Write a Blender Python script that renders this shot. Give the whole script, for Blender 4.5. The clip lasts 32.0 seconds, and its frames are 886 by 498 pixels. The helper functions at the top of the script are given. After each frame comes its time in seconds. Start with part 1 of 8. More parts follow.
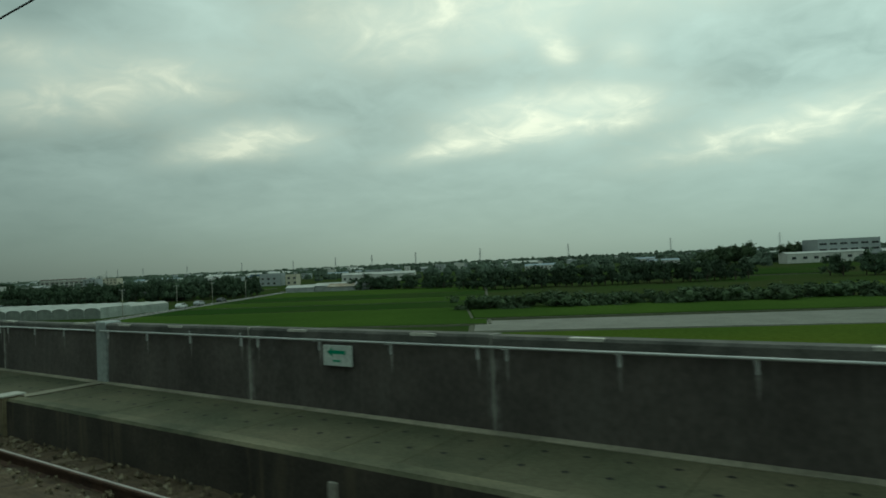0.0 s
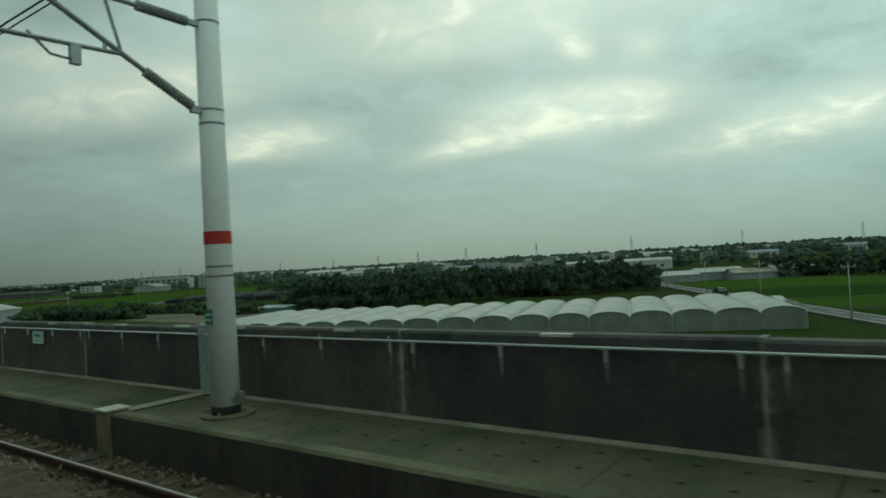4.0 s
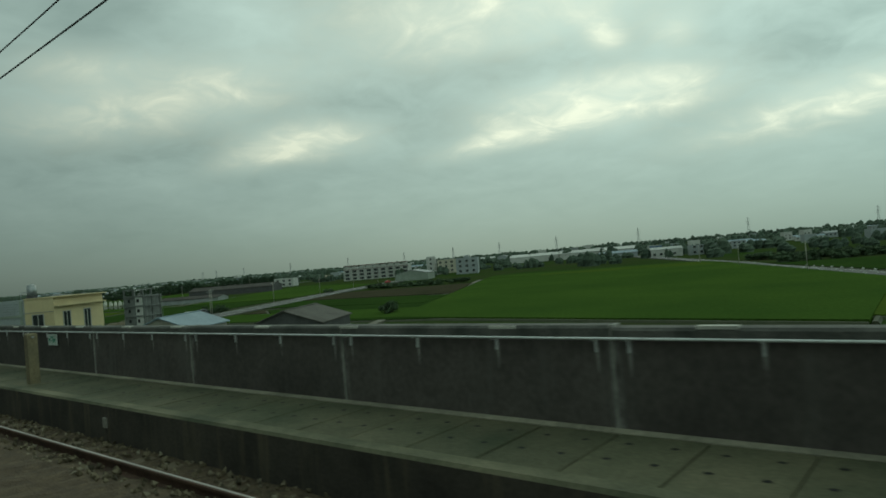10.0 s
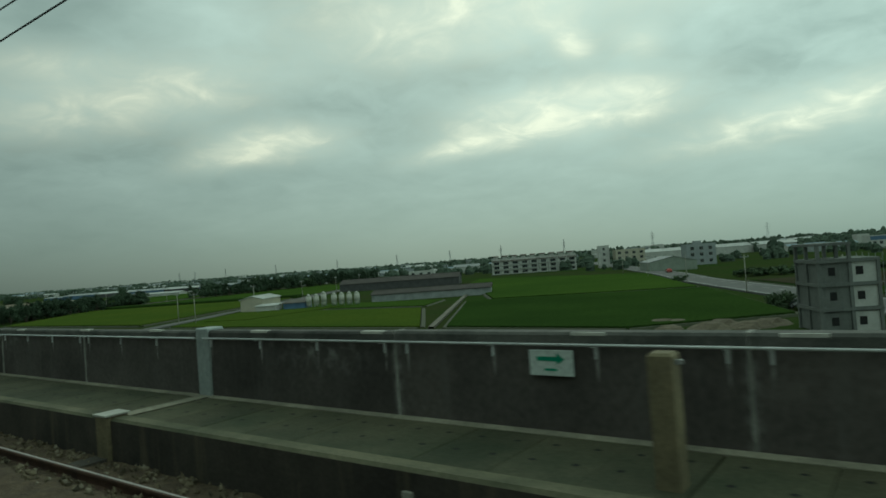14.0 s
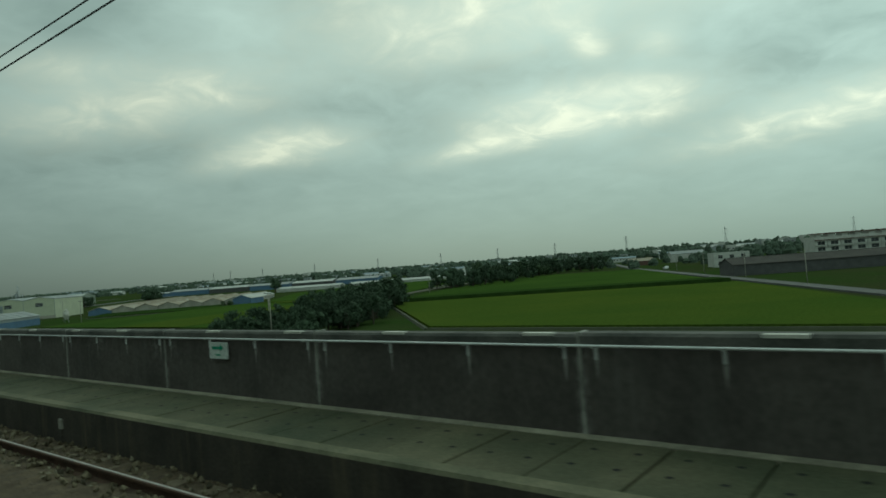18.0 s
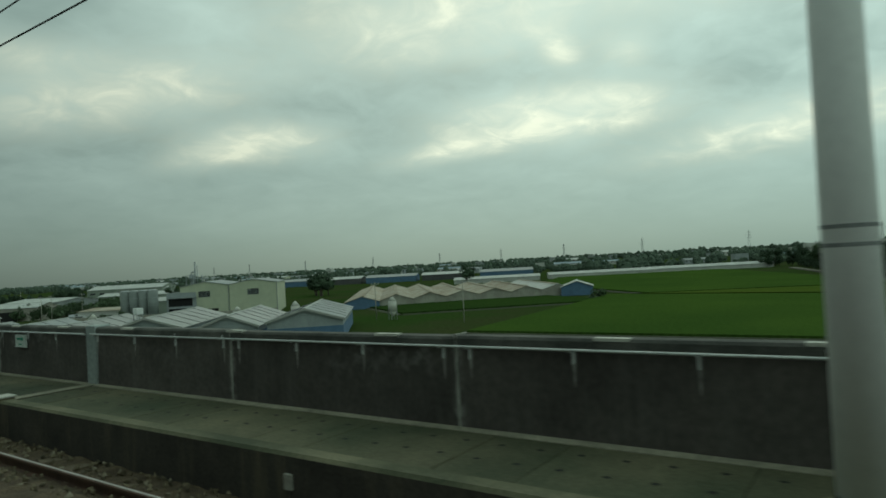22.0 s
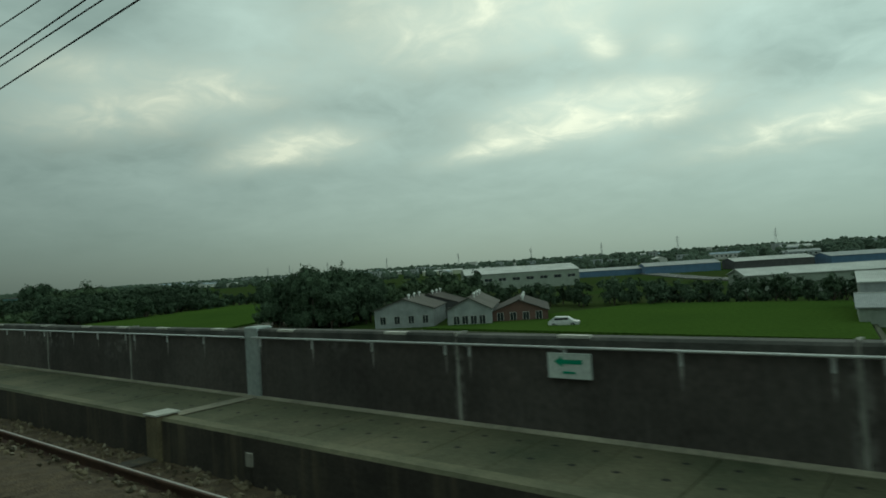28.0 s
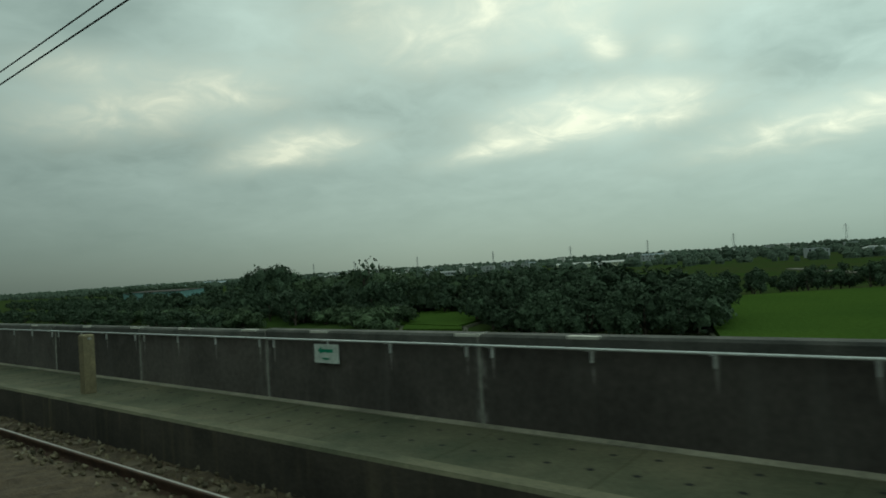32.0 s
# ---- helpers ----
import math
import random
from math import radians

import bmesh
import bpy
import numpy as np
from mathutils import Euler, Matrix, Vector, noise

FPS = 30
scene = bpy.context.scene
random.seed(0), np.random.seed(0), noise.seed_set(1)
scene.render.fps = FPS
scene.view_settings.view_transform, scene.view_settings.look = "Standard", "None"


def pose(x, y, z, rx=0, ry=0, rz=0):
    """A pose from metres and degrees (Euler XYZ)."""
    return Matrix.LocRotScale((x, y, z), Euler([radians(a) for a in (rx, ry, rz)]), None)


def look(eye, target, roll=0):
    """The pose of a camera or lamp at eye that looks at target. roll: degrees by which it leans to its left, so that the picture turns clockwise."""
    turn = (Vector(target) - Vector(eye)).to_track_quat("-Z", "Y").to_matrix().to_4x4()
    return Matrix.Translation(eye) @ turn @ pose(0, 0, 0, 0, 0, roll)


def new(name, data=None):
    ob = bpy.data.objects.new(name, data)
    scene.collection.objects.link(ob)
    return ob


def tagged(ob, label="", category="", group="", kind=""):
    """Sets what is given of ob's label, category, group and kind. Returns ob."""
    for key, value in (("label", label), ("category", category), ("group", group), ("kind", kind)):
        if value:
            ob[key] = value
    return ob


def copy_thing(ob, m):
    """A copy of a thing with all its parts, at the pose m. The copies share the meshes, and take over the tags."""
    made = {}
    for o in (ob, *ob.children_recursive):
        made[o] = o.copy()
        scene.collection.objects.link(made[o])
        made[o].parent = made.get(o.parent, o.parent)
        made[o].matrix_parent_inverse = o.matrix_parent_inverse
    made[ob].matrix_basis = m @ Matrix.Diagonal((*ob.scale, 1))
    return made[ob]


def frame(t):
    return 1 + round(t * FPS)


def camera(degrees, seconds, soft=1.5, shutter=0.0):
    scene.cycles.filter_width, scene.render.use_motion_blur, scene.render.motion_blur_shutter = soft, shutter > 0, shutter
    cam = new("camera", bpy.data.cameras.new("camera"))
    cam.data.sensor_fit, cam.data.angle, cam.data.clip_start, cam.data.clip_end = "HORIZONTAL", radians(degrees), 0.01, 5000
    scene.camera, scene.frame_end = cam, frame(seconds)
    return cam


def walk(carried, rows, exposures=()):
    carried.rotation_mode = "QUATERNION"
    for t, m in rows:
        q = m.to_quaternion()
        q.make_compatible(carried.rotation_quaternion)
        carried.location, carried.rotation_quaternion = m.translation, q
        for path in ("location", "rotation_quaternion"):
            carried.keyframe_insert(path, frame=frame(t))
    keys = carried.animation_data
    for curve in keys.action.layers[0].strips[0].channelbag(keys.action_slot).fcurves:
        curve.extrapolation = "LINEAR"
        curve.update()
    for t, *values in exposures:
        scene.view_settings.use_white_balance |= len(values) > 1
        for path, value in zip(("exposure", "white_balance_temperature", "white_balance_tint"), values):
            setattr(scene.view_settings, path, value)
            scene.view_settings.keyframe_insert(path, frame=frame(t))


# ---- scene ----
# ---- light and exposure, tuned here ----
EXPOSURE, KELVIN, TINT = -0.05, 6500, -6
SUN_POWER, SKY_STRENGTH = 0.25, 1.30
SKY_DARK, SKY_LIGHT, SKY_GAP, SKY_HAZE = (0.262, 0.342, 0.328, 1), (0.485, 0.60, 0.575, 1), (0.93, 0.92, 0.77, 1), (0.172, 0.236, 0.220, 1)
# heading, height, half width, half height (degrees), tilt, strength of the thin places in the cloud
CLOUD_GAPS = [
    (50.7, 11.0, 4.6, 1.3, 3, 0.85), (55.0, 9.8, 3.0, 0.9, 12, 0.45), (24.9, 12.0, 7.6, 1.9, 2, 0.95), (33.2, 9.9, 4.8, 0.8, 9, 0.6), (6.5, 9.3, 9.0, 1.5, 7, 0.62),
    (59.3, 15.0, 7.0, 2.2, 6, 0.50), (67.5, 13.0, 5.0, 2.0, 0, 0.34), (67.0, 16.8, 4.0, 1.2, 0, 0.30), (24.3, 17.2, 1.9, 1.2, -35, 0.34), (18.8, 16.6, 2.0, 1.4, 0, 0.24), (36.5, 20.5, 11.0, 3.4, 0, 0.42),
    (14.0, 22.5, 12.0, 3.0, 0, 0.30),
]
# the same for thicker, darker places in the cloud
CLOUD_BANKS = [(31.0, 15.6, 6.5, 1.5, 4, 0.6), (10.5, 12.6, 9.0, 1.3, 7, 0.9), (46.5, 14.4, 6.0, 2.0, 4, 0.5), (62.0, 10.2, 8.0, 1.6, 6, 0.6), (41.0, 11.0, 4.0, 1.2, 0, 0.35), (4.0, 16.0, 6.0, 2.0, 5, 0.4)]

# ---- camera: seconds, metres along the line, yaw, pitch, roll ----
ROWS = [
    (0, 0.00, 35.10, 1.18, 2.64), (0.5, -18.98, 34.99, 0.79, 2.90), (1, -37.98, 35.17, 0.75, 2.94), (1.5, -56.99, 35.37, 1.03, 2.78),
    (2, -76.02, 35.48, 1.00, 2.79), (2.5, -95.06, 35.35, 1.03, 2.99), (3, -114.12, 35.96, 1.06, 3.19), (3.5, -133.20, 36.55, 1.05, 3.21),
    (4, -152.30, 36.60, 1.08, 3.29), (4.5, -171.41, 36.65, 1.11, 3.37), (5, -190.54, 36.69, 1.14, 3.45), (5.5, -209.69, 36.74, 1.17, 3.53),
    (6, -228.86, 36.70, 1.05, 3.68), (6.5, -248.04, 37.01, 1.02, 3.83), (7, -267.24, 37.86, 1.23, 4.03), (7.5, -286.46, 38.10, 1.06, 4.23),
    (8, -305.70, 38.39, 0.95, 4.48), (8.5, -324.95, 38.61, 0.80, 4.59), (9, -344.22, 39.04, 0.88, 4.84), (9.5, -363.50, 38.46, 0.83, 4.84),
    (10, -382.60, 39.60, 0.87, 4.90), (10.5, -402.06, 39.80, 1.11, 4.53), (11, -421.56, 34.45, 1.00, 3.55), (11.5, -440.78, 32.01, 0.79, 3.45),
    (12, -460.14, 34.22, 0.84, 3.52), (12.5, -479.50, 35.19, 1.00, 3.72), (13, -498.88, 35.74, 1.02, 3.74), (13.5, -518.28, 36.06, 0.88, 4.03),
    (14, -537.68, 36.70, 1.11, 4.23), (14.5, -557.10, 37.11, 1.09, 4.30), (15, -576.52, 37.08, 1.09, 4.28), (15.5, -595.96, 37.06, 1.09, 4.26),
    (16, -615.41, 37.04, 1.09, 4.24), (16.5, -634.87, 37.01, 1.09, 4.22), (17, -654.34, 37.66, 1.27, 4.20), (17.5, -673.81, 38.10, 1.33, 4.26),
    (18, -693.30, 38.08, 1.28, 4.32), (18.5, -712.80, 38.72, 1.43, 4.09), (19, -732.30, 38.97, 1.27, 4.41), (19.5, -751.82, 39.25, 1.36, 4.42),
    (20, -771.34, 39.59, 1.48, 4.58), (20.5, -790.88, 39.49, 1.42, 4.72), (21, -810.42, 39.56, 1.41, 4.54), (21.5, -829.97, 39.03, 1.27, 3.98),
    (22, -849.52, 35.33, 1.27, 3.18), (22.5, -869.09, 36.52, 1.15, 3.32), (23, -888.66, 36.96, 1.01, 3.53), (23.5, -908.24, 37.68, 1.15, 3.68),
    (24, -927.83, 37.98, 1.24, 3.59), (24.5, -947.43, 37.46, 1.28, 3.86), (25, -967.04, 38.15, 1.29, 3.58), (25.5, -986.65, 38.64, 1.38, 3.73),
    (26, -1006.27, 38.76, 1.37, 3.73), (26.5, -1025.89, 38.89, 1.37, 3.72), (27, -1045.52, 39.02, 1.37, 3.72), (27.5, -1065.16, 39.14, 1.37, 3.72),
    (28, -1084.81, 38.95, 1.40, 3.69), (28.5, -1104.45, 38.99, 1.52, 3.60), (29, -1124.11, 38.94, 1.46, 3.58), (29.5, -1143.76, 38.84, 1.39, 3.56),
    (30, -1163.42, 38.78, 1.48, 3.48), (30.5, -1183.08, 38.48, 1.54, 3.15), (31, -1202.74, 39.04, 1.51, 3.56), (31.5, -1222.40, 39.44, 1.73, 3.89),
    (32, -1242.06, 39.17, 1.47, 3.61),
]
# slow drift of the picture: seconds, stops, warmth
DRIFT = [(0, 0.02, 0), (6, 0.02, 0), (8, 0.0, 1), (10, 0.02, 2), (11, 0.12, 3), (12, 0.0, 2), (13, 0.0, 0), (18, 0.0, 0), (20, 0.0, 1), (22, 0.02, 2), (23, -0.02, 1), (24, -0.07, -1), (25.5, -0.07, -1), (28, 0.0, 1), (30, 0.06, 3), (32, 0.06, 3)]
cam = camera(68.0, 32.0, soft=1.7, shutter=0.03)
walk(cam, [(t, pose(x, 0, 0, 90 + pitch, roll, yaw)) for t, x, yaw, pitch, roll in ROWS],
     exposures=[(t, EXPOSURE + stops, KELVIN + warm * 50, TINT + warm * 1.2) for t, stops, warm in DRIFT])
# ---- world, sun, exposure ----
GROUND = -10.0
world = bpy.data.worlds.new("overcast_sky")
scene.world = world
world.use_nodes = True
wn, wl = world.node_tree.nodes, world.node_tree.links
wn.clear()


def wnode(kind, **values):
    n = wn.new(kind)
    for key, value in values.items():
        n.inputs[key].default_value = value
    return n


def wmath(op, a, b=None):
    n = wn.new("ShaderNodeMath")
    n.operation = op
    for i, v in enumerate((a, b)):
        if v is None:
            continue
        if isinstance(v, (int, float)):
            n.inputs[i].default_value = v
        else:
            wl.new(v, n.inputs[i])
    return n.outputs[0]


SUN_YAW, SUN_UP = 33.0, 34.0   # degrees: heading (counter-clockwise from +y) and height of the hidden sun
w_coord = wn.new("ShaderNodeTexCoord")
w_sep = wn.new("ShaderNodeSeparateXYZ")
wl.new(w_coord.outputs["Generated"], w_sep.inputs[0])
w_up = wmath("MAXIMUM", w_sep.outputs[2], 0.0)
w_div = wmath("ADD", w_up, 0.27)
w_flat = wn.new("ShaderNodeCombineXYZ")
wl.new(wmath("DIVIDE", w_sep.outputs[0], w_div), w_flat.inputs[0])
wl.new(wmath("DIVIDE", w_sep.outputs[1], w_div), w_flat.inputs[1])
w_big = wnode("ShaderNodeTexNoise", Scale=1.9, Detail=6.0, Roughness=0.50, Distortion=0.35)
wl.new(w_flat.outputs[0], w_big.inputs["Vector"])
w_small = wnode("ShaderNodeTexNoise", Scale=7.0, Detail=7.0, Roughness=0.56, Distortion=0.6)
wl.new(w_flat.outputs[0], w_small.inputs["Vector"])


def cloud_gap(yaw, up, wide, high, tilt=0.0):
    """A thin, bright place in the cloud layer, by heading and height in degrees: 1 at its middle, 0 outside."""
    y, u = radians(yaw), radians(up)
    d = Vector((-math.sin(y) * math.cos(u), math.cos(y) * math.cos(u), math.sin(u)))
    right = Vector((math.cos(y), math.sin(y), 0))
    top = right.cross(d)
    a, b = right * math.cos(radians(tilt)) + top * math.sin(radians(tilt)), top * math.cos(radians(tilt)) - right * math.sin(radians(tilt))
    total = None
    for axis, size in ((a, wide), (b, high)):
        n = wn.new("ShaderNodeVectorMath")
        n.operation = "DOT_PRODUCT"
        wl.new(w_coord.outputs["Generated"], n.inputs[0])
        n.inputs[1].default_value = axis
        sq = wmath("POWER", wmath("DIVIDE", n.outputs["Value"], math.sin(radians(size))), 2.0)
        total = sq if total is None else wmath("ADD", total, sq)
    front = wn.new("ShaderNodeVectorMath")
    front.operation = "DOT_PRODUCT"
    wl.new(w_coord.outputs["Generated"], front.inputs[0])
    front.inputs[1].default_value = d
    rag = wmath("MULTIPLY", wmath("SUBTRACT", wmath("ADD", wmath("MULTIPLY", w_small.outputs[0], 0.75), wmath("MULTIPLY", w_big.outputs[0], 0.25)), 0.5), 4.6)
    fall = wmath("POWER", 2.718, wmath("MULTIPLY", wmath("ADD", total, rag), -1.0))
    return wmath("MULTIPLY", wmath("MINIMUM", fall, 1.6), wmath("GREATER_THAN", front.outputs["Value"], 0.3))


w_gaps = None
for gap in CLOUD_GAPS:
    g = wmath("MULTIPLY", cloud_gap(*gap[:5]), gap[5])
    w_gaps = g if w_gaps is None else wmath("ADD", w_gaps, g)
w_banks = None
for bank in CLOUD_BANKS:
    g = wmath("MULTIPLY", cloud_gap(*bank[:5]), bank[5])
    w_banks = g if w_banks is None else wmath("ADD", w_banks, g)
w_ramp = wn.new("ShaderNodeValToRGB")
w_ramp.color_ramp.elements[0].position, w_ramp.color_ramp.elements[0].color = 0.33, SKY_DARK
w_ramp.color_ramp.elements[1].position, w_ramp.color_ramp.elements[1].color = 0.68, SKY_LIGHT
w_mottle = wmath("ADD", wmath("MULTIPLY", w_big.outputs[0], 0.70), wmath("MULTIPLY", w_small.outputs[0], 0.30))
w_calm = wmath("SUBTRACT", 1.0, wmath("MULTIPLY", wmath("POWER", 2.718, wmath("MULTIPLY", w_up, -8.0)), 0.9))   # the layer evens out far away
w_tone = wmath("ADD", 0.5, wmath("MULTIPLY", wmath("SUBTRACT", w_mottle, 0.5), w_calm))
wl.new(wmath("SUBTRACT", w_tone, wmath("MULTIPLY", wmath("MINIMUM", w_banks, 1.0), 0.10)), w_ramp.inputs[0])
w_mix = wn.new("ShaderNodeMix")
w_mix.data_type = "RGBA"
wl.new(wmath("MINIMUM", w_gaps, 1.0), w_mix.inputs["Factor"])
wl.new(w_ramp.outputs[0], w_mix.inputs[6])
w_mix.inputs[7].default_value = SKY_GAP
# haze towards the horizon
w_haze = wn.new("ShaderNodeMix")
w_haze.data_type = "RGBA"
wl.new(wmath("POWER", 2.718, wmath("MULTIPLY", w_up, -7.0)), w_haze.inputs["Factor"])
wl.new(w_mix.outputs[2], w_haze.inputs[6])
w_haze.inputs[7].default_value = SKY_HAZE
# thicker cloud ahead along the line
w_side = wn.new("ShaderNodeVectorMath")
w_side.operation = "DOT_PRODUCT"
wl.new(w_coord.outputs["Generated"], w_side.inputs[0])
w_side.inputs[1].default_value = (0.75, 0.55, 0.0)
w_zen = wmath("ADD", 0.93, wmath("MULTIPLY", w_side.outputs["Value"], 0.32))
# and a darker, hazier horizon on that side
w_low = wmath("MULTIPLY", wmath("MULTIPLY", wmath("MAXIMUM", wmath("SUBTRACT", -0.06, w_side.outputs["Value"]), 0.0), 0.62), wmath("POWER", 2.718, wmath("MULTIPLY", w_up, -5.0)))
w_zen = wmath("SUBTRACT", w_zen, w_low)
w_scale = wn.new("ShaderNodeVectorMath")
w_scale.operation = "SCALE"
wl.new(w_haze.outputs[2], w_scale.inputs[0])
wl.new(w_zen, w_scale.inputs["Scale"])
w_sky = wn.new("ShaderNodeTexSky")
w_sky.sky_type = "NISHITA"
w_sky.sun_disc = False
w_sky.sun_elevation, w_sky.sun_rotation = radians(SUN_UP), radians(-SUN_YAW)
w_air = wn.new("ShaderNodeBackground")
wl.new(w_sky.outputs[0], w_air.inputs["Color"])
w_air.inputs["Strength"].default_value = 0.004
w_cloud = wn.new("ShaderNodeBackground")
wl.new(w_scale.outputs[0], w_cloud.inputs["Color"])
w_cloud.inputs["Strength"].default_value = SKY_STRENGTH
w_add = wn.new("ShaderNodeAddShader")
w_out = wn.new("ShaderNodeOutputWorld")
wl.new(w_air.outputs[0], w_add.inputs[0])
wl.new(w_cloud.outputs[0], w_add.inputs[1])
wl.new(w_add.outputs[0], w_out.inputs["Surface"])

sun = new("sun", bpy.data.lights.new("sun", "SUN"))
sun.data.energy, sun.data.angle, sun.data.color = SUN_POWER, radians(25), (1.0, 0.96, 0.86)
sun_dir = Vector((-math.sin(radians(SUN_YAW)) * math.cos(radians(SUN_UP)), math.cos(radians(SUN_YAW)) * math.cos(radians(SUN_UP)), math.sin(radians(SUN_UP))))
sun.matrix_world = look(sun_dir * 100, (0, 0, 0))

# ---- materials ----
def material(name):
    m = bpy.data.materials.new(name)
    m.use_nodes = True
    nt = m.node_tree
    return m, nt, nt.nodes, nt.links, nt.nodes["Principled BSDF"]


def surface(name, base, second=None, rough=0.85, metal=0.0, scale=2.0, fine=30.0, bump=0.2, streak=0.0, vary=0.0, spec=0.3, stain=None, depth=0.02, grainy=0.8):
    """A worn surface: two tones by a broad noise, a fine grain, dark or light streaks that run down, and a difference from piece to piece."""
    m, nt, n, l, p = material(name)
    second = second or tuple(c * 0.72 for c in base)
    geo = n.new("ShaderNodeNewGeometry")
    pos = geo.outputs["Position"]
    big = n.new("ShaderNodeTexNoise")
    big.inputs["Scale"].default_value, big.inputs["Detail"].default_value, big.inputs["Roughness"].default_value = scale, 6.0, 0.62
    l.new(pos, big.inputs["Vector"])
    ramp = n.new("ShaderNodeValToRGB")
    ramp.color_ramp.elements[0].position, ramp.color_ramp.elements[1].position = 0.34, 0.66
    ramp.color_ramp.elements[0].color, ramp.color_ramp.elements[1].color = (*second, 1), (*base, 1)
    l.new(big.outputs[0], ramp.inputs[0])
    colour = ramp.outputs[0]
    grain = n.new("ShaderNodeTexNoise")
    grain.inputs["Scale"].default_value, grain.inputs["Detail"].default_value = fine, 3.0
    l.new(pos, grain.inputs["Vector"])

    def blend(kind, a, b, fac):
        x = n.new("ShaderNodeMix")
        x.data_type, x.blend_type = "RGBA", kind
        for i, v in ((6, a), (7, b)):
            if isinstance(v, tuple):
                x.inputs[i].default_value = v
            else:
                l.new(v, x.inputs[i])
        if isinstance(fac, float):
            x.inputs[0].default_value = fac
        else:
            l.new(fac, x.inputs[0])
        return x.outputs[2]

    gr = n.new("ShaderNodeMapRange")
    gr.inputs[1].default_value, gr.inputs[2].default_value, gr.inputs[3].default_value, gr.inputs[4].default_value = 0.25, 0.75, 0.72, 1.2
    l.new(grain.outputs[0], gr.inputs[0])
    colour = blend("MULTIPLY", colour, gr.outputs[0], grainy)
    if streak:
        mp = n.new("ShaderNodeMapping")
        mp.inputs["Scale"].default_value = (2.6, 2.6, 0.22)
        l.new(pos, mp.inputs["Vector"])
        st = n.new("ShaderNodeTexNoise")
        st.inputs["Scale"].default_value, st.inputs["Detail"].default_value, st.inputs["Roughness"].default_value = 1.6, 5.0, 0.7
        l.new(mp.outputs[0], st.inputs["Vector"])
        sr = n.new("ShaderNodeMapRange")
        sr.inputs[1].default_value, sr.inputs[2].default_value = 0.52, 0.72
        l.new(st.outputs[0], sr.inputs[0])
        k = n.new("ShaderNodeMath")
        k.operation = "MULTIPLY"
        k.inputs[1].default_value = streak
        l.new(sr.outputs[0], k.inputs[0])
        colour = blend("MIX", colour, (*(stain or tuple(c * 0.4 for c in base)), 1), k.outputs[0])
    if vary:
        info = n.new("ShaderNodeObjectInfo")
        vr = n.new("ShaderNodeMapRange")
        vr.inputs[3].default_value, vr.inputs[4].default_value = 1 - vary, 1 + vary
        l.new(info.outputs["Random"], vr.inputs[0])
        colour = blend("MULTIPLY", colour, vr.outputs[0], 1.0)
        vi = n.new("ShaderNodeMapRange")
        vi.inputs[3].default_value, vi.inputs[4].default_value = 1 - vary * 0.7, 1 + vary * 0.7
        l.new(geo.outputs["Random Per Island"], vi.inputs[0])
        colour = blend("MULTIPLY", colour, vi.outputs[0], 1.0)
    l.new(colour, p.inputs["Base Color"])
    p.inputs["Roughness"].default_value, p.inputs["Metallic"].default_value = rough, metal
    p.inputs["Specular IOR Level"].default_value = spec
    if bump:
        b = n.new("ShaderNodeBump")
        b.inputs["Strength"].default_value, b.inputs["Distance"].default_value = bump, depth
        l.new(grain.outputs[0], b.inputs["Height"])
        l.new(b.outputs[0], p.inputs["Normal"])
    return m


M_WALL = surface("parapet_concrete", (0.110, 0.097, 0.087), (0.064, 0.056, 0.051), scale=0.9, fine=16, streak=0.5, stain=(0.125, 0.118, 0.106), vary=0.2, bump=0.1)
M_COPING = surface("coping_concrete", (0.125, 0.122, 0.108), (0.055, 0.057, 0.050), scale=2.5, fine=40, vary=0.2)
M_SLAB = surface("walkway_concrete", (0.118, 0.108, 0.066), (0.045, 0.054, 0.030), scale=0.6, fine=26, vary=0.14, bump=0.3)
M_SLAB_PALE = surface("mortared_walkway_concrete", (0.255, 0.23, 0.145), (0.105, 0.102, 0.061), scale=1.3, fine=26, vary=0.12, bump=0.3)
M_SLAB_NEW = surface("new_slab_concrete", (0.36, 0.345, 0.26), (0.25, 0.24, 0.18), scale=1.6, fine=30, vary=0.06)
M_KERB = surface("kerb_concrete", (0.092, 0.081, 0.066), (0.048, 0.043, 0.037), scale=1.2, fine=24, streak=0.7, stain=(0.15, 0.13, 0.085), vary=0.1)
M_KERB_BROWN = surface("kerb_concrete_browned", (0.18, 0.152, 0.098), (0.10, 0.086, 0.062), scale=1.0, fine=24, streak=0.7, stain=(0.19, 0.16, 0.10), vary=0.1)
M_FILLET = surface("mortar_fillet", (0.34, 0.315, 0.235), (0.17, 0.16, 0.12), scale=1.1, fine=20)
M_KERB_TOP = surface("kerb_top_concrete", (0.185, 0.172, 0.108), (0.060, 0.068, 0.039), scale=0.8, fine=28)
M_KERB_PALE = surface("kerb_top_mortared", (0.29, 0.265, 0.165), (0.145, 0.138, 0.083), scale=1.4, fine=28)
M_HOLE = surface("hole_shadowed_concrete", (0.02, 0.02, 0.018), bump=0)
M_PLATE = surface("galvanised_plate", (0.42, 0.46, 0.44), (0.30, 0.34, 0.33), rough=0.55, metal=0.2, scale=1.5, fine=14, streak=0.3, bump=0.05)
M_STEEL = surface("galvanised_steel", (0.38, 0.40, 0.40), (0.26, 0.28, 0.28), rough=0.45, metal=0.6, scale=4, fine=40, bump=0.05)
M_RAILING = surface("painted_pipe", (0.68, 0.70, 0.68), (0.55, 0.57, 0.56), rough=0.4, metal=0.2, scale=3, fine=40, bump=0.03)
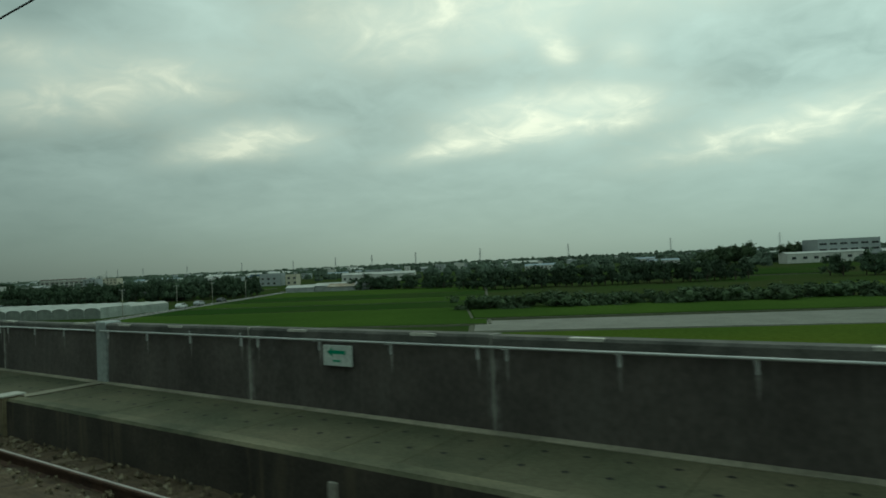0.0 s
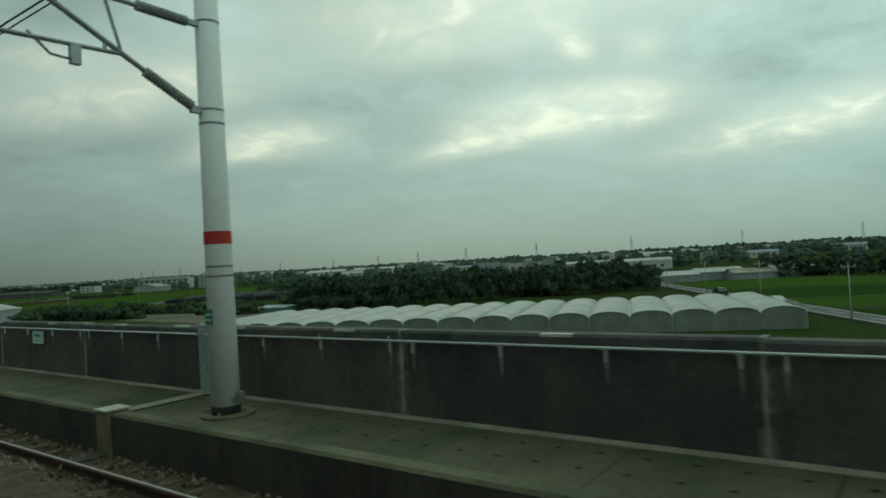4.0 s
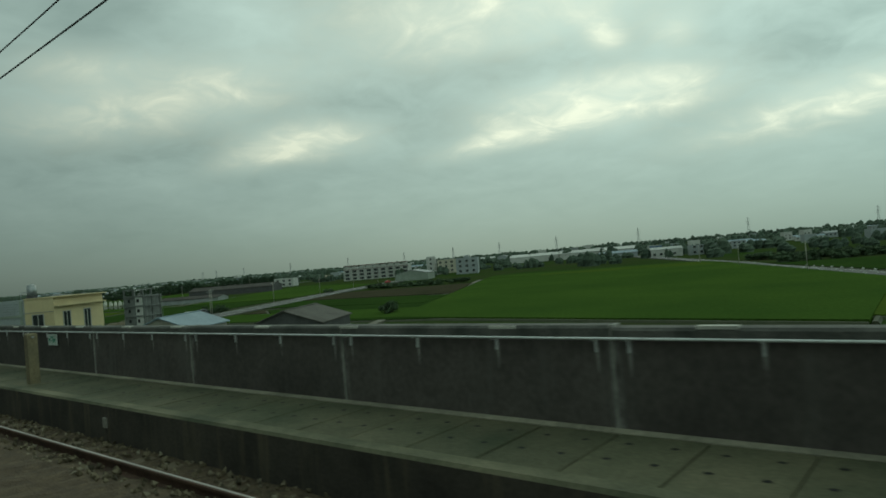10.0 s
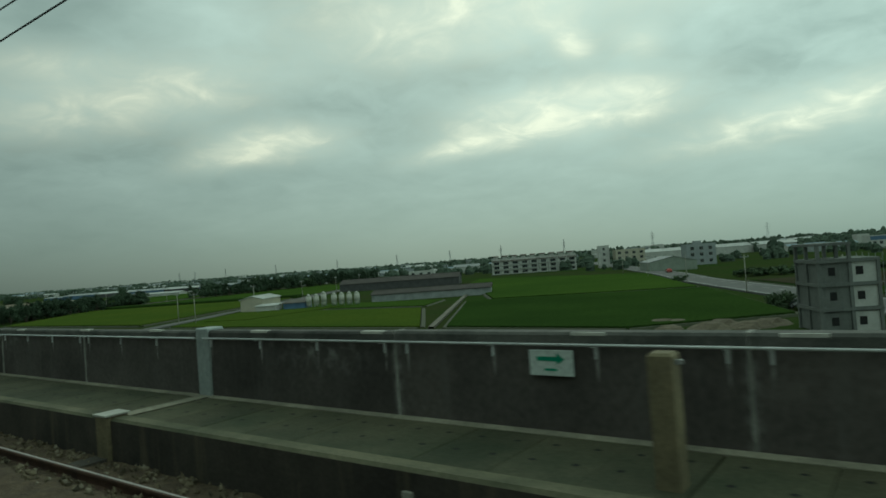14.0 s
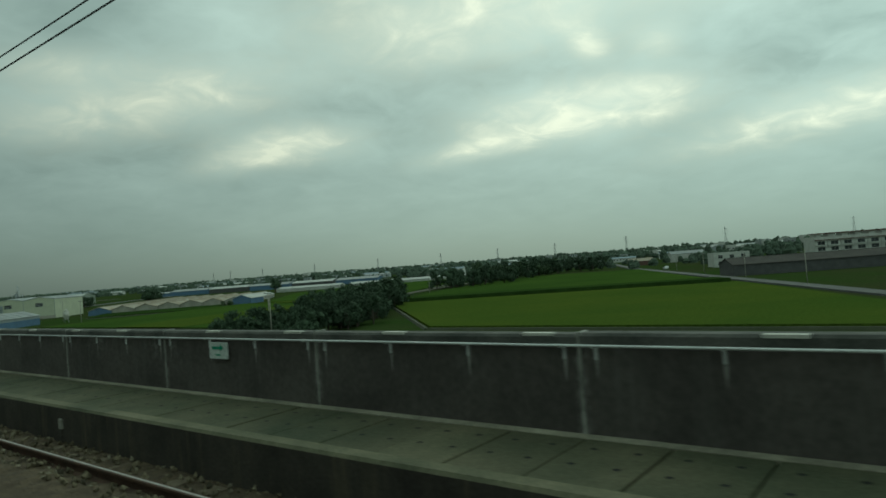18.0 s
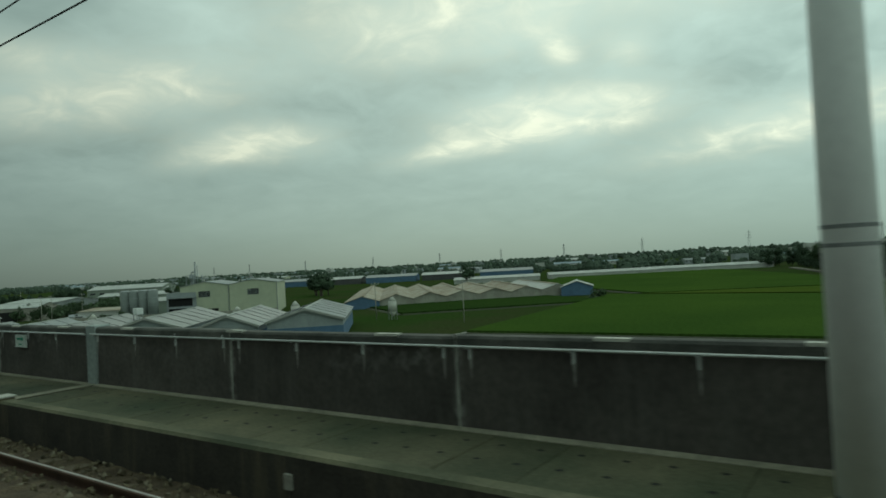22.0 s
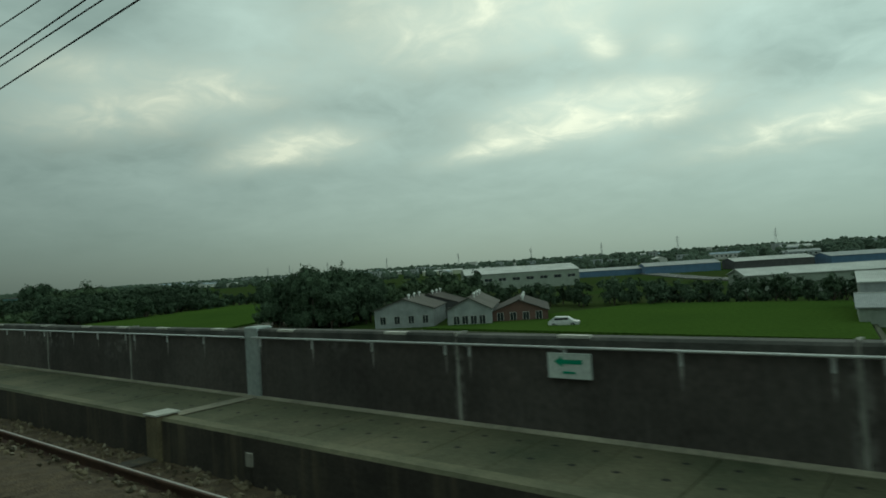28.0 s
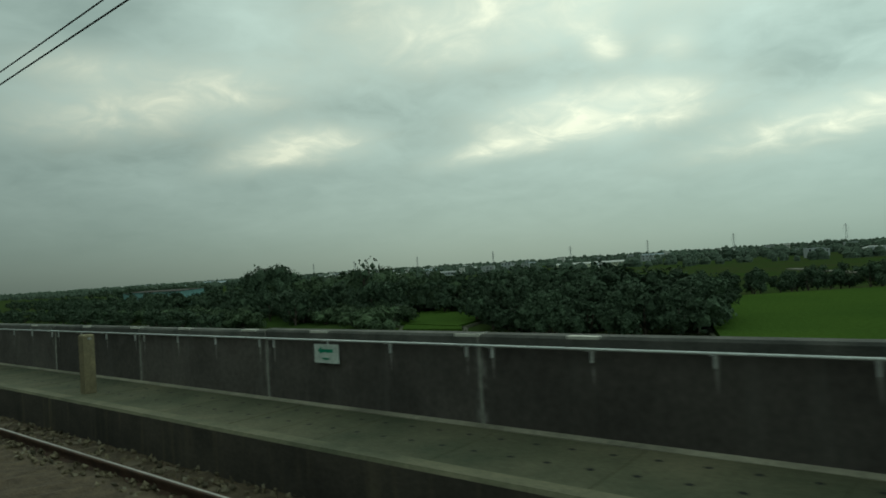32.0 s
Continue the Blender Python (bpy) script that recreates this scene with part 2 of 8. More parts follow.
M_POLE = surface("spun_concrete_pole", (0.88, 0.88, 0.86), (0.83, 0.83, 0.81), scale=0.8, fine=12, streak=0.15, stain=(0.70, 0.70, 0.67), bump=0.0, grainy=0.15)
M_POLE_FOOT = surface("tarred_pole_foot", (0.03, 0.032, 0.03), bump=0.1)
M_BAND_RED = surface("red_band_paint", (0.50, 0.05, 0.04), (0.38, 0.04, 0.035), bump=0.02)
M_TAG = surface("teal_tag_paint", (0.05, 0.22, 0.21), (0.04, 0.16, 0.16), bump=0.02)
M_INSUL = surface("insulator_ceramic", (0.36, 0.37, 0.35), (0.26, 0.27, 0.26), rough=0.35, scale=6, bump=0.05)
M_WIRE = surface("stranded_wire", (0.06, 0.065, 0.065), rough=0.5, metal=0.5, bump=0)
M_RUST = surface("rusty_weights", (0.26, 0.19, 0.13), (0.38, 0.36, 0.31), scale=5, fine=30, rough=0.9, bump=0.3)
M_RAIL = surface("rail_side_rust", (0.13, 0.075, 0.05), (0.07, 0.045, 0.035), scale=3, fine=40, rough=0.8)
M_RAIL_TOP = surface("polished_rail_head", (0.62, 0.60, 0.56), (0.48, 0.45, 0.41), metal=0.9, rough=0.33, scale=3, bump=0.02)
M_SLEEPER = surface("sleeper_concrete", (0.20, 0.165, 0.115), (0.12, 0.09, 0.06), scale=3, fine=30)
M_BED = surface("ballast_fines", (0.145, 0.106, 0.065), (0.075, 0.055, 0.036), scale=7, fine=40, bump=0.8, depth=0.05)
M_SIGN = surface("sign_board_white", (0.66, 0.72, 0.67), (0.58, 0.64, 0.6), rough=0.4, scale=5, bump=0.01)
M_SIGN_GREEN = surface("sign_green", (0.02, 0.33, 0.19), (0.02, 0.27, 0.16), rough=0.4, bump=0.01)
M_POST = surface("ochre_post_concrete", (0.26, 0.22, 0.13), (0.17, 0.145, 0.09), scale=4, fine=30, streak=0.4)
M_CABINET = surface("cabinet_paint", (0.25, 0.24, 0.185), (0.19, 0.18, 0.135), rough=0.5, scale=2, grainy=0.15, streak=0.35, stain=(0.20, 0.17, 0.11), bump=0.04)
M_CABINET_BROWN = surface("brown_cabinet_paint", (0.185, 0.16, 0.115), (0.14, 0.12, 0.09), rough=0.5, scale=2, grainy=0.15, streak=0.3, bump=0.04)
M_CABINET_TOP = surface("cabinet_roof_paint", (0.55, 0.54, 0.47), (0.44, 0.43, 0.38), rough=0.5, scale=3, bump=0.04)
M_CONC = surface("light_concrete", (0.40, 0.39, 0.34), (0.26, 0.25, 0.21), scale=1.8, fine=24, streak=0.5, stain=(0.20, 0.18, 0.13), bump=0.15)
M_PILLAR = surface("stained_pillar_concrete", (0.42, 0.38, 0.26), (0.28, 0.245, 0.165), scale=2.2, fine=30, grainy=0.35, streak=0.75, stain=(0.13, 0.105, 0.07), bump=0.12)
M_ORANGE = surface("orange_red_paint", (0.62, 0.10, 0.035), (0.50, 0.08, 0.03), rough=0.45, scale=6, bump=0.02)
M_YELLOW = surface("yellow_paint", (0.58, 0.42, 0.10), (0.45, 0.33, 0.09), rough=0.5, scale=6, bump=0.02)
M_BLACK = surface("black_rubber", (0.02, 0.02, 0.02), rough=0.6, bump=0.05)
M_WHITE = surface("white_paint", (0.72, 0.73, 0.70), (0.62, 0.63, 0.60), rough=0.5, scale=3, bump=0.02)


# ---- building helpers ----
class Mesh:
    """Collects points and faces, with a material slot for each face."""

    def __init__(self):
        self.v, self.f, self.m = [], [], []

    def box(self, x0, x1, y0, y1, z0, z1, mat=0, at=None):
        b = len(self.v)
        pts = [(x, y, z) for z in (z0, z1) for y in (y0, y1) for x in (x0, x1)]
        if at is not None:
            pts = [tuple(at @ Vector(p)) for p in pts]
        self.v += pts
        for q in ((0, 2, 3, 1), (4, 5, 7, 6), (0, 1, 5, 4), (2, 6, 7, 3), (0, 4, 6, 2), (1, 3, 7, 5)):
            self.f.append(tuple(b + i for i in q))
            self.m.append(mat)
        return self

    def bevel_box(self, x0, x1, y0, y1, z0, z1, r=0.02, mat=0, top_mat=None):
        """A box with its upper edges chamfered."""
        b = len(self.v)
        for x, y in ((x0, y0), (x1, y0), (x1, y1), (x0, y1)):
            self.v.append((x, y, z0))
        for x, y in ((x0, y0), (x1, y0), (x1, y1), (x0, y1)):
            self.v.append((x, y, z1 - r))
        for x, y in ((x0 + r, y0 + r), (x1 - r, y0 + r), (x1 - r, y1 - r), (x0 + r, y1 - r)):
            self.v.append((x, y, z1))
        for i in range(4):
            j = (i + 1) % 4
            self.f += [(b + i, b + j, b + 4 + j, b + 4 + i), (b + 4 + i, b + 4 + j, b + 8 + j, b + 8 + i)]
            self.m += [mat, mat if top_mat is None else top_mat]
        self.f += [(b + 8, b + 9, b + 10, b + 11), (b + 3, b + 2, b + 1, b)]
        self.m += [mat if top_mat is None else top_mat, mat]
        return self

    def tube(self, points, r, sides=8, mat=0, r_end=None, cap=True):
        """A round bar along points; r may taper to r_end."""
        pts = [Vector(p) for p in points]
        b, n = len(self.v), len(pts)
        for i, p in enumerate(pts):
            d = (pts[min(i + 1, n - 1)] - pts[max(i - 1, 0)]).normalized()
            a = d.cross(Vector((0, 0, 1)))
            if a.length < 1e-3:
                a = Vector((1, 0, 0))
            a.normalize()
            c = d.cross(a)
            rad = r if r_end is None else r + (r_end - r) * i / max(n - 1, 1)
            for k in range(sides):
                th = 2 * math.pi * k / sides
                self.v.append(tuple(p + (a * math.cos(th) + c * math.sin(th)) * rad))
        for i in range(n - 1):
            for k in range(sides):
                k2 = (k + 1) % sides
                self.f.append((b + i * sides + k, b + i * sides + k2, b + (i + 1) * sides + k2, b + (i + 1) * sides + k))
                self.m.append(mat)
        if cap:
            self.f += [tuple(b + k for k in range(sides)), tuple(b + (n - 1) * sides + k for k in reversed(range(sides)))]
            self.m += [mat, mat]
        return self

    def poly(self, points, mat=0):
        b = len(self.v)
        self.v += [tuple(p) for p in points]
        self.f.append(tuple(range(b, b + len(points))))
        self.m.append(mat)
        return self

    def prism(self, outline, x0, x1, mat=0, at=None):
        """An outline of (y, z), run from x0 to x1."""
        b, n = len(self.v), len(outline)
        pts = [(x, y, z) for x in (x0, x1) for y, z in outline]
        if at is not None:
            pts = [tuple(at @ Vector(p)) for p in pts]
        self.v += pts
        for i in range(n):
            j = (i + 1) % n
            self.f.append((b + i, b + j, b + n + j, b + n + i))
            self.m.append(mat)
        self.f += [tuple(b + i for i in reversed(range(n))), tuple(b + n + i for i in range(n))]
        self.m += [mat, mat]
        return self

    def data(self, name, mats, smooth=False):
        me = bpy.data.meshes.new(name)
        me.from_pydata(self.v, [], self.f)
        for mt in mats:
            me.materials.append(mt)
        me.polygons.foreach_set("material_index", self.m)
        if smooth:
            me.polygons.foreach_set("use_smooth", [True] * len(self.f))
        me.update()
        bm = bmesh.new()
        bm.from_mesh(me)
        bmesh.ops.recalc_face_normals(bm, faces=bm.faces)
        bm.to_mesh(me)
        bm.free()
        return me


def part(name, mesh, mats, parent, label="", smooth=False, at=None):
    """One mesh under a thing or a part."""
    mats = mats if isinstance(mats, (list, tuple)) else [mats]
    ob = new(name, mesh if isinstance(mesh, bpy.types.Mesh) else mesh.data(name, mats, smooth))
    ob.parent = parent
    if at is not None:
        ob.matrix_basis = at
    return tagged(ob, label)


def thing(name, label, category, at=None, group="", kind=""):
    ob = new(name)
    ob.empty_display_size = 0.2
    if at is not None:
        ob.matrix_basis = at
    return tagged(ob, label, category, group, kind)


def single(name, mesh, mats, label, category, at=None, group="", kind="", smooth=False):
    mats = mats if isinstance(mats, (list, tuple)) else [mats]
    ob = new(name, mesh.data(name, mats, smooth))
    if at is not None:
        ob.matrix_basis = at
    return tagged(ob, label, category, group, kind)


def joined(name, items, label, category="", parent=None):
    """Many alike things as one mesh of kind stuff: items are (mesh, matrix)."""
    v, f, mi, mats = [], [], [], []
    for me, m in items:
        slot = []
        for mt in me.materials:
            if mt not in mats:
                mats.append(mt)
            slot.append(mats.index(mt))
        b = len(v)
        v += [tuple(m @ p.co) for p in me.vertices]
        for q in me.polygons:
            f.append(tuple(b + i for i in q.vertices))
            mi.append(slot[q.material_index])
    me = bpy.data.meshes.new(name)
    me.from_pydata(v, [], f)
    for mt in mats:
        me.materials.append(mt)
    me.polygons.foreach_set("material_index", mi)
    me.update()
    ob = new(name, me)
    if parent is not None:
        ob.parent = parent
    return tagged(ob, label, category, kind="stuff")


def meshes_of(t, m):
    """The meshes of a pattern thing, set at the place m."""
    return [(c.data, m @ c.matrix_basis) for c in t.children if c.type == "MESH"]

# ---- the viaduct: deck, ballast, rails, walkway, parapet ----
WALL_Y, WALL_TOP, WALK_Z = 5.385, -0.72, -1.64
EDGE_Y, BALLAST_Z, RAIL_Z = 4.15, -2.12, -1.98
JOINTS = [39.6, 14.6, -10.41, -35.46, -60.46, -85.45, -110.47, -135.5, -160.5, -185.47, -210.45, -235.48, -260.44, -281.9, -303.28, -328.25,
          -353.22, -378.09, -403.02, -428.3, -453.18, -474.59, -499.54, -524.59, -545.99, -567.4, -592.4, -617.4, -638.87, -663.86, -688.92,
          -713.85, -738.92, -760.36, -785.37, -810.43, -835.4, -860.37, -885.36, -906.82, -928.32, -949.67, -974.74, -996.2, -1021.2, -1046.2,
          -1071.2, -1092.62, -1114.01, -1139.0, -1163.98, -1188.9, -1213.9, -1238.91, -1263.9, -1288.9, -1313.9]
X_BACK, X_FRONT = JOINTS[0], JOINTS[-1]
SPANS = list(zip(JOINTS[1:], JOINTS[:-1]))

viaduct = thing("viaduct", "concrete railway viaduct deck on round-cornered piers", "viaduct", kind="structure")
for a, b in SPANS:
    me = Mesh().prism([(-4.9, -2.62), (5.62, -2.62), (5.62, -1.70), (5.44, -1.70), (5.44, -1.72), (4.17, -1.72), (4.17, -2.32), (-4.9, -2.32)], a + 0.02, b - 0.02)
    me.prism([(-2.6, -4.6), (3.2, -4.6), (4.0, -2.62), (-3.4, -2.62)], a + 0.05, b - 0.05)
    part("deck_span", me, M_CONC, viaduct)
    part("pier", Mesh().bevel_box(b - 1.1, b + 1.1, -1.9, 2.5, GROUND - 0.4, -4.6, 0.15), M_CONC, viaduct)

# unseen train side that the view is from, added behind to shade the parapet
single("wall_behind", Mesh().bevel_box(X_FRONT, X_BACK, -3.2, -0.55, RAIL_Z + 0.25, 1.65, 0.25), surface("dark_coach_paint", (0.10, 0.105, 0.11), (0.07, 0.072, 0.075), rough=0.4, scale=0.5, fine=6, bump=0.0), "unseen dark train side closing the place behind the view and shading the parapet", "wall", kind="structure")

# ballast: a bumpy bed and loose stones, one length for each span
rng = random.Random(5)


def ballast_length(length, stones):
    me = Mesh()
    nx, ny = int(length / 0.2), 6
    b = len(me.v)
    y0, y1 = 1.9, 4.17
    for i in range(nx + 1):
        for j in range(ny + 1):
            y = y0 + (y1 - y0) * j / ny
            me.v.append((length * i / nx, y, BALLAST_Z + rng.uniform(-0.025, 0.02) + (0.05 if y < 3.3 else 0.0)))
    for i in range(nx):
        for j in range(ny):
            q = b + i * (ny + 1) + j
            me.f.append((q, q + ny + 1, q + ny + 2, q + 1))
            me.m.append(0)
    for _ in range(stones):
        x, y, r = rng.uniform(0, length), rng.uniform(3.0, 3.98), rng.uniform(0.022, 0.046)
        c = Vector((x, y, BALLAST_Z + 0.012 + (0.04 if y < 3.3 else 0)))
        turn = Euler((rng.uniform(0, 6), rng.uniform(0, 6), rng.uniform(0, 6))).to_matrix()
        b = len(me.v)
        for d in ((1.2, 0, 0), (-1.1, 0.2, 0), (0, 0.9, 0.2), (0.1, -1, 0), (0, 0, 0.8), (0.2, 0, -0.7)):
            me.v.append(tuple(c + turn @ (Vector(d) * r * rng.uniform(0.75, 1.25))))
        for f in ((0, 2, 4), (2, 1, 4), (1, 3, 4), (3, 0, 4), (2, 0, 5), (1, 2, 5), (3, 1, 5), (0, 3, 5)):
            me.f.append(tuple(b + i for i in f))
            me.m.append(1)
    return me


M_STONE, s_nt, s_n, s_l, s_p = material("ballast_stone")
s_geo = s_n.new("ShaderNodeNewGeometry")
s_ramp = s_n.new("ShaderNodeValToRGB")
for i, (at, c) in enumerate(((0.0, (0.055, 0.046, 0.028, 1)), (0.4, (0.135, 0.108, 0.064, 1)), (0.8, (0.215, 0.178, 0.112, 1)), (1.0, (0.27, 0.24, 0.175, 1)))):
    e = s_ramp.color_ramp.elements[i] if i < 2 else s_ramp.color_ramp.elements.new(at)
    e.position, e.color = at, c
s_l.new(s_geo.outputs["Random Per Island"], s_ramp.inputs[0])
s_l.new(s_ramp.outputs[0], s_p.inputs["Base Color"])
s_p.inputs["Roughness"].default_value = 0.9

ballast = thing("ballast", "brown and grey crushed stone ballast beside the rails", "ballast", kind="structure")
ballast_mesh = {}
for a, b in SPANS:
    key = "long" if b - a > 23 else "short"
    if key not in ballast_mesh:
        ballast_mesh[key] = ballast_length(25.1 if key == "long" else 21.5, 1600 if key == "long" else 1370).data("ballast_bed", [M_BED, M_STONE])
    ob = part("ballast_bed", ballast_mesh[key], None, ballast, at=pose(a, 0, 0) @ Matrix.Diagonal(((b - a) / (25.1 if key == "long" else 21.5), 1, 1, 1)))
    ob["kind"] = "stuff"
part("ballast_far_bed", Mesh().prism([(-4.9, -2.33), (1.9, -2.33), (1.9, BALLAST_Z), (-4.6, BALLAST_Z)], X_FRONT, X_BACK), M_BED, ballast)

RAIL_OUTLINE = [(-0.065, -0.15), (0.065, -0.15), (0.065, -0.135), (0.012, -0.115), (0.012, -0.045), (0.036, -0.035), (0.036, -0.004), (-0.036, -0.004), (-0.036, -0.035), (-0.012, -0.045), (-0.012, -0.115), (-0.065, -0.135)]
for centre, label in ((2.62, "rusty steel rails of the neighbouring track on concrete sleepers"), (-1.75, "rusty steel rails of the travelled track on concrete sleepers")):
    track = thing("railway_track", label, "track", kind="structure")
    for side in (-0.73, 0.73):
        rail = part("rail", Mesh().prism([(centre + side + y, RAIL_Z + z) for y, z in RAIL_OUTLINE], X_FRONT, X_BACK), M_RAIL, track)
        part("rail_head", Mesh().box(X_FRONT, X_BACK, centre + side - 0.013, centre + side + 0.013, RAIL_Z - 0.006, RAIL_Z), M_RAIL_TOP, rail, "polished running surface")
    me = Mesh()
    x = X_BACK - 0.3
    while x > X_FRONT:
        me.box(x - 0.12, x + 0.12, centre - 1.25, centre + 1.25, BALLAST_Z - 0.1, RAIL_Z - 0.145)
        x -= 0.625
    tagged(part("sleepers", me, M_SLEEPER, track), kind="stuff")

# kerb wall that holds the walkway
kerb_wall = thing("kerb_wall", "dark concrete retaining kerb with a lighter top edge", "kerb", kind="structure")
for a, b in SPANS:
    # tops take a lighter colour than the sides, paler still on some spans
    pale = any(a < x < b for x in (-70, -120, -420, -892, -1175, -1200))
    brown = a < -70 < b
    part("kerb_length", Mesh().bevel_box(a + 0.012, b - 0.012, 3.955, EDGE_Y + 0.02, -2.4, WALK_Z + 0.03, 0.03, 0, 1), [M_KERB_BROWN if brown else M_KERB, M_KERB_PALE if pale else M_KERB_TOP], kerb_wall, "pale top" if pale else "")

# walkway slabs; their lifting holes are flat discs with the shade painted in
walkway = thing("walkway", "grey-green mossy concrete walkway slabs with lifting holes", "walkway", kind="structure")
slab = Mesh().bevel_box(-0.3755, 0.3755, EDGE_Y + 0.025, 5.30, WALK_Z - 0.08, WALK_Z, 0.008)
for hx in (-0.19, 0.19):
    for hy in (4.62, 5.04):
        ring = [(hx + 0.036 * math.cos(k * math.pi / 3), hy + 0.03 * math.sin(k * math.pi / 3), WALK_Z + 0.003) for k in range(6)]
        slab.poly(ring, 1)
slab_mesh = slab.data("slab", [M_SLAB, M_HOLE])
NEW_SLABS = [(-80.3, -79.1), (-1206.3, -1204.1)]
# slabs smeared with pale mortar
PALE_SLABS = [(-497.2, -496.1), (-493.2, -490.2), (-84.5, -80.3), (-921.9, -918.9), (-1104.6, -1101.0), (-117.6, -112.0), (-1207.3, -1204.0), (-1144.2, -1140.5), (-425.0, -423.9), (-893.4, -890.2), (-217.6, -211.4), (-242.0, -237.5), (-66.5, -63.5)]
M_NEW, M_PALE = slab_mesh.copy(), slab_mesh.copy()
M_NEW.materials[0], M_PALE.materials[0] = M_SLAB_NEW, M_SLAB_PALE
rest_slabs = []
for a, b in SPANS:
    n = round((b - a - 0.3) / 0.758)
    for i in range(n):
        x = a + 0.15 + (b - a - 0.3) * (i + 0.5) / n
        kind_of = M_NEW if any(p < x < q for p, q in NEW_SLABS) else M_PALE if any(p < x < q for p, q in PALE_SLABS) else slab_mesh
        at = pose(x, 0, rng.uniform(-0.004, 0.003), 0, 0, rng.uniform(-0.12, 0.12))
        if -640 < x < -440:
            part("slab", kind_of, None, walkway, at=at)
        else:
            rest_slabs.append((kind_of, at))
joined("slab_run", rest_slabs, "grey-green concrete slabs", parent=walkway)
part("wall_foot_fillet", Mesh().prism([(5.30, WALK_Z - 0.05), (5.385, WALK_Z - 0.05), (5.385, WALK_Z + 0.022), (5.365, WALK_Z + 0.022), (5.30, WALK_Z + 0.004)], X_FRONT, X_BACK), M_FILLET, walkway)

# long trench covers laid over the slabs round one pole
for x0, x1, y0, y1 in ((-117.6, -115.75, 4.19, 4.60), (-117.2, -115.9, 4.62, 5.02), (-115.72, -113.9, 4.19, 4.60), (-115.0, -113.9, 4.62, 5.02), (-113.87, -112.1, 4.19, 4.60)):
    part("trench_cover", Mesh().bevel_box(x0, x1, y0, y1, WALK_Z, WALK_Z + 0.022, 0.005), M_SLAB_NEW, walkway, "long pale concrete trench cover")

# parapet panels with coping, mortar joints, handrail and its brackets
BRACKETS = (0.16, 1.25, 2.32, 3.41)
m, nt, n, l, p = M_WALL, M_WALL.node_tree, M_WALL.node_tree.nodes, M_WALL.node_tree.links, M_WALL.node_tree.nodes["Principled BSDF"]
co = n.new("ShaderNodeTexCoord")
sp = n.new("ShaderNodeSeparateXYZ")
l.new(co.outputs["Object"], sp.inputs[0])


def nmath(op, a, b=None, c=None, clamp=False):
    k = n.new("ShaderNodeMath")
    k.operation, k.use_clamp = op, clamp
    for i, v in enumerate((a, b, c)):
        if v is None:
            continue
        if isinstance(v, (int, float)):
            k.inputs[i].default_value = v
        else:
            l.new(v, k.inputs[i])
    return k.outputs[0]


fall = nmath("MULTIPLY", nmath("SUBTRACT", sp.outputs[2], -1.16), 3.0, clamp=True)
runs = None
for bx in BRACKETS:   # lime that has run down from each bracket, narrowing as it goes
    d = nmath("ABSOLUTE", nmath("SUBTRACT", sp.outputs[0], bx))
    w = nmath("SUBTRACT", 1.4, nmath("DIVIDE", d, nmath("ADD", 0.007, nmath("MULTIPLY", fall, 0.020))), clamp=True)
    runs = w if runs is None else nmath("MAXIMUM", runs, w)
ragged = n.new("ShaderNodeTexNoise")
ragged.inputs["Scale"].default_value = 9.0
l.new(n["Geometry"].outputs["Position"] if "Geometry" in n else co.outputs["Object"], ragged.inputs["Vector"])
amount = nmath("MULTIPLY", nmath("MULTIPLY", runs, nmath("POWER", fall, 0.5)), nmath("MULTIPLY", nmath("SUBTRACT", ragged.outputs[0], 0.22), 2.6, clamp=True))
# lime washed out of the joints on either side
ends = nmath("MINIMUM", sp.outputs[0], nmath("ABSOLUTE", nmath("SUBTRACT", sp.outputs[0], 3.571)))
smear = nmath("SUBTRACT", 1.0, nmath("DIVIDE", ends, 0.09), clamp=True)
amount = nmath("MAXIMUM", amount, nmath("MULTIPLY", smear, nmath("MULTIPLY", nmath("SUBTRACT", ragged.outputs[0], 0.40), 2.2, clamp=True)))
blotch = n.new("ShaderNodeTexNoise")   # pale lime blotches below the coping
blotch.inputs["Scale"].default_value, blotch.inputs["Detail"].default_value = 0.5, 4.0
l.new(n["Geometry"].outputs["Position"] if "Geometry" in n else co.outputs["Object"], blotch.inputs["Vector"])
spots = nmath("MULTIPLY", nmath("MULTIPLY", nmath("SUBTRACT", blotch.outputs[0], 0.56), 5.0, clamp=True), nmath("MULTIPLY", nmath("SUBTRACT", ragged.outputs[0], 0.46), 4.0, clamp=True))
amount = nmath("MAXIMUM", amount, nmath("MULTIPLY", spots, nmath("MULTIPLY", nmath("SUBTRACT", sp.outputs[2], -1.35), 1.5, clamp=True)))
lime = n.new("ShaderNodeMix")
lime.data_type = "RGBA"
l.new(p.inputs["Base Color"].links[0].from_socket, lime.inputs[6])
lime.inputs[7].default_value = (0.40, 0.39, 0.36, 1)
l.new(amount, lime.inputs[0])
l.new(lime.outputs[2], p.inputs["Base Color"])

parapet = thing("parapet", "dark weather-stained concrete parapet panels along the walkway", "wall", kind="structure")
panel_mesh, bracket_mesh = {}, Mesh()
bracket_mesh.box(-0.010, 0.010, 5.375, 5.40, -0.95, -0.775)
bracket_mesh.box(-0.007, 0.007, 5.295, 5.375, -0.838, -0.826)
bracket_mesh = bracket_mesh.data("handrail_bracket", [M_RAILING])
M_MORTAR = surface("mortar", (0.37, 0.365, 0.325), (0.20, 0.195, 0.175), scale=3, fine=30, streak=0.4, bump=0.2)


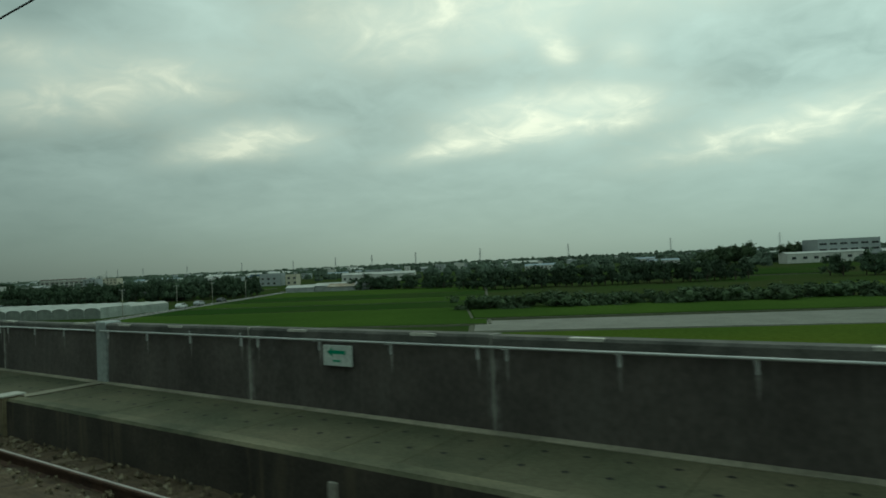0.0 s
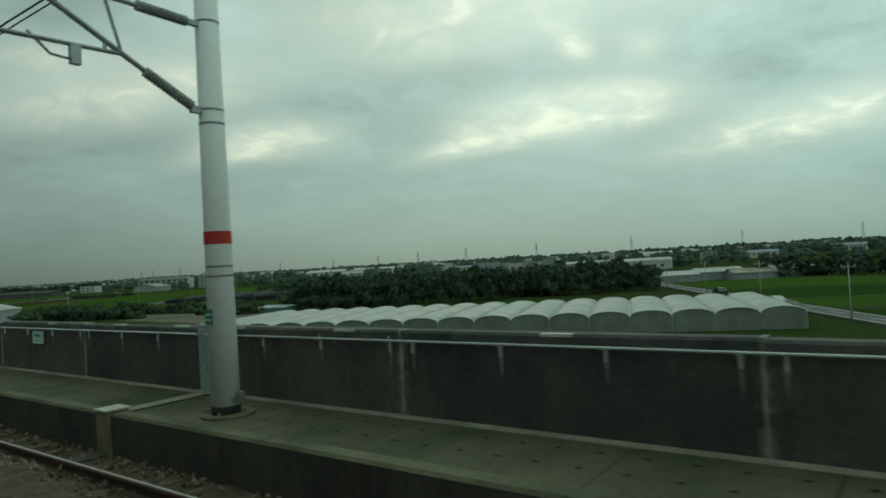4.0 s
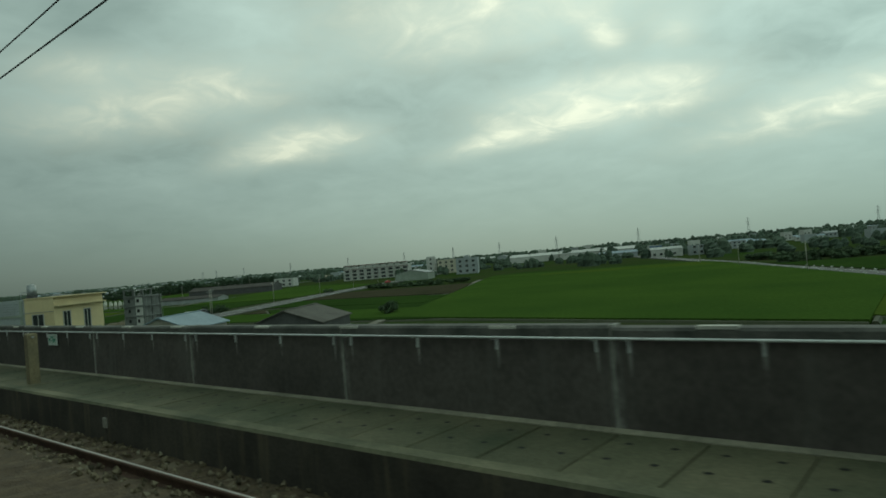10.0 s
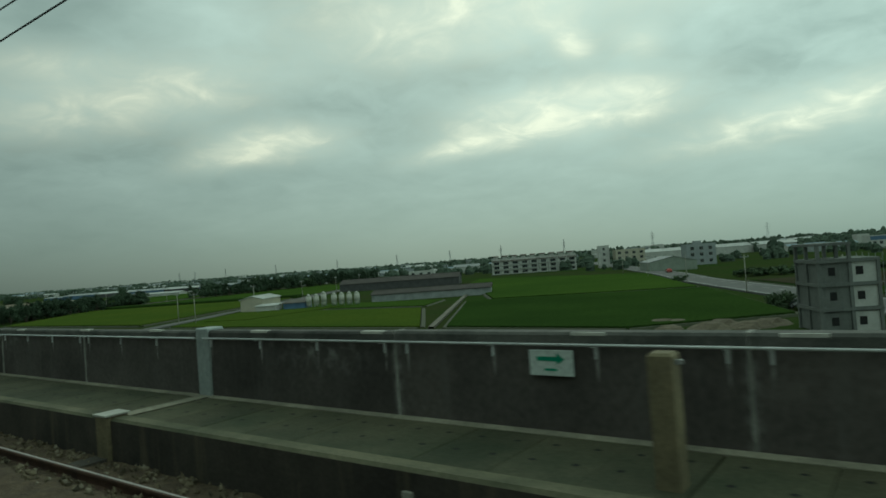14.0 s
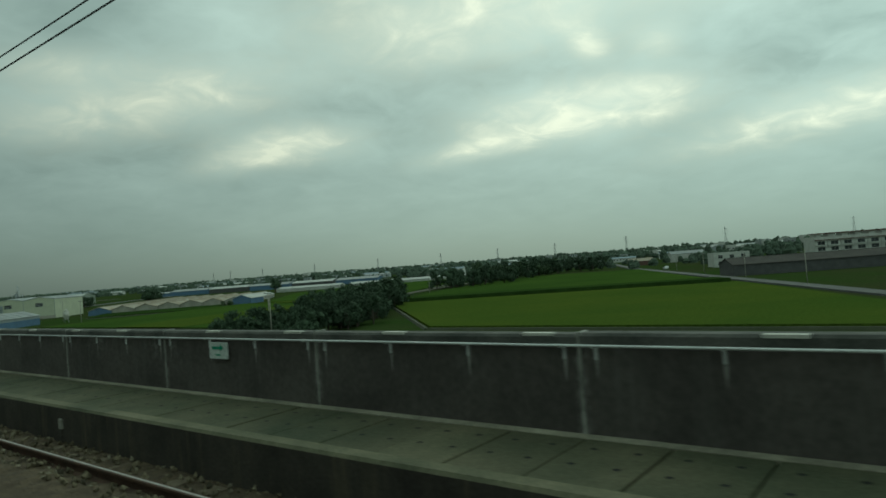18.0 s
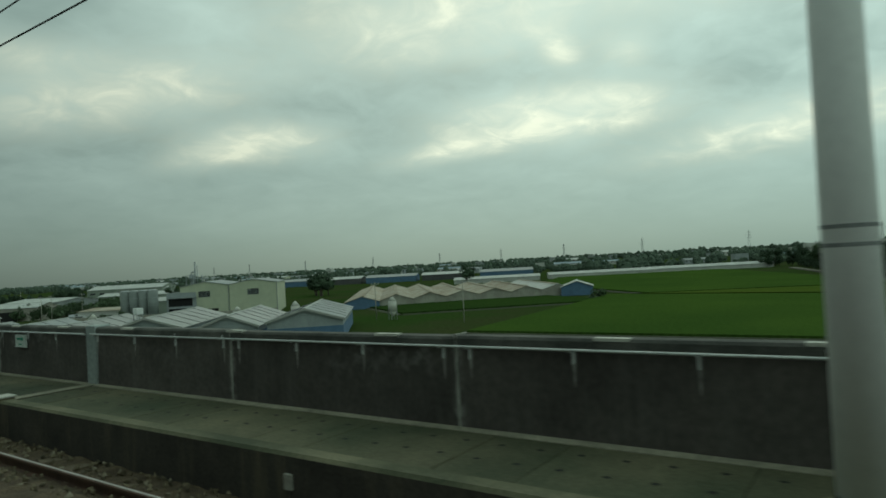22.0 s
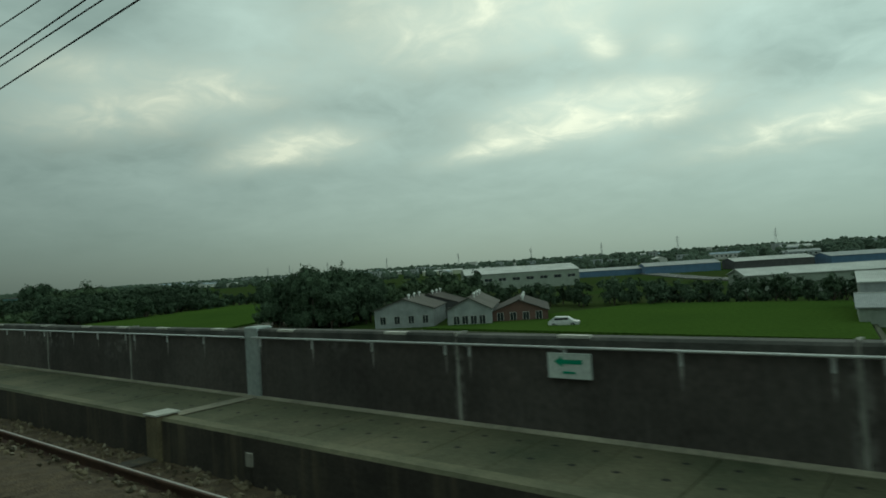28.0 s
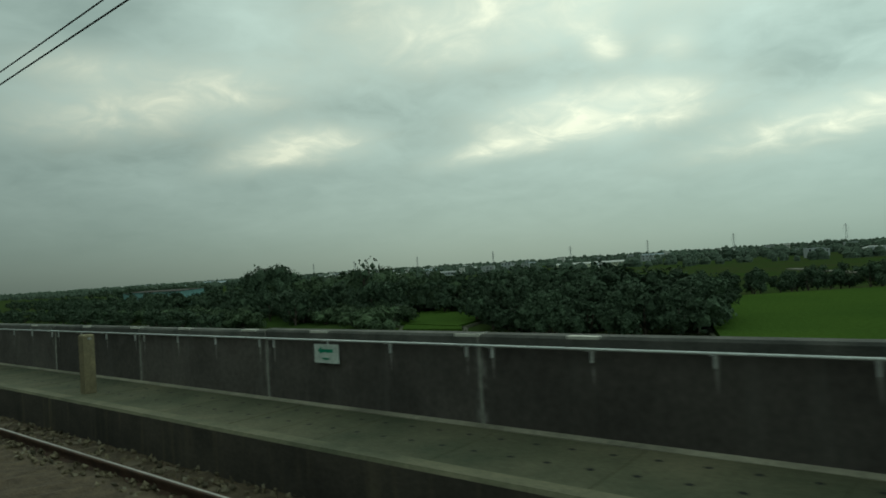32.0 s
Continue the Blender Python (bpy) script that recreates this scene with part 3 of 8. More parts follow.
def ragged_joint(seed):
    """A smeared mortar joint: its width and edges wander down the wall."""
    r, me, steps = random.Random(seed), Mesh(), 12
    for i in range(steps + 1):
        z = WALK_Z + (WALL_TOP + 0.012 - WALK_Z) * i / steps
        a, c = -0.011 - r.uniform(0.0, 0.014), 0.011 + r.uniform(0.0, 0.014)
        me.v += [(a, WALL_Y - 0.006, z), (c, WALL_Y - 0.006, z), (c, WALL_Y + 0.17, z), (a, WALL_Y + 0.17, z)]
    for i in range(steps):
        for k in range(4):
            j = (k + 1) % 4
            me.f.append((4 * i + k, 4 * i + j, 4 * i + 4 + j, 4 * i + 4 + k))
    me.f += [(3, 2, 1, 0), tuple(4 * steps + k for k in range(4))]
    me.m = [0] * len(me.f)
    return me.data("mortar_joint", [M_MORTAR])


joint_meshes = [ragged_joint(k) for k in range(5)]


def panel(x, length):
    key = round(length, 2)
    if key not in panel_mesh:
        me = Mesh().prism([(WALL_Y, WALK_Z - 0.05), (WALL_Y + 0.20, WALK_Z - 0.05), (WALL_Y + 0.17, WALL_TOP - 0.10), (WALL_Y + 0.015, WALL_TOP - 0.10)], 0.012, length - 0.012)
        me.prism([(WALL_Y - 0.012, WALL_TOP - 0.10), (WALL_Y + 0.20, WALL_TOP - 0.10), (WALL_Y + 0.20, WALL_TOP - 0.02), (WALL_Y + 0.18, WALL_TOP), (WALL_Y + 0.01, WALL_TOP), (WALL_Y - 0.012, WALL_TOP - 0.025)], 0.012, length - 0.012, 1)
        panel_mesh[key] = me.data("parapet_panel", [M_WALL, M_COPING])
    part("parapet_panel", panel_mesh[key], None, parapet, at=pose(x, 0, 0, rng.uniform(-0.12, 0.12), 0, rng.uniform(-0.06, 0.06)))


rest_brackets = []
GATE = (-41.38, -39.98)
handrail = thing("handrail", "pale painted pipe handrail fixed along the parapet", "handrail", kind="structure")
for a, b in SPANS:
    n_panels = 7 if b - a > 23 else 6
    step = (b - a) / n_panels
    for i in range(n_panels):
        x = a + i * step
        if x < GATE[0] < x + step:
            panel(x, GATE[0] - x)
            panel(GATE[1], x + step - GATE[1])
        else:
            panel(x, step)
            for bx in BRACKETS:
                if -640 < x < -390:
                    part("bracket", bracket_mesh, None, handrail, at=pose(x + bx, 0, 0))
                else:
                    rest_brackets.append((bracket_mesh, pose(x + bx, 0, 0)))
        if i:
            part("mortar_joint", joint_meshes[rng.randrange(5)], None, parapet, at=pose(x, 0, 0))
    if a < GATE[0] < b:
        part("pipe", Mesh().tube([(a + 0.1, 5.30, -0.816), (GATE[0] - 0.1, 5.30, -0.816)], 0.0125, 8), M_RAILING, handrail, smooth=True)
        part("pipe", Mesh().tube([(GATE[1] + 1.2, 5.30, -0.816), (b - 0.1, 5.30, -0.816)], 0.0125, 8), M_RAILING, handrail, smooth=True)
    else:
        part("pipe", Mesh().tube([(a + 0.1, 5.30, -0.816), (b - 0.1, 5.30, -0.816)], 0.0125, 8), M_RAILING, handrail, smooth=True)

joined("bracket_run", rest_brackets, "pale steel brackets", parent=handrail)

# highlights along the coping's edge, put in as short pale pieces
patch_mesh = Mesh().box(-0.16, 0.16, WALL_Y - 0.016, WALL_Y + 0.06, WALL_TOP - 0.022, WALL_TOP + 0.006).data("coping_patch", [M_CABINET_TOP])
patch_rng = random.Random(12)
patches, px_at = [], X_BACK - 3
while px_at > X_FRONT + 3:
    if not GATE[0] - 0.5 < px_at < GATE[1] + 0.5:
        patches.append((patch_mesh, pose(px_at, 0, 0)))
    px_at -= patch_rng.uniform(1.3, 2.7)
joined("coping_patches", patches, "pale pieces painted as highlights on the coping edge", parent=parapet)

# covers over the expansion joints between the spans
cover = thing("expansion_joint_cover", "pale grey galvanised plates over a deck expansion joint", "joint cover", at=pose(JOINTS[0], 0, 0), group="expansion joints")
part("wall_plate", Mesh().bevel_box(-0.14, 0.14, WALL_Y - 0.03, WALL_Y + 0.23, WALK_Z + 0.01, WALL_TOP + 0.035, 0.015), M_PLATE, cover)
part("floor_plate", Mesh().box(-0.12, 0.12, EDGE_Y - 0.02, WALL_Y - 0.03, WALK_Z + 0.003, WALK_Z + 0.014), M_FILLET, cover, "worn pale floor strip")
kb = part("kerb_block", Mesh().bevel_box(-0.13, 0.13, 3.90, EDGE_Y + 0.03, -2.35, WALK_Z + 0.055, 0.02), M_POST, cover, "ochre concrete block")
part("cap", Mesh().box(-0.15, 0.15, 3.88, EDGE_Y + 0.05, WALK_Z + 0.055, WALK_Z + 0.075), M_CABINET_TOP, kb)
part("drain_lip", Mesh().box(-0.2, 0.1, 3.45, 3.90, BALLAST_Z - 0.05, BALLAST_Z + 0.03), M_KERB, cover)
for x in JOINTS[1:]:
    copy_thing(cover, pose(x, 0, 0))

# ---- exit signs ----
def exit_sign(x, way):
    board = {"R": "white board with a green arrow pointing back", "L": "white board with a green arrow pointing ahead", "B": "white board with green arrows beside a door"}[way]
    s = thing("exit_sign", board + ", on the parapet", "sign", at=pose(x, WALL_Y - 0.03, -0.99) @ Matrix.Diagonal((0.70, 1, 0.70, 1)), group="exit signs")
    part("board", Mesh().bevel_box(-0.31, 0.31, -0.012, 0.012, -0.165, 0.165, 0.004), M_SIGN, s)
    y = -0.018
    if way == "B":
        for d in (-1, 1):
            part("arrow", Mesh().poly([(d * a, y, z) for a, z in ((0.13, 0.03), (0.13, -0.03), (0.19, -0.03), (0.19, -0.07), (0.27, 0.0), (0.19, 0.07), (0.19, 0.03))]), M_SIGN_GREEN, s)
        part("door_shape", Mesh().box(-0.10, 0.10, y, y + 0.004, -0.10, 0.10), M_SIGN_GREEN, s)
        part("door_opening", Mesh().box(-0.05, 0.04, y - 0.004, y, -0.10, 0.06), M_SIGN, s)
    else:
        d = 1 if way == "R" else -1
        part("arrow", Mesh().poly([(d * a, y, z) for a, z in ((-0.2, 0.085), (-0.2, 0.025), (0.09, 0.025), (0.09, -0.02), (0.21, 0.055), (0.09, 0.13), (0.09, 0.085))]), M_SIGN_GREEN, s)
        part("text_bar", Mesh().box(-0.09, 0.09, y, y + 0.004, -0.10, -0.07), M_SIGN_GREEN, s, "pale line of writing")


for first, last, count, ways in ((-5.27, -23.05, 2, "LL"), (-58.72, -308.67, 15, "RRRRBRRRRBRRRRB"), (-326.5, -469.14, 9, "RRRRBRRRR"), (-487.0, -540.53, 4, "BRRR"), (-558.4, -773.28, 13, "RBRRRRBRRRRBR"), (-791.2, -970.46, 11, "RRRBRRRRBRR"), (-988.2, -988.2, 1, "R"), (-1069.89, -1248.36, 11, "LLBLLLLBLLL")):
    for i in range(count):
        exit_sign(first + (last - first) * i / max(count - 1, 1), ways[i])

# ---- catenary poles ----
POLE_Y = 4.62


def ribbed(me, a, b, r, count, mat=0):
    """A turned insulator: one body whose radius swells into sheds along its length."""
    a, b = Vector(a), Vector(b)
    d = (b - a).normalized()
    u = d.cross(Vector((0, 0, 1)))
    u = u.normalized() if u.length > 1e-3 else Vector((1, 0, 0))
    v, base, n = d.cross(u), len(me.v), 0
    step = (b - a).length / count
    for i in range(count):
        for at, rad in ((0.0, 0.70), (0.5 - 0.012 / step, 0.72), (0.5, 1.0), (0.5 + 0.016 / step, 0.98), (0.5 + 0.03 / step, 0.72)):
            c = a + d * step * (i + min(max(at, 0.0), 0.98))
            me.v += [tuple(c + (u * math.cos(k * math.pi / 4) + v * math.sin(k * math.pi / 4)) * r * rad) for k in range(8)]
            n += 1
    for i in range(n - 1):
        for k in range(8):
            j = (k + 1) % 8
            me.f.append((base + 8 * i + k, base + 8 * i + j, base + 8 * i + 8 + j, base + 8 * i + 8 + k))
            me.m.append(mat)
    me.f += [tuple(base + k for k in reversed(range(8))), tuple(base + 8 * (n - 1) + k for k in range(8))]
    me.m += [mat, mat]
    return me


def cantilever(parent, dx=0.0, high=0.0):
    h = high
    arm = part("cantilever", Mesh().tube([(dx, -0.85, 2.94 + h), (dx, -2.15, 2.95 + h)], 0.027, 8).tube([(dx, -0.78, 2.23 + h), (dx, -2.05, 2.93 + h)], 0.030, 8)
               .tube([(dx, -1.05, 2.40 + h), (dx, -1.20, 2.93 + h)], 0.018, 6).tube([(dx, -1.02, 2.37 + h), (dx, -2.35, 2.34 + h)], 0.024, 8)
               .box(dx - 0.03, dx + 0.03, -1.57, -1.47, 2.16 + h, 2.36 + h).tube([(dx, -1.5, 2.20 + h), (dx, -1.75, 2.22 + h), (dx, -1.95, 2.40 + h)], 0.014, 6)
               .tube([(dx, -1.22, 2.36 + h), (dx, -1.22, 2.46 + h)], 0.02, 6), M_STEEL, parent, "galvanised bracket tubes")
    part("insulator", ribbed(Mesh(), (dx, -0.26, 2.92 + h), (dx, -0.86, 2.94 + h), 0.062, 17), M_INSUL, arm)
    part("insulator", ribbed(Mesh(), (dx, -0.24, 1.94 + h), (dx, -0.80, 2.235 + h), 0.062, 17), M_INSUL, arm)
    part("hinge", Mesh().box(dx - 0.03, dx + 0.03, -0.28, -0.12, 2.89 + h, 2.95 + h), M_STEEL, arm)
    part("hinge", Mesh().box(dx - 0.03, dx + 0.03, -0.27, -0.12, 1.87 + h, 1.95 + h), M_STEEL, arm)
    return arm


M_STRAP = surface("dark_steel_strap", (0.25, 0.255, 0.25), (0.17, 0.175, 0.17), rough=0.6, bump=0.02)


def pole(x, mark="", extra=""):
    words = {"": "white concrete catenary pole with dark foot", "red": "white concrete catenary pole with a red band", "plate": "white concrete catenary pole with a red-white plate",
             "flag": "white concrete catenary pole with a red flag plate", "tag": "white concrete catenary pole with thin dark straps"}[mark]
    words += {"": ", on the walkway", "weight": " and rusty weights", "twin": " and twin brackets", "box": " and switch box"}[extra]
    t = thing("catenary_pole", words, "pole", at=pose(x, POLE_Y, 0), group="catenary poles")
    part("shaft", Mesh().tube([(0, 0, WALK_Z + 0.10), (0, 0, 1.5), (0, 0, 4.9)], 0.165, 20, r_end=0.125), M_POLE, t, smooth=True)
    part("foot", Mesh().tube([(0, 0, WALK_Z - 0.01), (0, 0, WALK_Z + 0.12)], 0.172, 20), M_POLE_FOOT, t, "black tarred foot", smooth=True)
    base = part("base_pad", Mesh().tube([(0.03, 0, WALK_Z - 0.03), (0.03, 0, WALK_Z + 0.026), (0.03, 0, WALK_Z + 0.027)], 0.31, 14), M_SLAB_PALE, t, "pale mortar pad")
    for k in range(4):
        th = k * math.pi / 2 + 0.6
        part("bolt", Mesh().tube([(0.225 * math.cos(th), 0.225 * math.sin(th), WALK_Z + 0.02), (0.225 * math.cos(th), 0.225 * math.sin(th), WALK_Z + 0.07)], 0.018, 6), M_STEEL, base)
    part("earth_bracket", Mesh().box(0.15, 0.26, -0.03, 0.03, WALK_Z + 0.16, WALK_Z + 0.22).box(0.22, 0.26, -0.02, 0.08, WALK_Z + 0.2, WALK_Z + 0.28), M_STEEL, t)
    for z in (-0.02, 0.09, 1.76, 1.92, 2.96):
        part("clamp_band", Mesh().tube([(0, 0, z - 0.012), (0, 0, z + 0.012)], (0.165 - 0.00658 * (z + 1.54) if z < 1.5 else 0.145 - 0.0059 * (z - 1.5)) + 0.003, 20, cap=False), M_STRAP, t, "thin dark strap", smooth=True)
    if mark == "red":
        part("red_band", Mesh().tube([(0, 0, 0.35), (0, 0, 0.50)], 0.1578, 20, cap=False), M_BAND_RED, t, "painted red band", smooth=True)
    if mark == "red" or (mark == "tag" and x > -560):
        tag = part("number_plate", Mesh().box(-0.09, 0.05, -0.158, -0.15, -0.58, -0.40), M_TAG, t, "teal plate with unreadable writing")
        part("text_bar", Mesh().box(-0.07, 0.03, -0.163, -0.158, -0.47, -0.45), M_SIGN, tag)
        part("text_bar", Mesh().box(-0.07, 0.03, -0.163, -0.158, -0.53, -0.51), M_SIGN, tag)
    if mark in ("plate", "flag"):
        px = -0.28 if mark == "flag" else -0.12
        lift = -0.16 if mark == "flag" else 0.0
        part("signal_plate", Mesh().box(px - 0.12, px + 0.03, -0.20, -0.18, 0.46 + lift, 0.78 + lift), M_BAND_RED if mark == "flag" else M_WHITE, t, "red flag plate" if mark == "flag" else "white plate")
        if mark == "plate":
            part("red_bar", Mesh().box(px - 0.1, px + 0.01, -0.21, -0.20, 0.58, 0.66), M_BAND_RED, t)
        for z in (0.44 + lift, 0.78 + lift):
            part("plate_clamp", Mesh().tube([(0, 0, z - 0.012), (0, 0, z + 0.012)], 0.175, 16).box(px - 0.1, 0.22, -0.19, -0.165, z - 0.012, z + 0.012), M_STEEL, t)
    if extra == "twin":
        fr = part("bracket_frame", Mesh().box(-0.42, 0.42, -0.26, -0.16, 1.90, 2.0).box(-0.42, 0.42, 0.16, 0.26, 1.90, 2.0).box(-0.46, -0.38, -0.28, 0.28, 1.88, 2.02).box(0.38, 0.46, -0.28, 0.28, 1.88, 2.02), M_STEEL, t, "galvanised double frame")
        part("upper_bar", Mesh().box(-0.42, 0.42, -0.26, -0.16, 3.02, 3.12), M_STEEL, fr)
        part("upright", Mesh().box(-0.46, -0.38, -0.26, -0.18, 1.8, 3.3), M_STEEL, fr)
        part("upright", Mesh().box(0.38, 0.46, -0.26, -0.18, 1.8, 3.3), M_STEEL, fr)
        cantilever(t, -0.42)
        cantilever(t, 0.42, 0.3)
    else:
        cantilever(t)
    if extra == "box":
        bx = part("switch_box", Mesh().bevel_box(0.42, 1.05, -0.22, 0.10, -0.92, -0.50, 0.02), M_CABINET, t, "grey steel box")
        part("box_lid", Mesh().box(0.40, 1.07, -0.24, 0.12, -0.50, -0.485), M_CABINET_TOP, bx)
        part("box_bracket", Mesh().box(-0.2, 0.5, -0.17, -0.13, -0.78, -0.74).box(-0.2, 0.5, -0.17, -0.13, -0.92, -0.88), M_STEEL, bx)
        part("box_leg", Mesh().box(0.62, 0.68, -0.1, -0.04, WALK_Z, -0.92), M_STEEL, bx)
    return t


POLES = [(24.0, "red", ""), (-19.0, "red", ""), (-51.15, "red", ""), (-81.95, "plate", "weight"), (-116.1, "red", "twin"), (-159.0, "red", ""), (-187.6, "red", "twin"), (-216.35, "flag", "weight"), (-253.25, "red", "box"),
         (-296.1, "red", ""), (-338.9, "red", ""), (-381.55, "red", ""), (-424.85, "red", ""), (-467.45, "plate", ""), (-510.3, "tag", ""), (-553.15, "tag", ""), (-595.0, "tag", ""), (-636.4, "tag", ""),
         (-678.2, "tag", ""), (-721.05, "tag", ""), (-763.95, "tag", ""), (-806.85, "tag", ""), (-849.8, "tag", ""), (-892.5, "tag", ""), (-935.5, "tag", ""), (-978.25, "tag", ""), (-1020.0, "tag", ""), (-1062.0, "tag", ""),
         (-1103.25, "", "twin"), (-1142.55, "", "twin"), (-1185.25, "", "weight"), (-1228.1, "tag", ""), (-1271.0, "tag", ""), (-1313.0, "tag", "")]
for x, mark, extra in POLES:
    t = pole(x, mark, extra)
    if extra == "weight":
        side = -0.62 if x == -81.95 else 0.42
        low = 0.04 if x == -216.35 else 0.24
        w = part("counterweight", Mesh(), M_RUST, t, "rusty grooved cast iron weight")
        me = Mesh()
        for k in range(14):   # cast plates with grooves between them
            turn = radians(rng.uniform(-3, 3))
            for z, h in ((0.0, 0.150), (0.004, 0.155), (0.066, 0.155), (0.070, 0.150)):
                for c in range(12):
                    me.v.append((side + h * math.cos(turn + c * math.pi / 6), 0.13 + h * math.sin(turn + c * math.pi / 6), low + k * 0.076 + z))
        for i in range(55):
            for k in range(12):
                j = (k + 1) % 12
                me.f.append((12 * i + k, 12 * i + j, 12 * i + 12 + j, 12 * i + 12 + k))
        me.f += [tuple(reversed(range(12))), tuple(range(660, 672))]
        me.m = [0] * len(me.f)
        w.data = me.data("counterweight", [M_RUST])
        for d in (-0.07, 0.07):
            part("hanger_rod", Mesh().tube([(side + d, 0.13, low + 1.04), (side + d * 0.9, 0.13, 2.9)], 0.012, 6), M_WIRE, w)
        part("guide_rod", Mesh().tube([(side + 0.1, 0.13, WALK_Z + 0.3), (side + 0.1, 0.13, low)], 0.012, 6), M_STEEL, w)
        part("guide_frame", Mesh().tube([(0.12, 0.05, -0.95), (side + 0.15 * (1 if side > 0 else -1), 0.1, WALK_Z + 0.28), (0.12, 0.05, WALK_Z + 0.22)], 0.03, 6).tube([(0.1, -0.05, -1.15), (side, -0.05, WALK_Z + 0.25)], 0.025, 6), M_WHITE, t, "white guide frame")
        wx = side * 1.12
        wheel = Mesh()
        for r in (0.45, 0.22):
            wheel.tube([(wx, 0.13 + r * math.cos(k * math.pi / 12), 2.98 + r * math.sin(k * math.pi / 12)) for k in range(25)], 0.020, 6, cap=False)
        for k in range(5):
            wheel.tube([(wx, 0.13, 2.98), (wx, 0.13 + 0.45 * math.cos(k * 1.257 - 1.57), 2.98 + 0.45 * math.sin(k * 1.257 - 1.57))], 0.024, 6)
        wheel = part("tension_wheel", wheel, M_INSUL, t, "grey spoked wheel")
        part("hub", Mesh().tube([(wx - 0.20, 0.13, 2.98), (wx - 0.02, 0.13, 2.98), (wx + 0.10, 0.13, 2.98)], 0.13, 12), M_WIRE, wheel, "dark drum", smooth=False)
        part("axle_arm", Mesh().tube([(wx, 0.13, 2.98), (side * 0.15, 0.05, 2.78)], 0.03, 6), M_STEEL, wheel)

# ---- wires ----
def wire_run(xs, y, contact, mid_gap, end_gap, label, stagger=0.2):
    w = thing("overhead_wire", label, "wire")
    for i in range(len(xs) - 1):
        a, b = xs[i], xs[i + 1]
        ya, yb = y + stagger * (-1) ** i, y - stagger * (-1) ** i
        low, top = [], []
        for k in range(17):
            u = k / 16
            gap = mid_gap + (end_gap - mid_gap) * (2 * u - 1) ** 2
            low.append((a + (b - a) * u, ya + (yb - ya) * u, contact))
            top.append((a + (b - a) * u, ya + (yb - ya) * u, contact + gap))
        part("contact_wire", Mesh().tube([low[0], low[-1]], 0.009, 5), M_WIRE, w)
        part("messenger_wire", Mesh().tube(top, 0.008, 5), M_WIRE, w)
        for k in range(2, 16, 4):
            part("dropper", Mesh().tube([low[k], top[k]], 0.004, 4), M_WIRE, w)
        part("feeder_clamp", Mesh().box(low[5][0] - 0.06, low[5][0] + 0.06, low[5][1] - 0.03, low[5][1] + 0.03, top[5][2] - 0.03, top[5][2] + 0.05), M_INSUL, w)


pole_x = [x for x, _, _ in POLES]
wire_run(pole_x, 2.70, 2.42, 0.14, 0.56, "contact and messenger wires over the neighbouring track")
wire_run([-1062.0, -1103.25, -1142.55, -1185.25], 2.95, 2.86, 0.16, 0.9, "second pair of wires in the overlap section", 0.1)
wire_run([-81.95, -116.1, -159.0, -187.6, -216.35], 2.95, 2.86, 0.16, 0.9, "second pair of wires in the overlap section", 0.1)


# wires that leave the track to end at the poles with weights
for x0, x1 in ((-81.95, -116.1), (-216.35, -187.6), (-1185.25, -1142.55)):
    w = thing("overhead_wire", "pair of wires drawn aside to a tension pole", "wire")
    way = 1 if x1 > x0 else -1
    near, upper, lower = Vector((x0 + way * 1.85, 4.40, 2.78)), Vector((x0 + way * 2.85, 4.36, 2.97)), Vector((x0 + way * 2.75, 4.36, 2.66))
    part("pull_wire", Mesh().tube([(x0 + way * 0.5, 4.62, 2.86), near], 0.011, 6), M_WIRE, w)
    for start, zb in ((upper, 3.55), (lower, 2.86)):
        end = Vector((x1, 2.95, zb))
        part("tension_wire", Mesh().tube([start, start.lerp(end, 0.5) - Vector((0, 0, 0.05)), end], 0.009, 5), M_WIRE, w)
        part("wire_clamp", Mesh().tube([start.lerp(end, 0.012), start.lerp(end, 0.02)], 0.022, 6), M_INSUL, w)
    yoke = Mesh()
    side = Vector((0, 1, 0))
    ring = [near + Vector((0, 0, 0.05)), near.lerp(upper, 0.5) + Vector((0, 0, 0.10)), upper + Vector((0, 0, 0.05)), upper - Vector((0, 0, 0.05)), lower + Vector((0, 0, 0.03)), lower - Vector((0, 0, 0.03)), near.lerp(lower, 0.55) - Vector((0, 0, 0.05)), near - Vector((0, 0, 0.06))]
    yoke.v = [tuple(q + side * o) for o in (-0.07, 0.07) for q in ring]
    yoke.f = [tuple(range(8)), tuple(15 - k for k in range(8))] + [(k, (k + 1) % 8, 8 + (k + 1) % 8, 8 + k) for k in range(8)]
    yoke.m = [0] * 10
    yoke = part("tension_yoke", yoke, M_STEEL, w, "grey cast yoke")
    part("yoke_pin", Mesh().tube([near - side * 0.11, near + side * 0.11], 0.06, 10), M_INSUL, yoke)


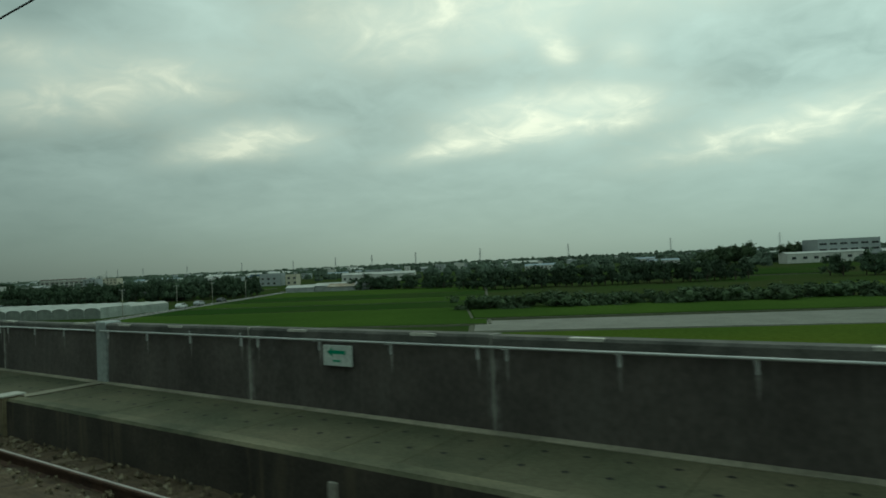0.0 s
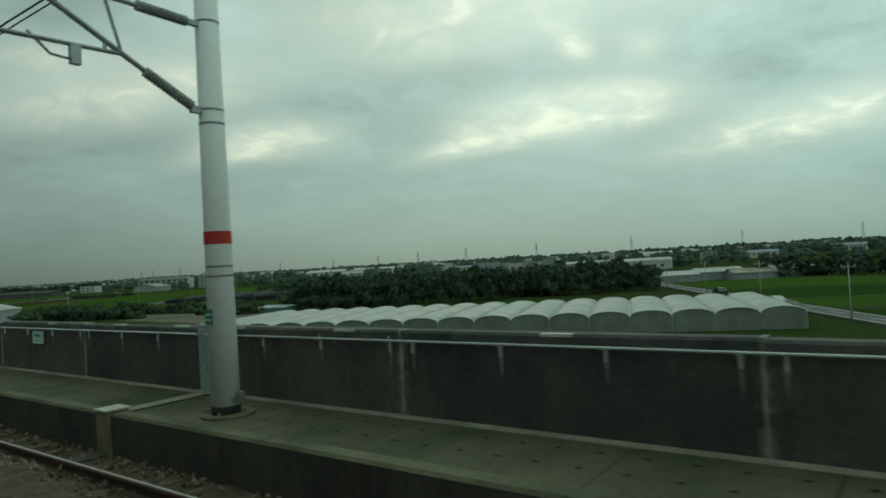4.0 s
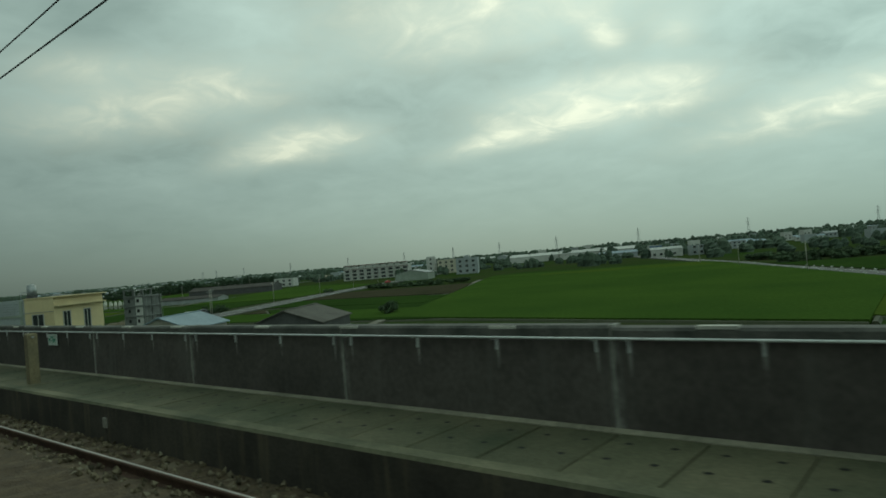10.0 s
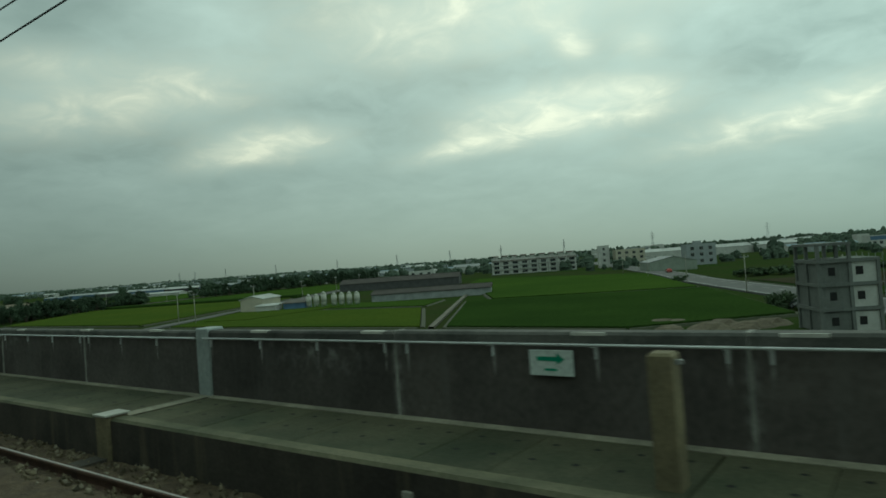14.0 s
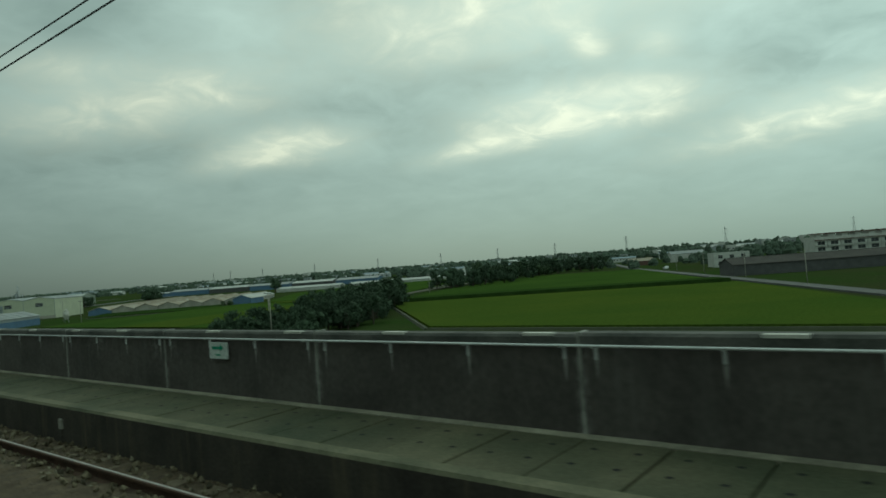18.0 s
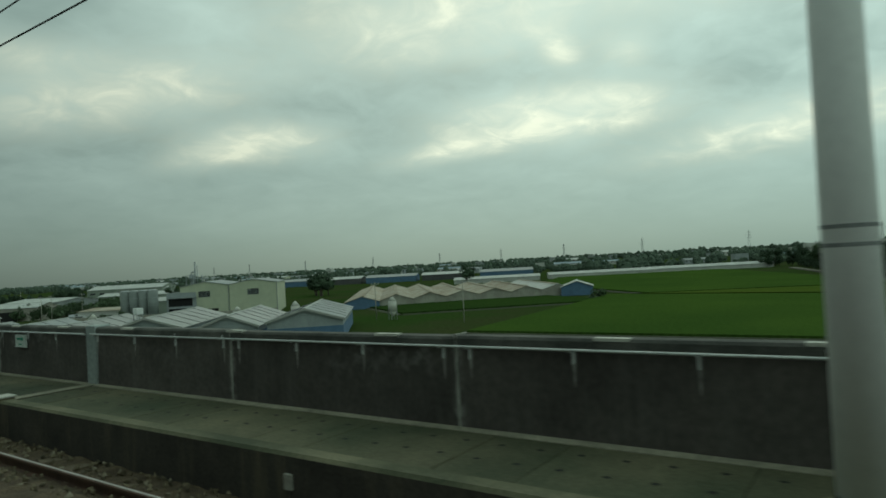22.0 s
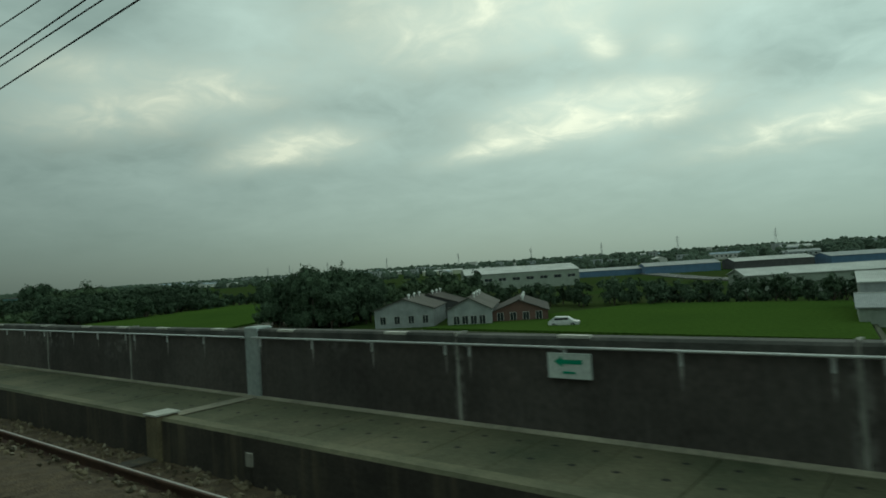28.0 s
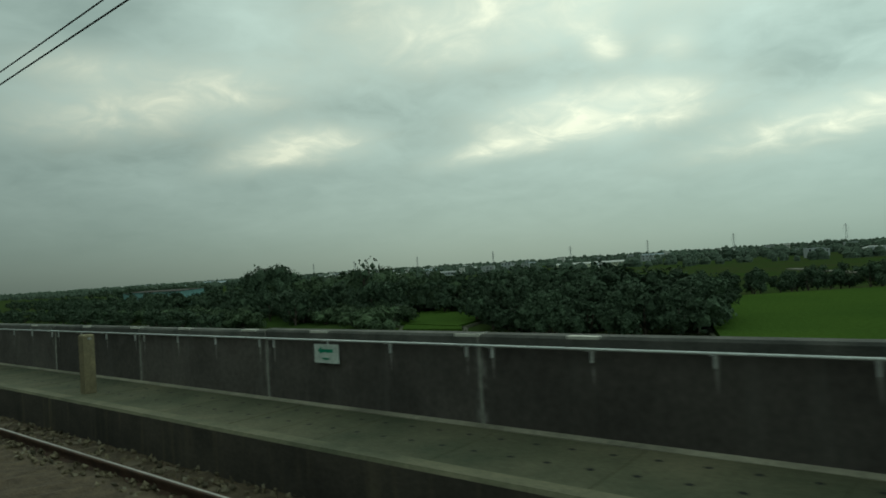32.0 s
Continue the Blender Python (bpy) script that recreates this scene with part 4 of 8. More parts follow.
# ---- anchor blocks with their back stays ----
def anchor_block(x, to_x):
    a = thing("anchor_block", "stained concrete anchor pillar with a steel head plate", "pillar", at=pose(x, 4.55, 0), group="anchor pillars")
    pil = Mesh()
    pil.bevel_box(-0.31, 0.31, -0.22, 0.22, WALK_Z - 0.03, -0.17, 0.03)
    part("pillar", pil, M_PILLAR, a)
    part("footing", Mesh().bevel_box(-0.36, 0.9, -0.36, 0.5, WALK_Z - 0.03, WALK_Z + 0.025, 0.012), M_SLAB_PALE, a, "pale mortar footing")
    part("head_plate", Mesh().box(-0.26, 0.26, -0.2, 0.2, -0.17, -0.13).box(-0.20, 0.20, -0.015, 0.015, -0.13, 0.05).box(-0.24, 0.24, -0.2, 0.2, 0.05, 0.075), M_STEEL, a, "welded steel head")
    d = 1 if to_x > x else -1
    for y, top in ((-0.12, 3.38), (0.10, 2.95)):
        p0, p1 = Vector((d * 0.2, y, 0.0)), Vector((to_x - x, y + 0.05, top))
        stay = part("back_stay", Mesh().tube([p0, p1], 0.009, 5), M_WIRE, a)
        for u0, u1 in ((0.025, 0.031), (0.034, 0.040), (0.076, 0.082)):
            part("stay_insulator", ribbed(Mesh(), p0.lerp(p1, u0), p0.lerp(p1, u1), 0.022, 4), M_INSUL, stay)


anchor_block(-63.99, -81.95)
anchor_block(-238.95, -216.35)
anchor_block(-1206.65, -1185.25)

# ---- ochre marker posts ----
post = thing("marker_post", "ochre weathered concrete marker post on the walkway", "post", at=pose(-111.8, 4.45, 0), group="marker posts")
part("post", Mesh().bevel_box(-0.085, 0.085, -0.085, 0.085, WALK_Z, -0.72, 0.02), M_POST, post)
part("hinge", Mesh().box(0.085, 0.13, -0.02, 0.02, -0.80, -0.77), M_INSUL, post)
for x in (-182.9, -254.4, -325.0, -396.3, -468.6, -539.2, -610.6, -682.0, -753.5, -824.9, -896.4, -967.8, -1039.0, -1110.8, -1182.0, -1253.0, -39.38):
    copy_thing(post, pose(x, 4.45, 0))


# ---- cabinets ----
def cabinet(x0, x1, y0, y1, top, words, mat, plinth=0.0, roof=True):
    c = thing("equipment_cabinet", words, "cabinet", at=pose((x0 + x1) / 2, (y0 + y1) / 2, WALK_Z), group="line-side cabinets")
    w, d, h = (x1 - x0) / 2, (y1 - y0) / 2, top - WALK_Z
    part("body", Mesh().bevel_box(-w, w, -d, d, plinth, h, 0.015), mat, c)
    if plinth:
        part("plinth", Mesh().bevel_box(-w - 0.10, w + 0.10, -d - 0.08, d + 0.08, 0, plinth, 0.02), M_CONC, c, "pale concrete plinth")
    door = part("door", Mesh().bevel_box(-w + 0.04, w - 0.04, -d - 0.012, -d, plinth + 0.05, h - 0.05, 0.002), mat, c)
    part("handle", Mesh().box(w - 0.14, w - 0.10, -d - 0.04, -d - 0.012, h * 0.5, h * 0.5 + 0.16), M_STEEL, door)
    side = part("side_door", Mesh().bevel_box(w, w + 0.012, -d + 0.04, d - 0.04, plinth + 0.05, h - 0.05, 0.002), mat, c)
    part("latch", Mesh().box(w + 0.012, w + 0.04, -0.05, 0.05, h * 0.5, h * 0.5 + 0.07), M_BLACK, side)
    if roof:
        part("roof_plate", Mesh().bevel_box(-w - 0.04, w + 0.04, -d - 0.04, d + 0.04, h, h + 0.03, 0.008), M_CABINET_TOP, c, "pale weathered roof plate")


cabinet(-661.6, -660.74, 4.31, 4.78, -0.34, "beige steel equipment cabinet with rust runs, on the walkway", M_CABINET)
cabinet(-668.3, -667.44, 4.31, 4.78, -0.34, "beige steel equipment cabinet with a lifted roof plate, on the walkway", M_CABINET)
cabinet(-441.50, -440.75, 4.62, 5.02, -0.16, "brown steel signal cabinet on a concrete plinth", M_CABINET_BROWN, 0.22, False)
cabinet(-1155.95, -1155.2, 4.62, 5.02, -0.16, "beige steel signal cabinet on a concrete plinth", M_CABINET, 0.22, False)


def signal_group(x, cab):
    p = thing("small_post", "thin grey steel post with a control box, on a pale foot", "post", at=pose(cab - 0.75, 4.5, WALK_Z))
    part("foot_plate", Mesh().bevel_box(-0.2, 0.24, -0.16, 0.2, 0, 0.03, 0.01), M_WHITE, p)
    part("shaft", Mesh().tube([(0, 0, 0.02), (0, 0, 1.35)], 0.042, 8), M_STEEL, p, smooth=True)
    part("control_box", Mesh().bevel_box(-0.02, 0.13, -0.07, 0.07, 0.95, 1.25, 0.01), M_CABINET, p)
    p = thing("speaker_post", "grey steel post with a round horn loudspeaker", "post", at=pose(x, 4.5, WALK_Z))
    part("foot_plate", Mesh().bevel_box(-0.16, 0.16, -0.12, 0.12, 0, 0.03, 0.01), M_WHITE, p)
    part("shaft", Mesh().tube([(0, 0, 0.02), (0, 0, 2.05)], 0.04, 8), M_STEEL, p, smooth=True)
    horn = part("horn", Mesh().tube([(-0.06, 0, 1.86), (-0.22, -0.05, 1.86), (-0.36, -0.09, 1.86)], 0.05, 14, r_end=0.17), M_INSUL, p, "dark round horn", smooth=True)
    part("rim", Mesh().tube([(-0.355, -0.088, 1.86), (-0.375, -0.094, 1.86)], 0.18, 14), M_STEEL, horn)
    part("clamp", Mesh().box(-0.08, 0.08, -0.05, 0.05, 1.78, 1.94), M_STEEL, p)
    part("cap", Mesh().box(-0.09, 0.1, -0.04, 0.06, 1.98, 2.07), M_STEEL, p)
    m = thing("point_machine", "white junction box with black cables inside a yellow floor frame", "junction box", at=pose(x + 1.15, 4.6, WALK_Z))
    part("box", Mesh().bevel_box(-0.22, 0.16, -0.12, 0.14, 0.03, 0.22, 0.04), M_WHITE, m)
    part("lid", Mesh().box(-0.24, 0.18, -0.13, 0.15, 0.22, 0.235), M_WHITE, m)
    for dy in (-0.08, 0.0, 0.08):
        part("cable", Mesh().tube([(0.15, dy, 0.15), (0.26, dy, 0.12), (0.36, dy, 0.02)], 0.025, 6), M_BLACK, m)
    part("floor_frame", Mesh().box(-0.5, 0.5, -0.3, -0.25, 0, 0.03).box(-0.5, 0.5, 0.28, 0.33, 0, 0.03).box(-0.5, -0.45, -0.25, 0.28, 0, 0.03).box(0.45, 0.5, -0.25, 0.28, 0, 0.03), M_YELLOW, m, "yellow painted frame")


signal_group(-437.2, -441.35)
signal_group(-1151.7, -1155.3)
sp_post = thing("antenna_post", "grey steel post with a narrow white antenna box", "post", at=pose(-436.95, 5.25, WALK_Z))
part("shaft", Mesh().tube([(0, 0, 0), (0, 0, 2.2)], 0.06, 10), M_STEEL, sp_post, smooth=True)
part("antenna_box", Mesh().bevel_box(-0.16, -0.05, -0.08, 0.08, 1.75, 2.1, 0.02), M_WHITE, sp_post)
part("strap", Mesh().box(-0.08, 0.1, -0.08, 0.08, 1.74, 1.77).box(-0.08, 0.1, -0.08, 0.08, 2.08, 2.12), M_STEEL, sp_post)

# wall boxes and orange hydrants
wb = thing("wall_box", "yellow-rimmed grey box hung on the parapet", "box", at=pose(-523.6, WALL_Y - 0.1, -1.18))
part("box", Mesh().bevel_box(-0.2, 0.2, -0.09, 0.09, -0.26, 0.2, 0.015), M_CABINET, wb)
part("lid", Mesh().box(-0.23, 0.23, -0.12, 0.1, 0.2, 0.23), M_YELLOW, wb, "yellow lid")
part("edge", Mesh().box(0.2, 0.215, -0.1, 0.09, -0.26, 0.2), M_YELLOW, wb, "yellow edge")
for x in (-520.8, -305.5):
    hb = thing("cable_stub", "orange plastic cable stub standing at the parapet", "cable stub", at=pose(x, WALL_Y - 0.09, WALK_Z), group="orange stubs")
    part("tube", Mesh().bevel_box(-0.07, 0.07, -0.06, 0.06, 0.0, 0.36, 0.03), M_ORANGE, hb)
    part("cap", Mesh().box(-0.05, 0.05, -0.045, 0.045, 0.36, 0.42), M_BLACK, hb)

# black cable left lying round a pole foot
cable = thing("loose_cable", "black cable lying in loops at a pole foot", "cable", at=pose(-424.85, 4.45, WALK_Z))
for k in range(3):
    part("loop", Mesh().tube([(-0.62 + 0.05 * k, -0.02 - 0.04 * k, 0.03), (-0.45, -0.16 - 0.03 * k, 0.03), (-0.1, -0.24 - 0.02 * k, 0.03), (0.2, -0.20 - 0.03 * k, 0.03), (0.42 - 0.05 * k, -0.06, 0.03)], 0.014, 6), M_BLACK, cable)

# tapped boxes low on the kerb
kx = -4.0
kerb_box = thing("kerb_junction_box", "small pale junction box on the side of the kerb", "junction box", at=pose(kx, 3.96, -1.86), group="kerb boxes")
part("box", Mesh().bevel_box(-0.05, 0.05, -0.03, 0.03, -0.07, 0.07, 0.008), M_CONC, kerb_box)
part("stub", Mesh().box(-0.015, 0.015, -0.02, 0.02, -0.24, -0.07), M_KERB, kerb_box)
for i in range(1, 100):
    copy_thing(kerb_box, pose(kx - i * 12.5 + 0.8 * math.sin(i * 2.4), 3.96, -1.86))

# ---- emergency telephone and sensor masts at the gate ----
ph = thing("emergency_telephone", "orange-red telephone box with white panels on a steel post", "telephone", at=pose(-40.13, 4.62, WALK_Z))
part("post", Mesh().box(-0.032, 0.032, -0.032, 0.032, 0, 0.70), M_STEEL, ph)
box = part("box", Mesh().bevel_box(-0.105, 0.105, -0.095, 0.095, 0.68, 1.09, 0.02), M_ORANGE, ph)
for side in (0, 1):
    me, hs = Mesh(), Mesh()
    if side == 0:
        me.box(-0.07, 0.07, -0.101, -0.095, 0.77, 0.98)
        hs.tube([(-0.04, -0.105, 0.94), (-0.025, -0.107, 0.88), (0.025, -0.107, 0.83), (0.05, -0.105, 0.82)], 0.013, 6)
    else:
        me.box(0.105, 0.111, -0.065, 0.065, 0.77, 0.98)
        hs.tube([(0.115, -0.04, 0.94), (0.117, -0.02, 0.88), (0.117, 0.03, 0.83), (0.115, 0.045, 0.82)], 0.013, 6)
    part("panel", me, M_WHITE, box, "white panel")
    part("handset_mark", hs, M_BLACK, box, "black handset mark")
cb = thing("equipment_cabinet", "dark olive steel cabinet with a pale top, on a pale slab", "cabinet", at=pose(-40.55, 4.62, WALK_Z), group="line-side cabinets")
part("body", Mesh().bevel_box(-0.18, 0.18, -0.13, 0.13, 0.05, 0.60, 0.01), M_CABINET_BROWN, cb)
part("top_plate", Mesh().bevel_box(-0.195, 0.195, -0.145, 0.145, 0.60, 0.625, 0.006), M_CABINET_TOP, cb)
part("door", Mesh().box(-0.155, 0.155, -0.138, -0.131, 0.09, 0.56), M_CABINET_BROWN, cb)
part("slab", Mesh().bevel_box(-0.24, 0.56, -0.25, 0.24, 0.0, 0.05, 0.01), M_SLAB_NEW, cb, "pale concrete slab")
mast = thing("signal_mast", "grey steel mast with a pale box at the gate opening", "mast", at=pose(-40.06, 5.44, WALK_Z))
part("shaft", Mesh().box(-0.07, 0.07, -0.07, 0.07, 0.55, 1.84), M_PLATE, mast)
part("foot", Mesh().bevel_box(-0.10, 0.10, -0.12, 0.12, -0.01, 0.55, 0.02), M_CONC, mast, "pale concrete foot")
mb = part("box", Mesh().bevel_box(-0.33, -0.09, -0.10, 0.10, 1.80, 2.13, 0.02), M_CABINET_TOP, mast)
part("green_side", Mesh().box(-0.09, -0.08, -0.085, 0.085, 1.83, 2.10), M_TAG, mb, "green side face")
part("box_bracket", Mesh().box(-0.12, 0.07, -0.03, 0.03, 1.84, 1.90).box(0.04, 0.10, -0.03, 0.03, 1.80, 1.88), M_STEEL, mast)
gate = thing("gate", "low pale steel gate and landing beyond the parapet opening", "gate", at=pose(-40.8, 5.75, WALK_Z))
part("landing", Mesh().box(-0.55, 0.62, -0.16, 0.75, -0.12, -0.02), M_CONC, gate)
for z in (0.35, 0.62, 0.9):
    part("rail", Mesh().tube([(-1.9, 0.7, z), (1.0, 0.7, z)], 0.016, 6), M_RAILING, gate)
for x in (-1.9, -0.9, 0.1, 1.0):
    part("upright", Mesh().tube([(x, 0.7, -0.1), (x, 0.7, 0.95)], 0.02, 6), M_RAILING, gate)
part("lamp_box", Mesh().bevel_box(0.80, 0.94, 0.62, 0.78, 0.93, 1.14, 0.02), M_CABINET, gate, "small grey box")
part("lamp_box", Mesh().bevel_box(1.02, 1.14, 0.64, 0.76, 0.86, 1.10, 0.02), M_CABINET_BROWN, gate, "small dark box")


def sensor_mast(x, y, yaw, off=0.0, words="grey steel two-post mast with sensor bars outside the parapet"):
    t = thing("sensor_mast", words, "mast", at=pose(x, y, 0, 0, 0, yaw), group="sensor masts")
    part("post", Mesh().box(-0.06, 0.06, -0.06, 0.06, -2.2, 0.30), M_PLATE, t)
    part("thin_post", Mesh().tube([(-0.44, 0, -2.2), (-0.44, 0, 0.30)], 0.028, 8), M_PLATE, t, smooth=True)
    part("foot_bracket", Mesh().box(-0.5, 0.1, -0.08, 0.08, -2.28, -2.2), M_STEEL, t)
    for dy, lo, hi, z in ((off - 0.10, -0.85, 0.30, 0.32), (off + 0.10, -0.72, 0.22, 0.27)):
        bar = part("crossbar", Mesh().box(-0.85 + (lo + 0.85), hi, dy - 0.03, dy + 0.03, z, z + 0.045), M_RAILING, t)
        for d in (lo, hi):
            part("sensor_head", Mesh().bevel_box(d - 0.06, d + 0.06, dy - 0.05, dy + 0.05, z - 0.02, z + 0.07, 0.015), M_WHITE, bar, "white sensor head")
    part("tie", Mesh().box(-0.03, 0.03, min(off, 0) - 0.12, 0.12, 0.24, 0.27), M_STEEL, t)
    part("motor_box", Mesh().bevel_box(-0.10, 0.12, -0.12, 0.08, 0.06, 0.22, 0.02), M_STEEL, t)
    part("control_box", Mesh().bevel_box(-0.38, -0.08, -0.06, 0.06, -0.56, -0.34, 0.015), M_CABINET_TOP, t, "pale control box")
    part("shelf_bar", Mesh().box(-0.44, 0.0, -0.02, 0.02, -0.34, -0.32), M_STEEL, t)


def lamp_mast(x, y, top):
    t = thing("lamp_mast", "pale twin-post lamp mast rising beyond the parapet", "lamp mast", at=pose(x, y, 0), group="lamp masts")
    for d in (-0.12, 0.12):
        part("post", Mesh().tube([(d, 0, GROUND), (d, 0, top)], 0.05, 8, r_end=0.038), M_PLATE, t, smooth=True)
    part("cap", Mesh().box(-0.22, 0.22, -0.09, 0.09, top, top + 0.06), M_PLATE, t)
    part("crossbar", Mesh().box(-0.9, 0.9, -0.04, 0.04, top - 1.0, top - 0.92), M_STEEL, t)
    for d in (-0.9, 0.9):
        part("arm", Mesh().tube([(0.14 * (1 if d > 0 else -1), 0, top - 1.35), (d, 0, top - 0.96)], 0.03, 6), M_STEEL, t)
        part("lamp_head", Mesh().bevel_box(d - 0.2, d + 0.2, -0.14, 0.14, top - 0.92, top - 0.76, 0.04), M_WHITE, t, "white lamp head")


sensor_mast(-42.19, 6.85, 0)
sensor_mast(-39.13, 5.98, 248, -0.34)
lamp_mast(-117.7, 19.0, -1.9)
lamp_mast(-501.4, 19.0, -1.3)
lamp_mast(-1167.65, 19.0, -2.1)

# ---- the plain: ground, fields, roads ----
M_GROUND = surface("rough_grass", (0.034, 0.064, 0.016), (0.048, 0.056, 0.024), scale=0.035, fine=1.4, bump=0.4, depth=0.3, rough=0.95, spec=0.0)
M_DIRT = surface("bare_soil", (0.15, 0.125, 0.085), (0.10, 0.085, 0.06), scale=0.12, fine=2.0, bump=0.5, depth=0.1, rough=0.95)
M_PLOUGH = surface("ploughed_soil", (0.066, 0.058, 0.038), (0.046, 0.046, 0.028), scale=0.1, fine=1.6, bump=0.5, depth=0.1, rough=0.95, spec=0.0)
M_GREYFIELD = surface("flooded_stubble", (0.17, 0.172, 0.145), (0.12, 0.125, 0.10), scale=0.2, fine=2.5, bump=0.2, rough=0.8)
M_ASPHALT = surface("road_asphalt", (0.125, 0.125, 0.118), (0.095, 0.095, 0.09), scale=0.3, fine=6, bump=0.1, rough=0.9)
M_LINE = surface("road_line_paint", (0.6, 0.6, 0.57), (0.45, 0.45, 0.43), scale=1, fine=5, bump=0)
M_PATH = surface("farm_track", (0.155, 0.145, 0.110), (0.10, 0.095, 0.070), scale=0.4, fine=4, bump=0.2)
M_BUND = surface("field_bank", (0.07, 0.075, 0.045), (0.05, 0.06, 0.03), scale=0.5, fine=5, bump=0.3)
ROW_HEADING = 30.7


def crop(name, tone, second, row=0.0):
    """A crop in rows: tone by plot, broad patches, and a ripple of planted rows."""
    m, nt, n, l, p = material(name)
    geo = n.new("ShaderNodeNewGeometry")
    mp = n.new("ShaderNodeMapping")
    mp.inputs["Rotation"].default_value = (0, 0, radians(-ROW_HEADING + row))
    l.new(geo.outputs["Position"], mp.inputs["Vector"])
    wave = n.new("ShaderNodeTexWave")
    wave.inputs["Scale"].default_value, wave.inputs["Distortion"].default_value, wave.inputs["Detail"].default_value = 0.55, 1.5, 2.0
    wave.bands_direction = "Y"
    l.new(mp.outputs[0], wave.inputs["Vector"])
    big = n.new("ShaderNodeTexNoise")
    big.inputs["Scale"].default_value, big.inputs["Detail"].default_value = 0.045, 5.0
    l.new(mp.outputs[0], big.inputs["Vector"])
    fine = n.new("ShaderNodeTexNoise")
    fine.inputs["Scale"].default_value, fine.inputs["Detail"].default_value = 1.7, 4.0
    l.new(mp.outputs[0], fine.inputs["Vector"])
    ramp = n.new("ShaderNodeValToRGB")
    ramp.color_ramp.elements[0].position, ramp.color_ramp.elements[1].position = 0.3, 0.7
    ramp.color_ramp.elements[0].color, ramp.color_ramp.elements[1].color = (*second, 1), (*tone, 1)
    l.new(big.outputs[0], ramp.inputs[0])
    prev = ramp.outputs[0]
    for src, low, high in ((wave.outputs[0], 0.86, 1.06), (fine.outputs[0], 0.6, 1.35)):
        mr = n.new("ShaderNodeMapRange")
        mr.inputs[3].default_value, mr.inputs[4].default_value = low, high
        l.new(src, mr.inputs[0])
        mx = n.new("ShaderNodeMix")
        mx.data_type, mx.blend_type = "RGBA", "MULTIPLY"
        mx.inputs[0].default_value = 1.0
        l.new(prev, mx.inputs[6])
        l.new(mr.outputs[0], mx.inputs[7])
        prev = mx.outputs[2]
    l.new(prev, p.inputs["Base Color"])
    p.inputs["Roughness"].default_value, p.inputs["Specular IOR Level"].default_value = 0.95, 0.0
    b = n.new("ShaderNodeBump")
    b.inputs["Strength"].default_value, b.inputs["Distance"].default_value = 0.7, 0.25
    l.new(fine.outputs[0], b.inputs["Height"])
    l.new(b.outputs[0], p.inputs["Normal"])
    return m


M_RICE = crop("young_rice", (0.060, 0.104, 0.021), (0.044, 0.082, 0.018))
M_RICE_DARK = crop("tall_rice", (0.038, 0.070, 0.017), (0.028, 0.053, 0.014))
M_RICE_YELLOW = crop("ripening_rice", (0.080, 0.110, 0.020), (0.056, 0.094, 0.018))
M_VEG = crop("vegetable_rows", (0.028, 0.066, 0.014), (0.040, 0.060, 0.020), 90)
CROPS = {"rice": (M_RICE, "bright green rice paddy"), "dark": (M_RICE_DARK, "dark green rice paddy"), "yellow": (M_RICE_YELLOW, "yellow-green ripening rice paddy"), "veg": (M_VEG, "dark green vegetable field in rows"),
         "bare": (M_DIRT, "bare brown ploughed field"), "grey": (M_GREYFIELD, "pale grey flooded stubble field"), "yard": (M_PATH, "pale gravel yard"), "plough": (M_PLOUGH, "dark brown freshly ploughed field")}

g = Mesh()
ring = [(4700 * math.cos(k * math.pi / 32), 4700 * math.sin(k * math.pi / 32), GROUND) for k in range(64)]
g.poly([(x - 600, y, z) for x, y, z in ring])
single("ground", g, M_GROUND, "flat green farmland reaching to the horizon", "ground", kind="structure")


PLOTS = []


def field(what, *corners, high=0.35, bank=True):
    """One plot: a raised sheet of crop with upright sides and a low bank round it."""
    mat, label = CROPS[what]
    c = [Vector((x, y, 0)) for x, y in corners]
    if sum((c[i].x * c[(i + 1) % len(c)].y - c[(i + 1) % len(c)].x * c[i].y) for i in range(len(c))) < 0:
        c.reverse()
    f = thing("field", label, "field", kind="structure")
    n = len(c)
    me = Mesh()
    top = GROUND + high + 0.006 * (len(PLOTS) % 50)
    PLOTS.append(what)
    me.v = [(p.x, p.y, GROUND + 0.004) for p in c] + [(p.x, p.y, top) for p in c]
    me.f = [(i, (i + 1) % n, n + (i + 1) % n, n + i) for i in range(n)] + [tuple(range(n, 2 * n))]
    me.m = [0] * len(me.f)
    part("crop", me, mat, f)
    if bank:
        for i in range(n):
            a, b = c[i], c[(i + 1) % n]
            o = Vector(((b - a).y, -(b - a).x, 0)).normalized()
            z = GROUND + 0.006
            pts = [(a + o * 0.05, z), (a + o * 0.25, z + high * 0.8), (a + o * 0.65, z + high * 0.8), (a + o * 0.9, z)]
            m2 = Mesh()
            m2.v = [(q.x, q.y, h) for q, h in pts] + [((q + b - a).x, (q + b - a).y, h) for q, h in pts]
            m2.f = [(0, 1, 5, 4), (1, 2, 6, 5), (2, 3, 7, 6), (0, 3, 2, 1), (4, 5, 6, 7)]
            m2.m = [0] * 5
            part("bank", m2, M_BUND, f)


ROADS = []


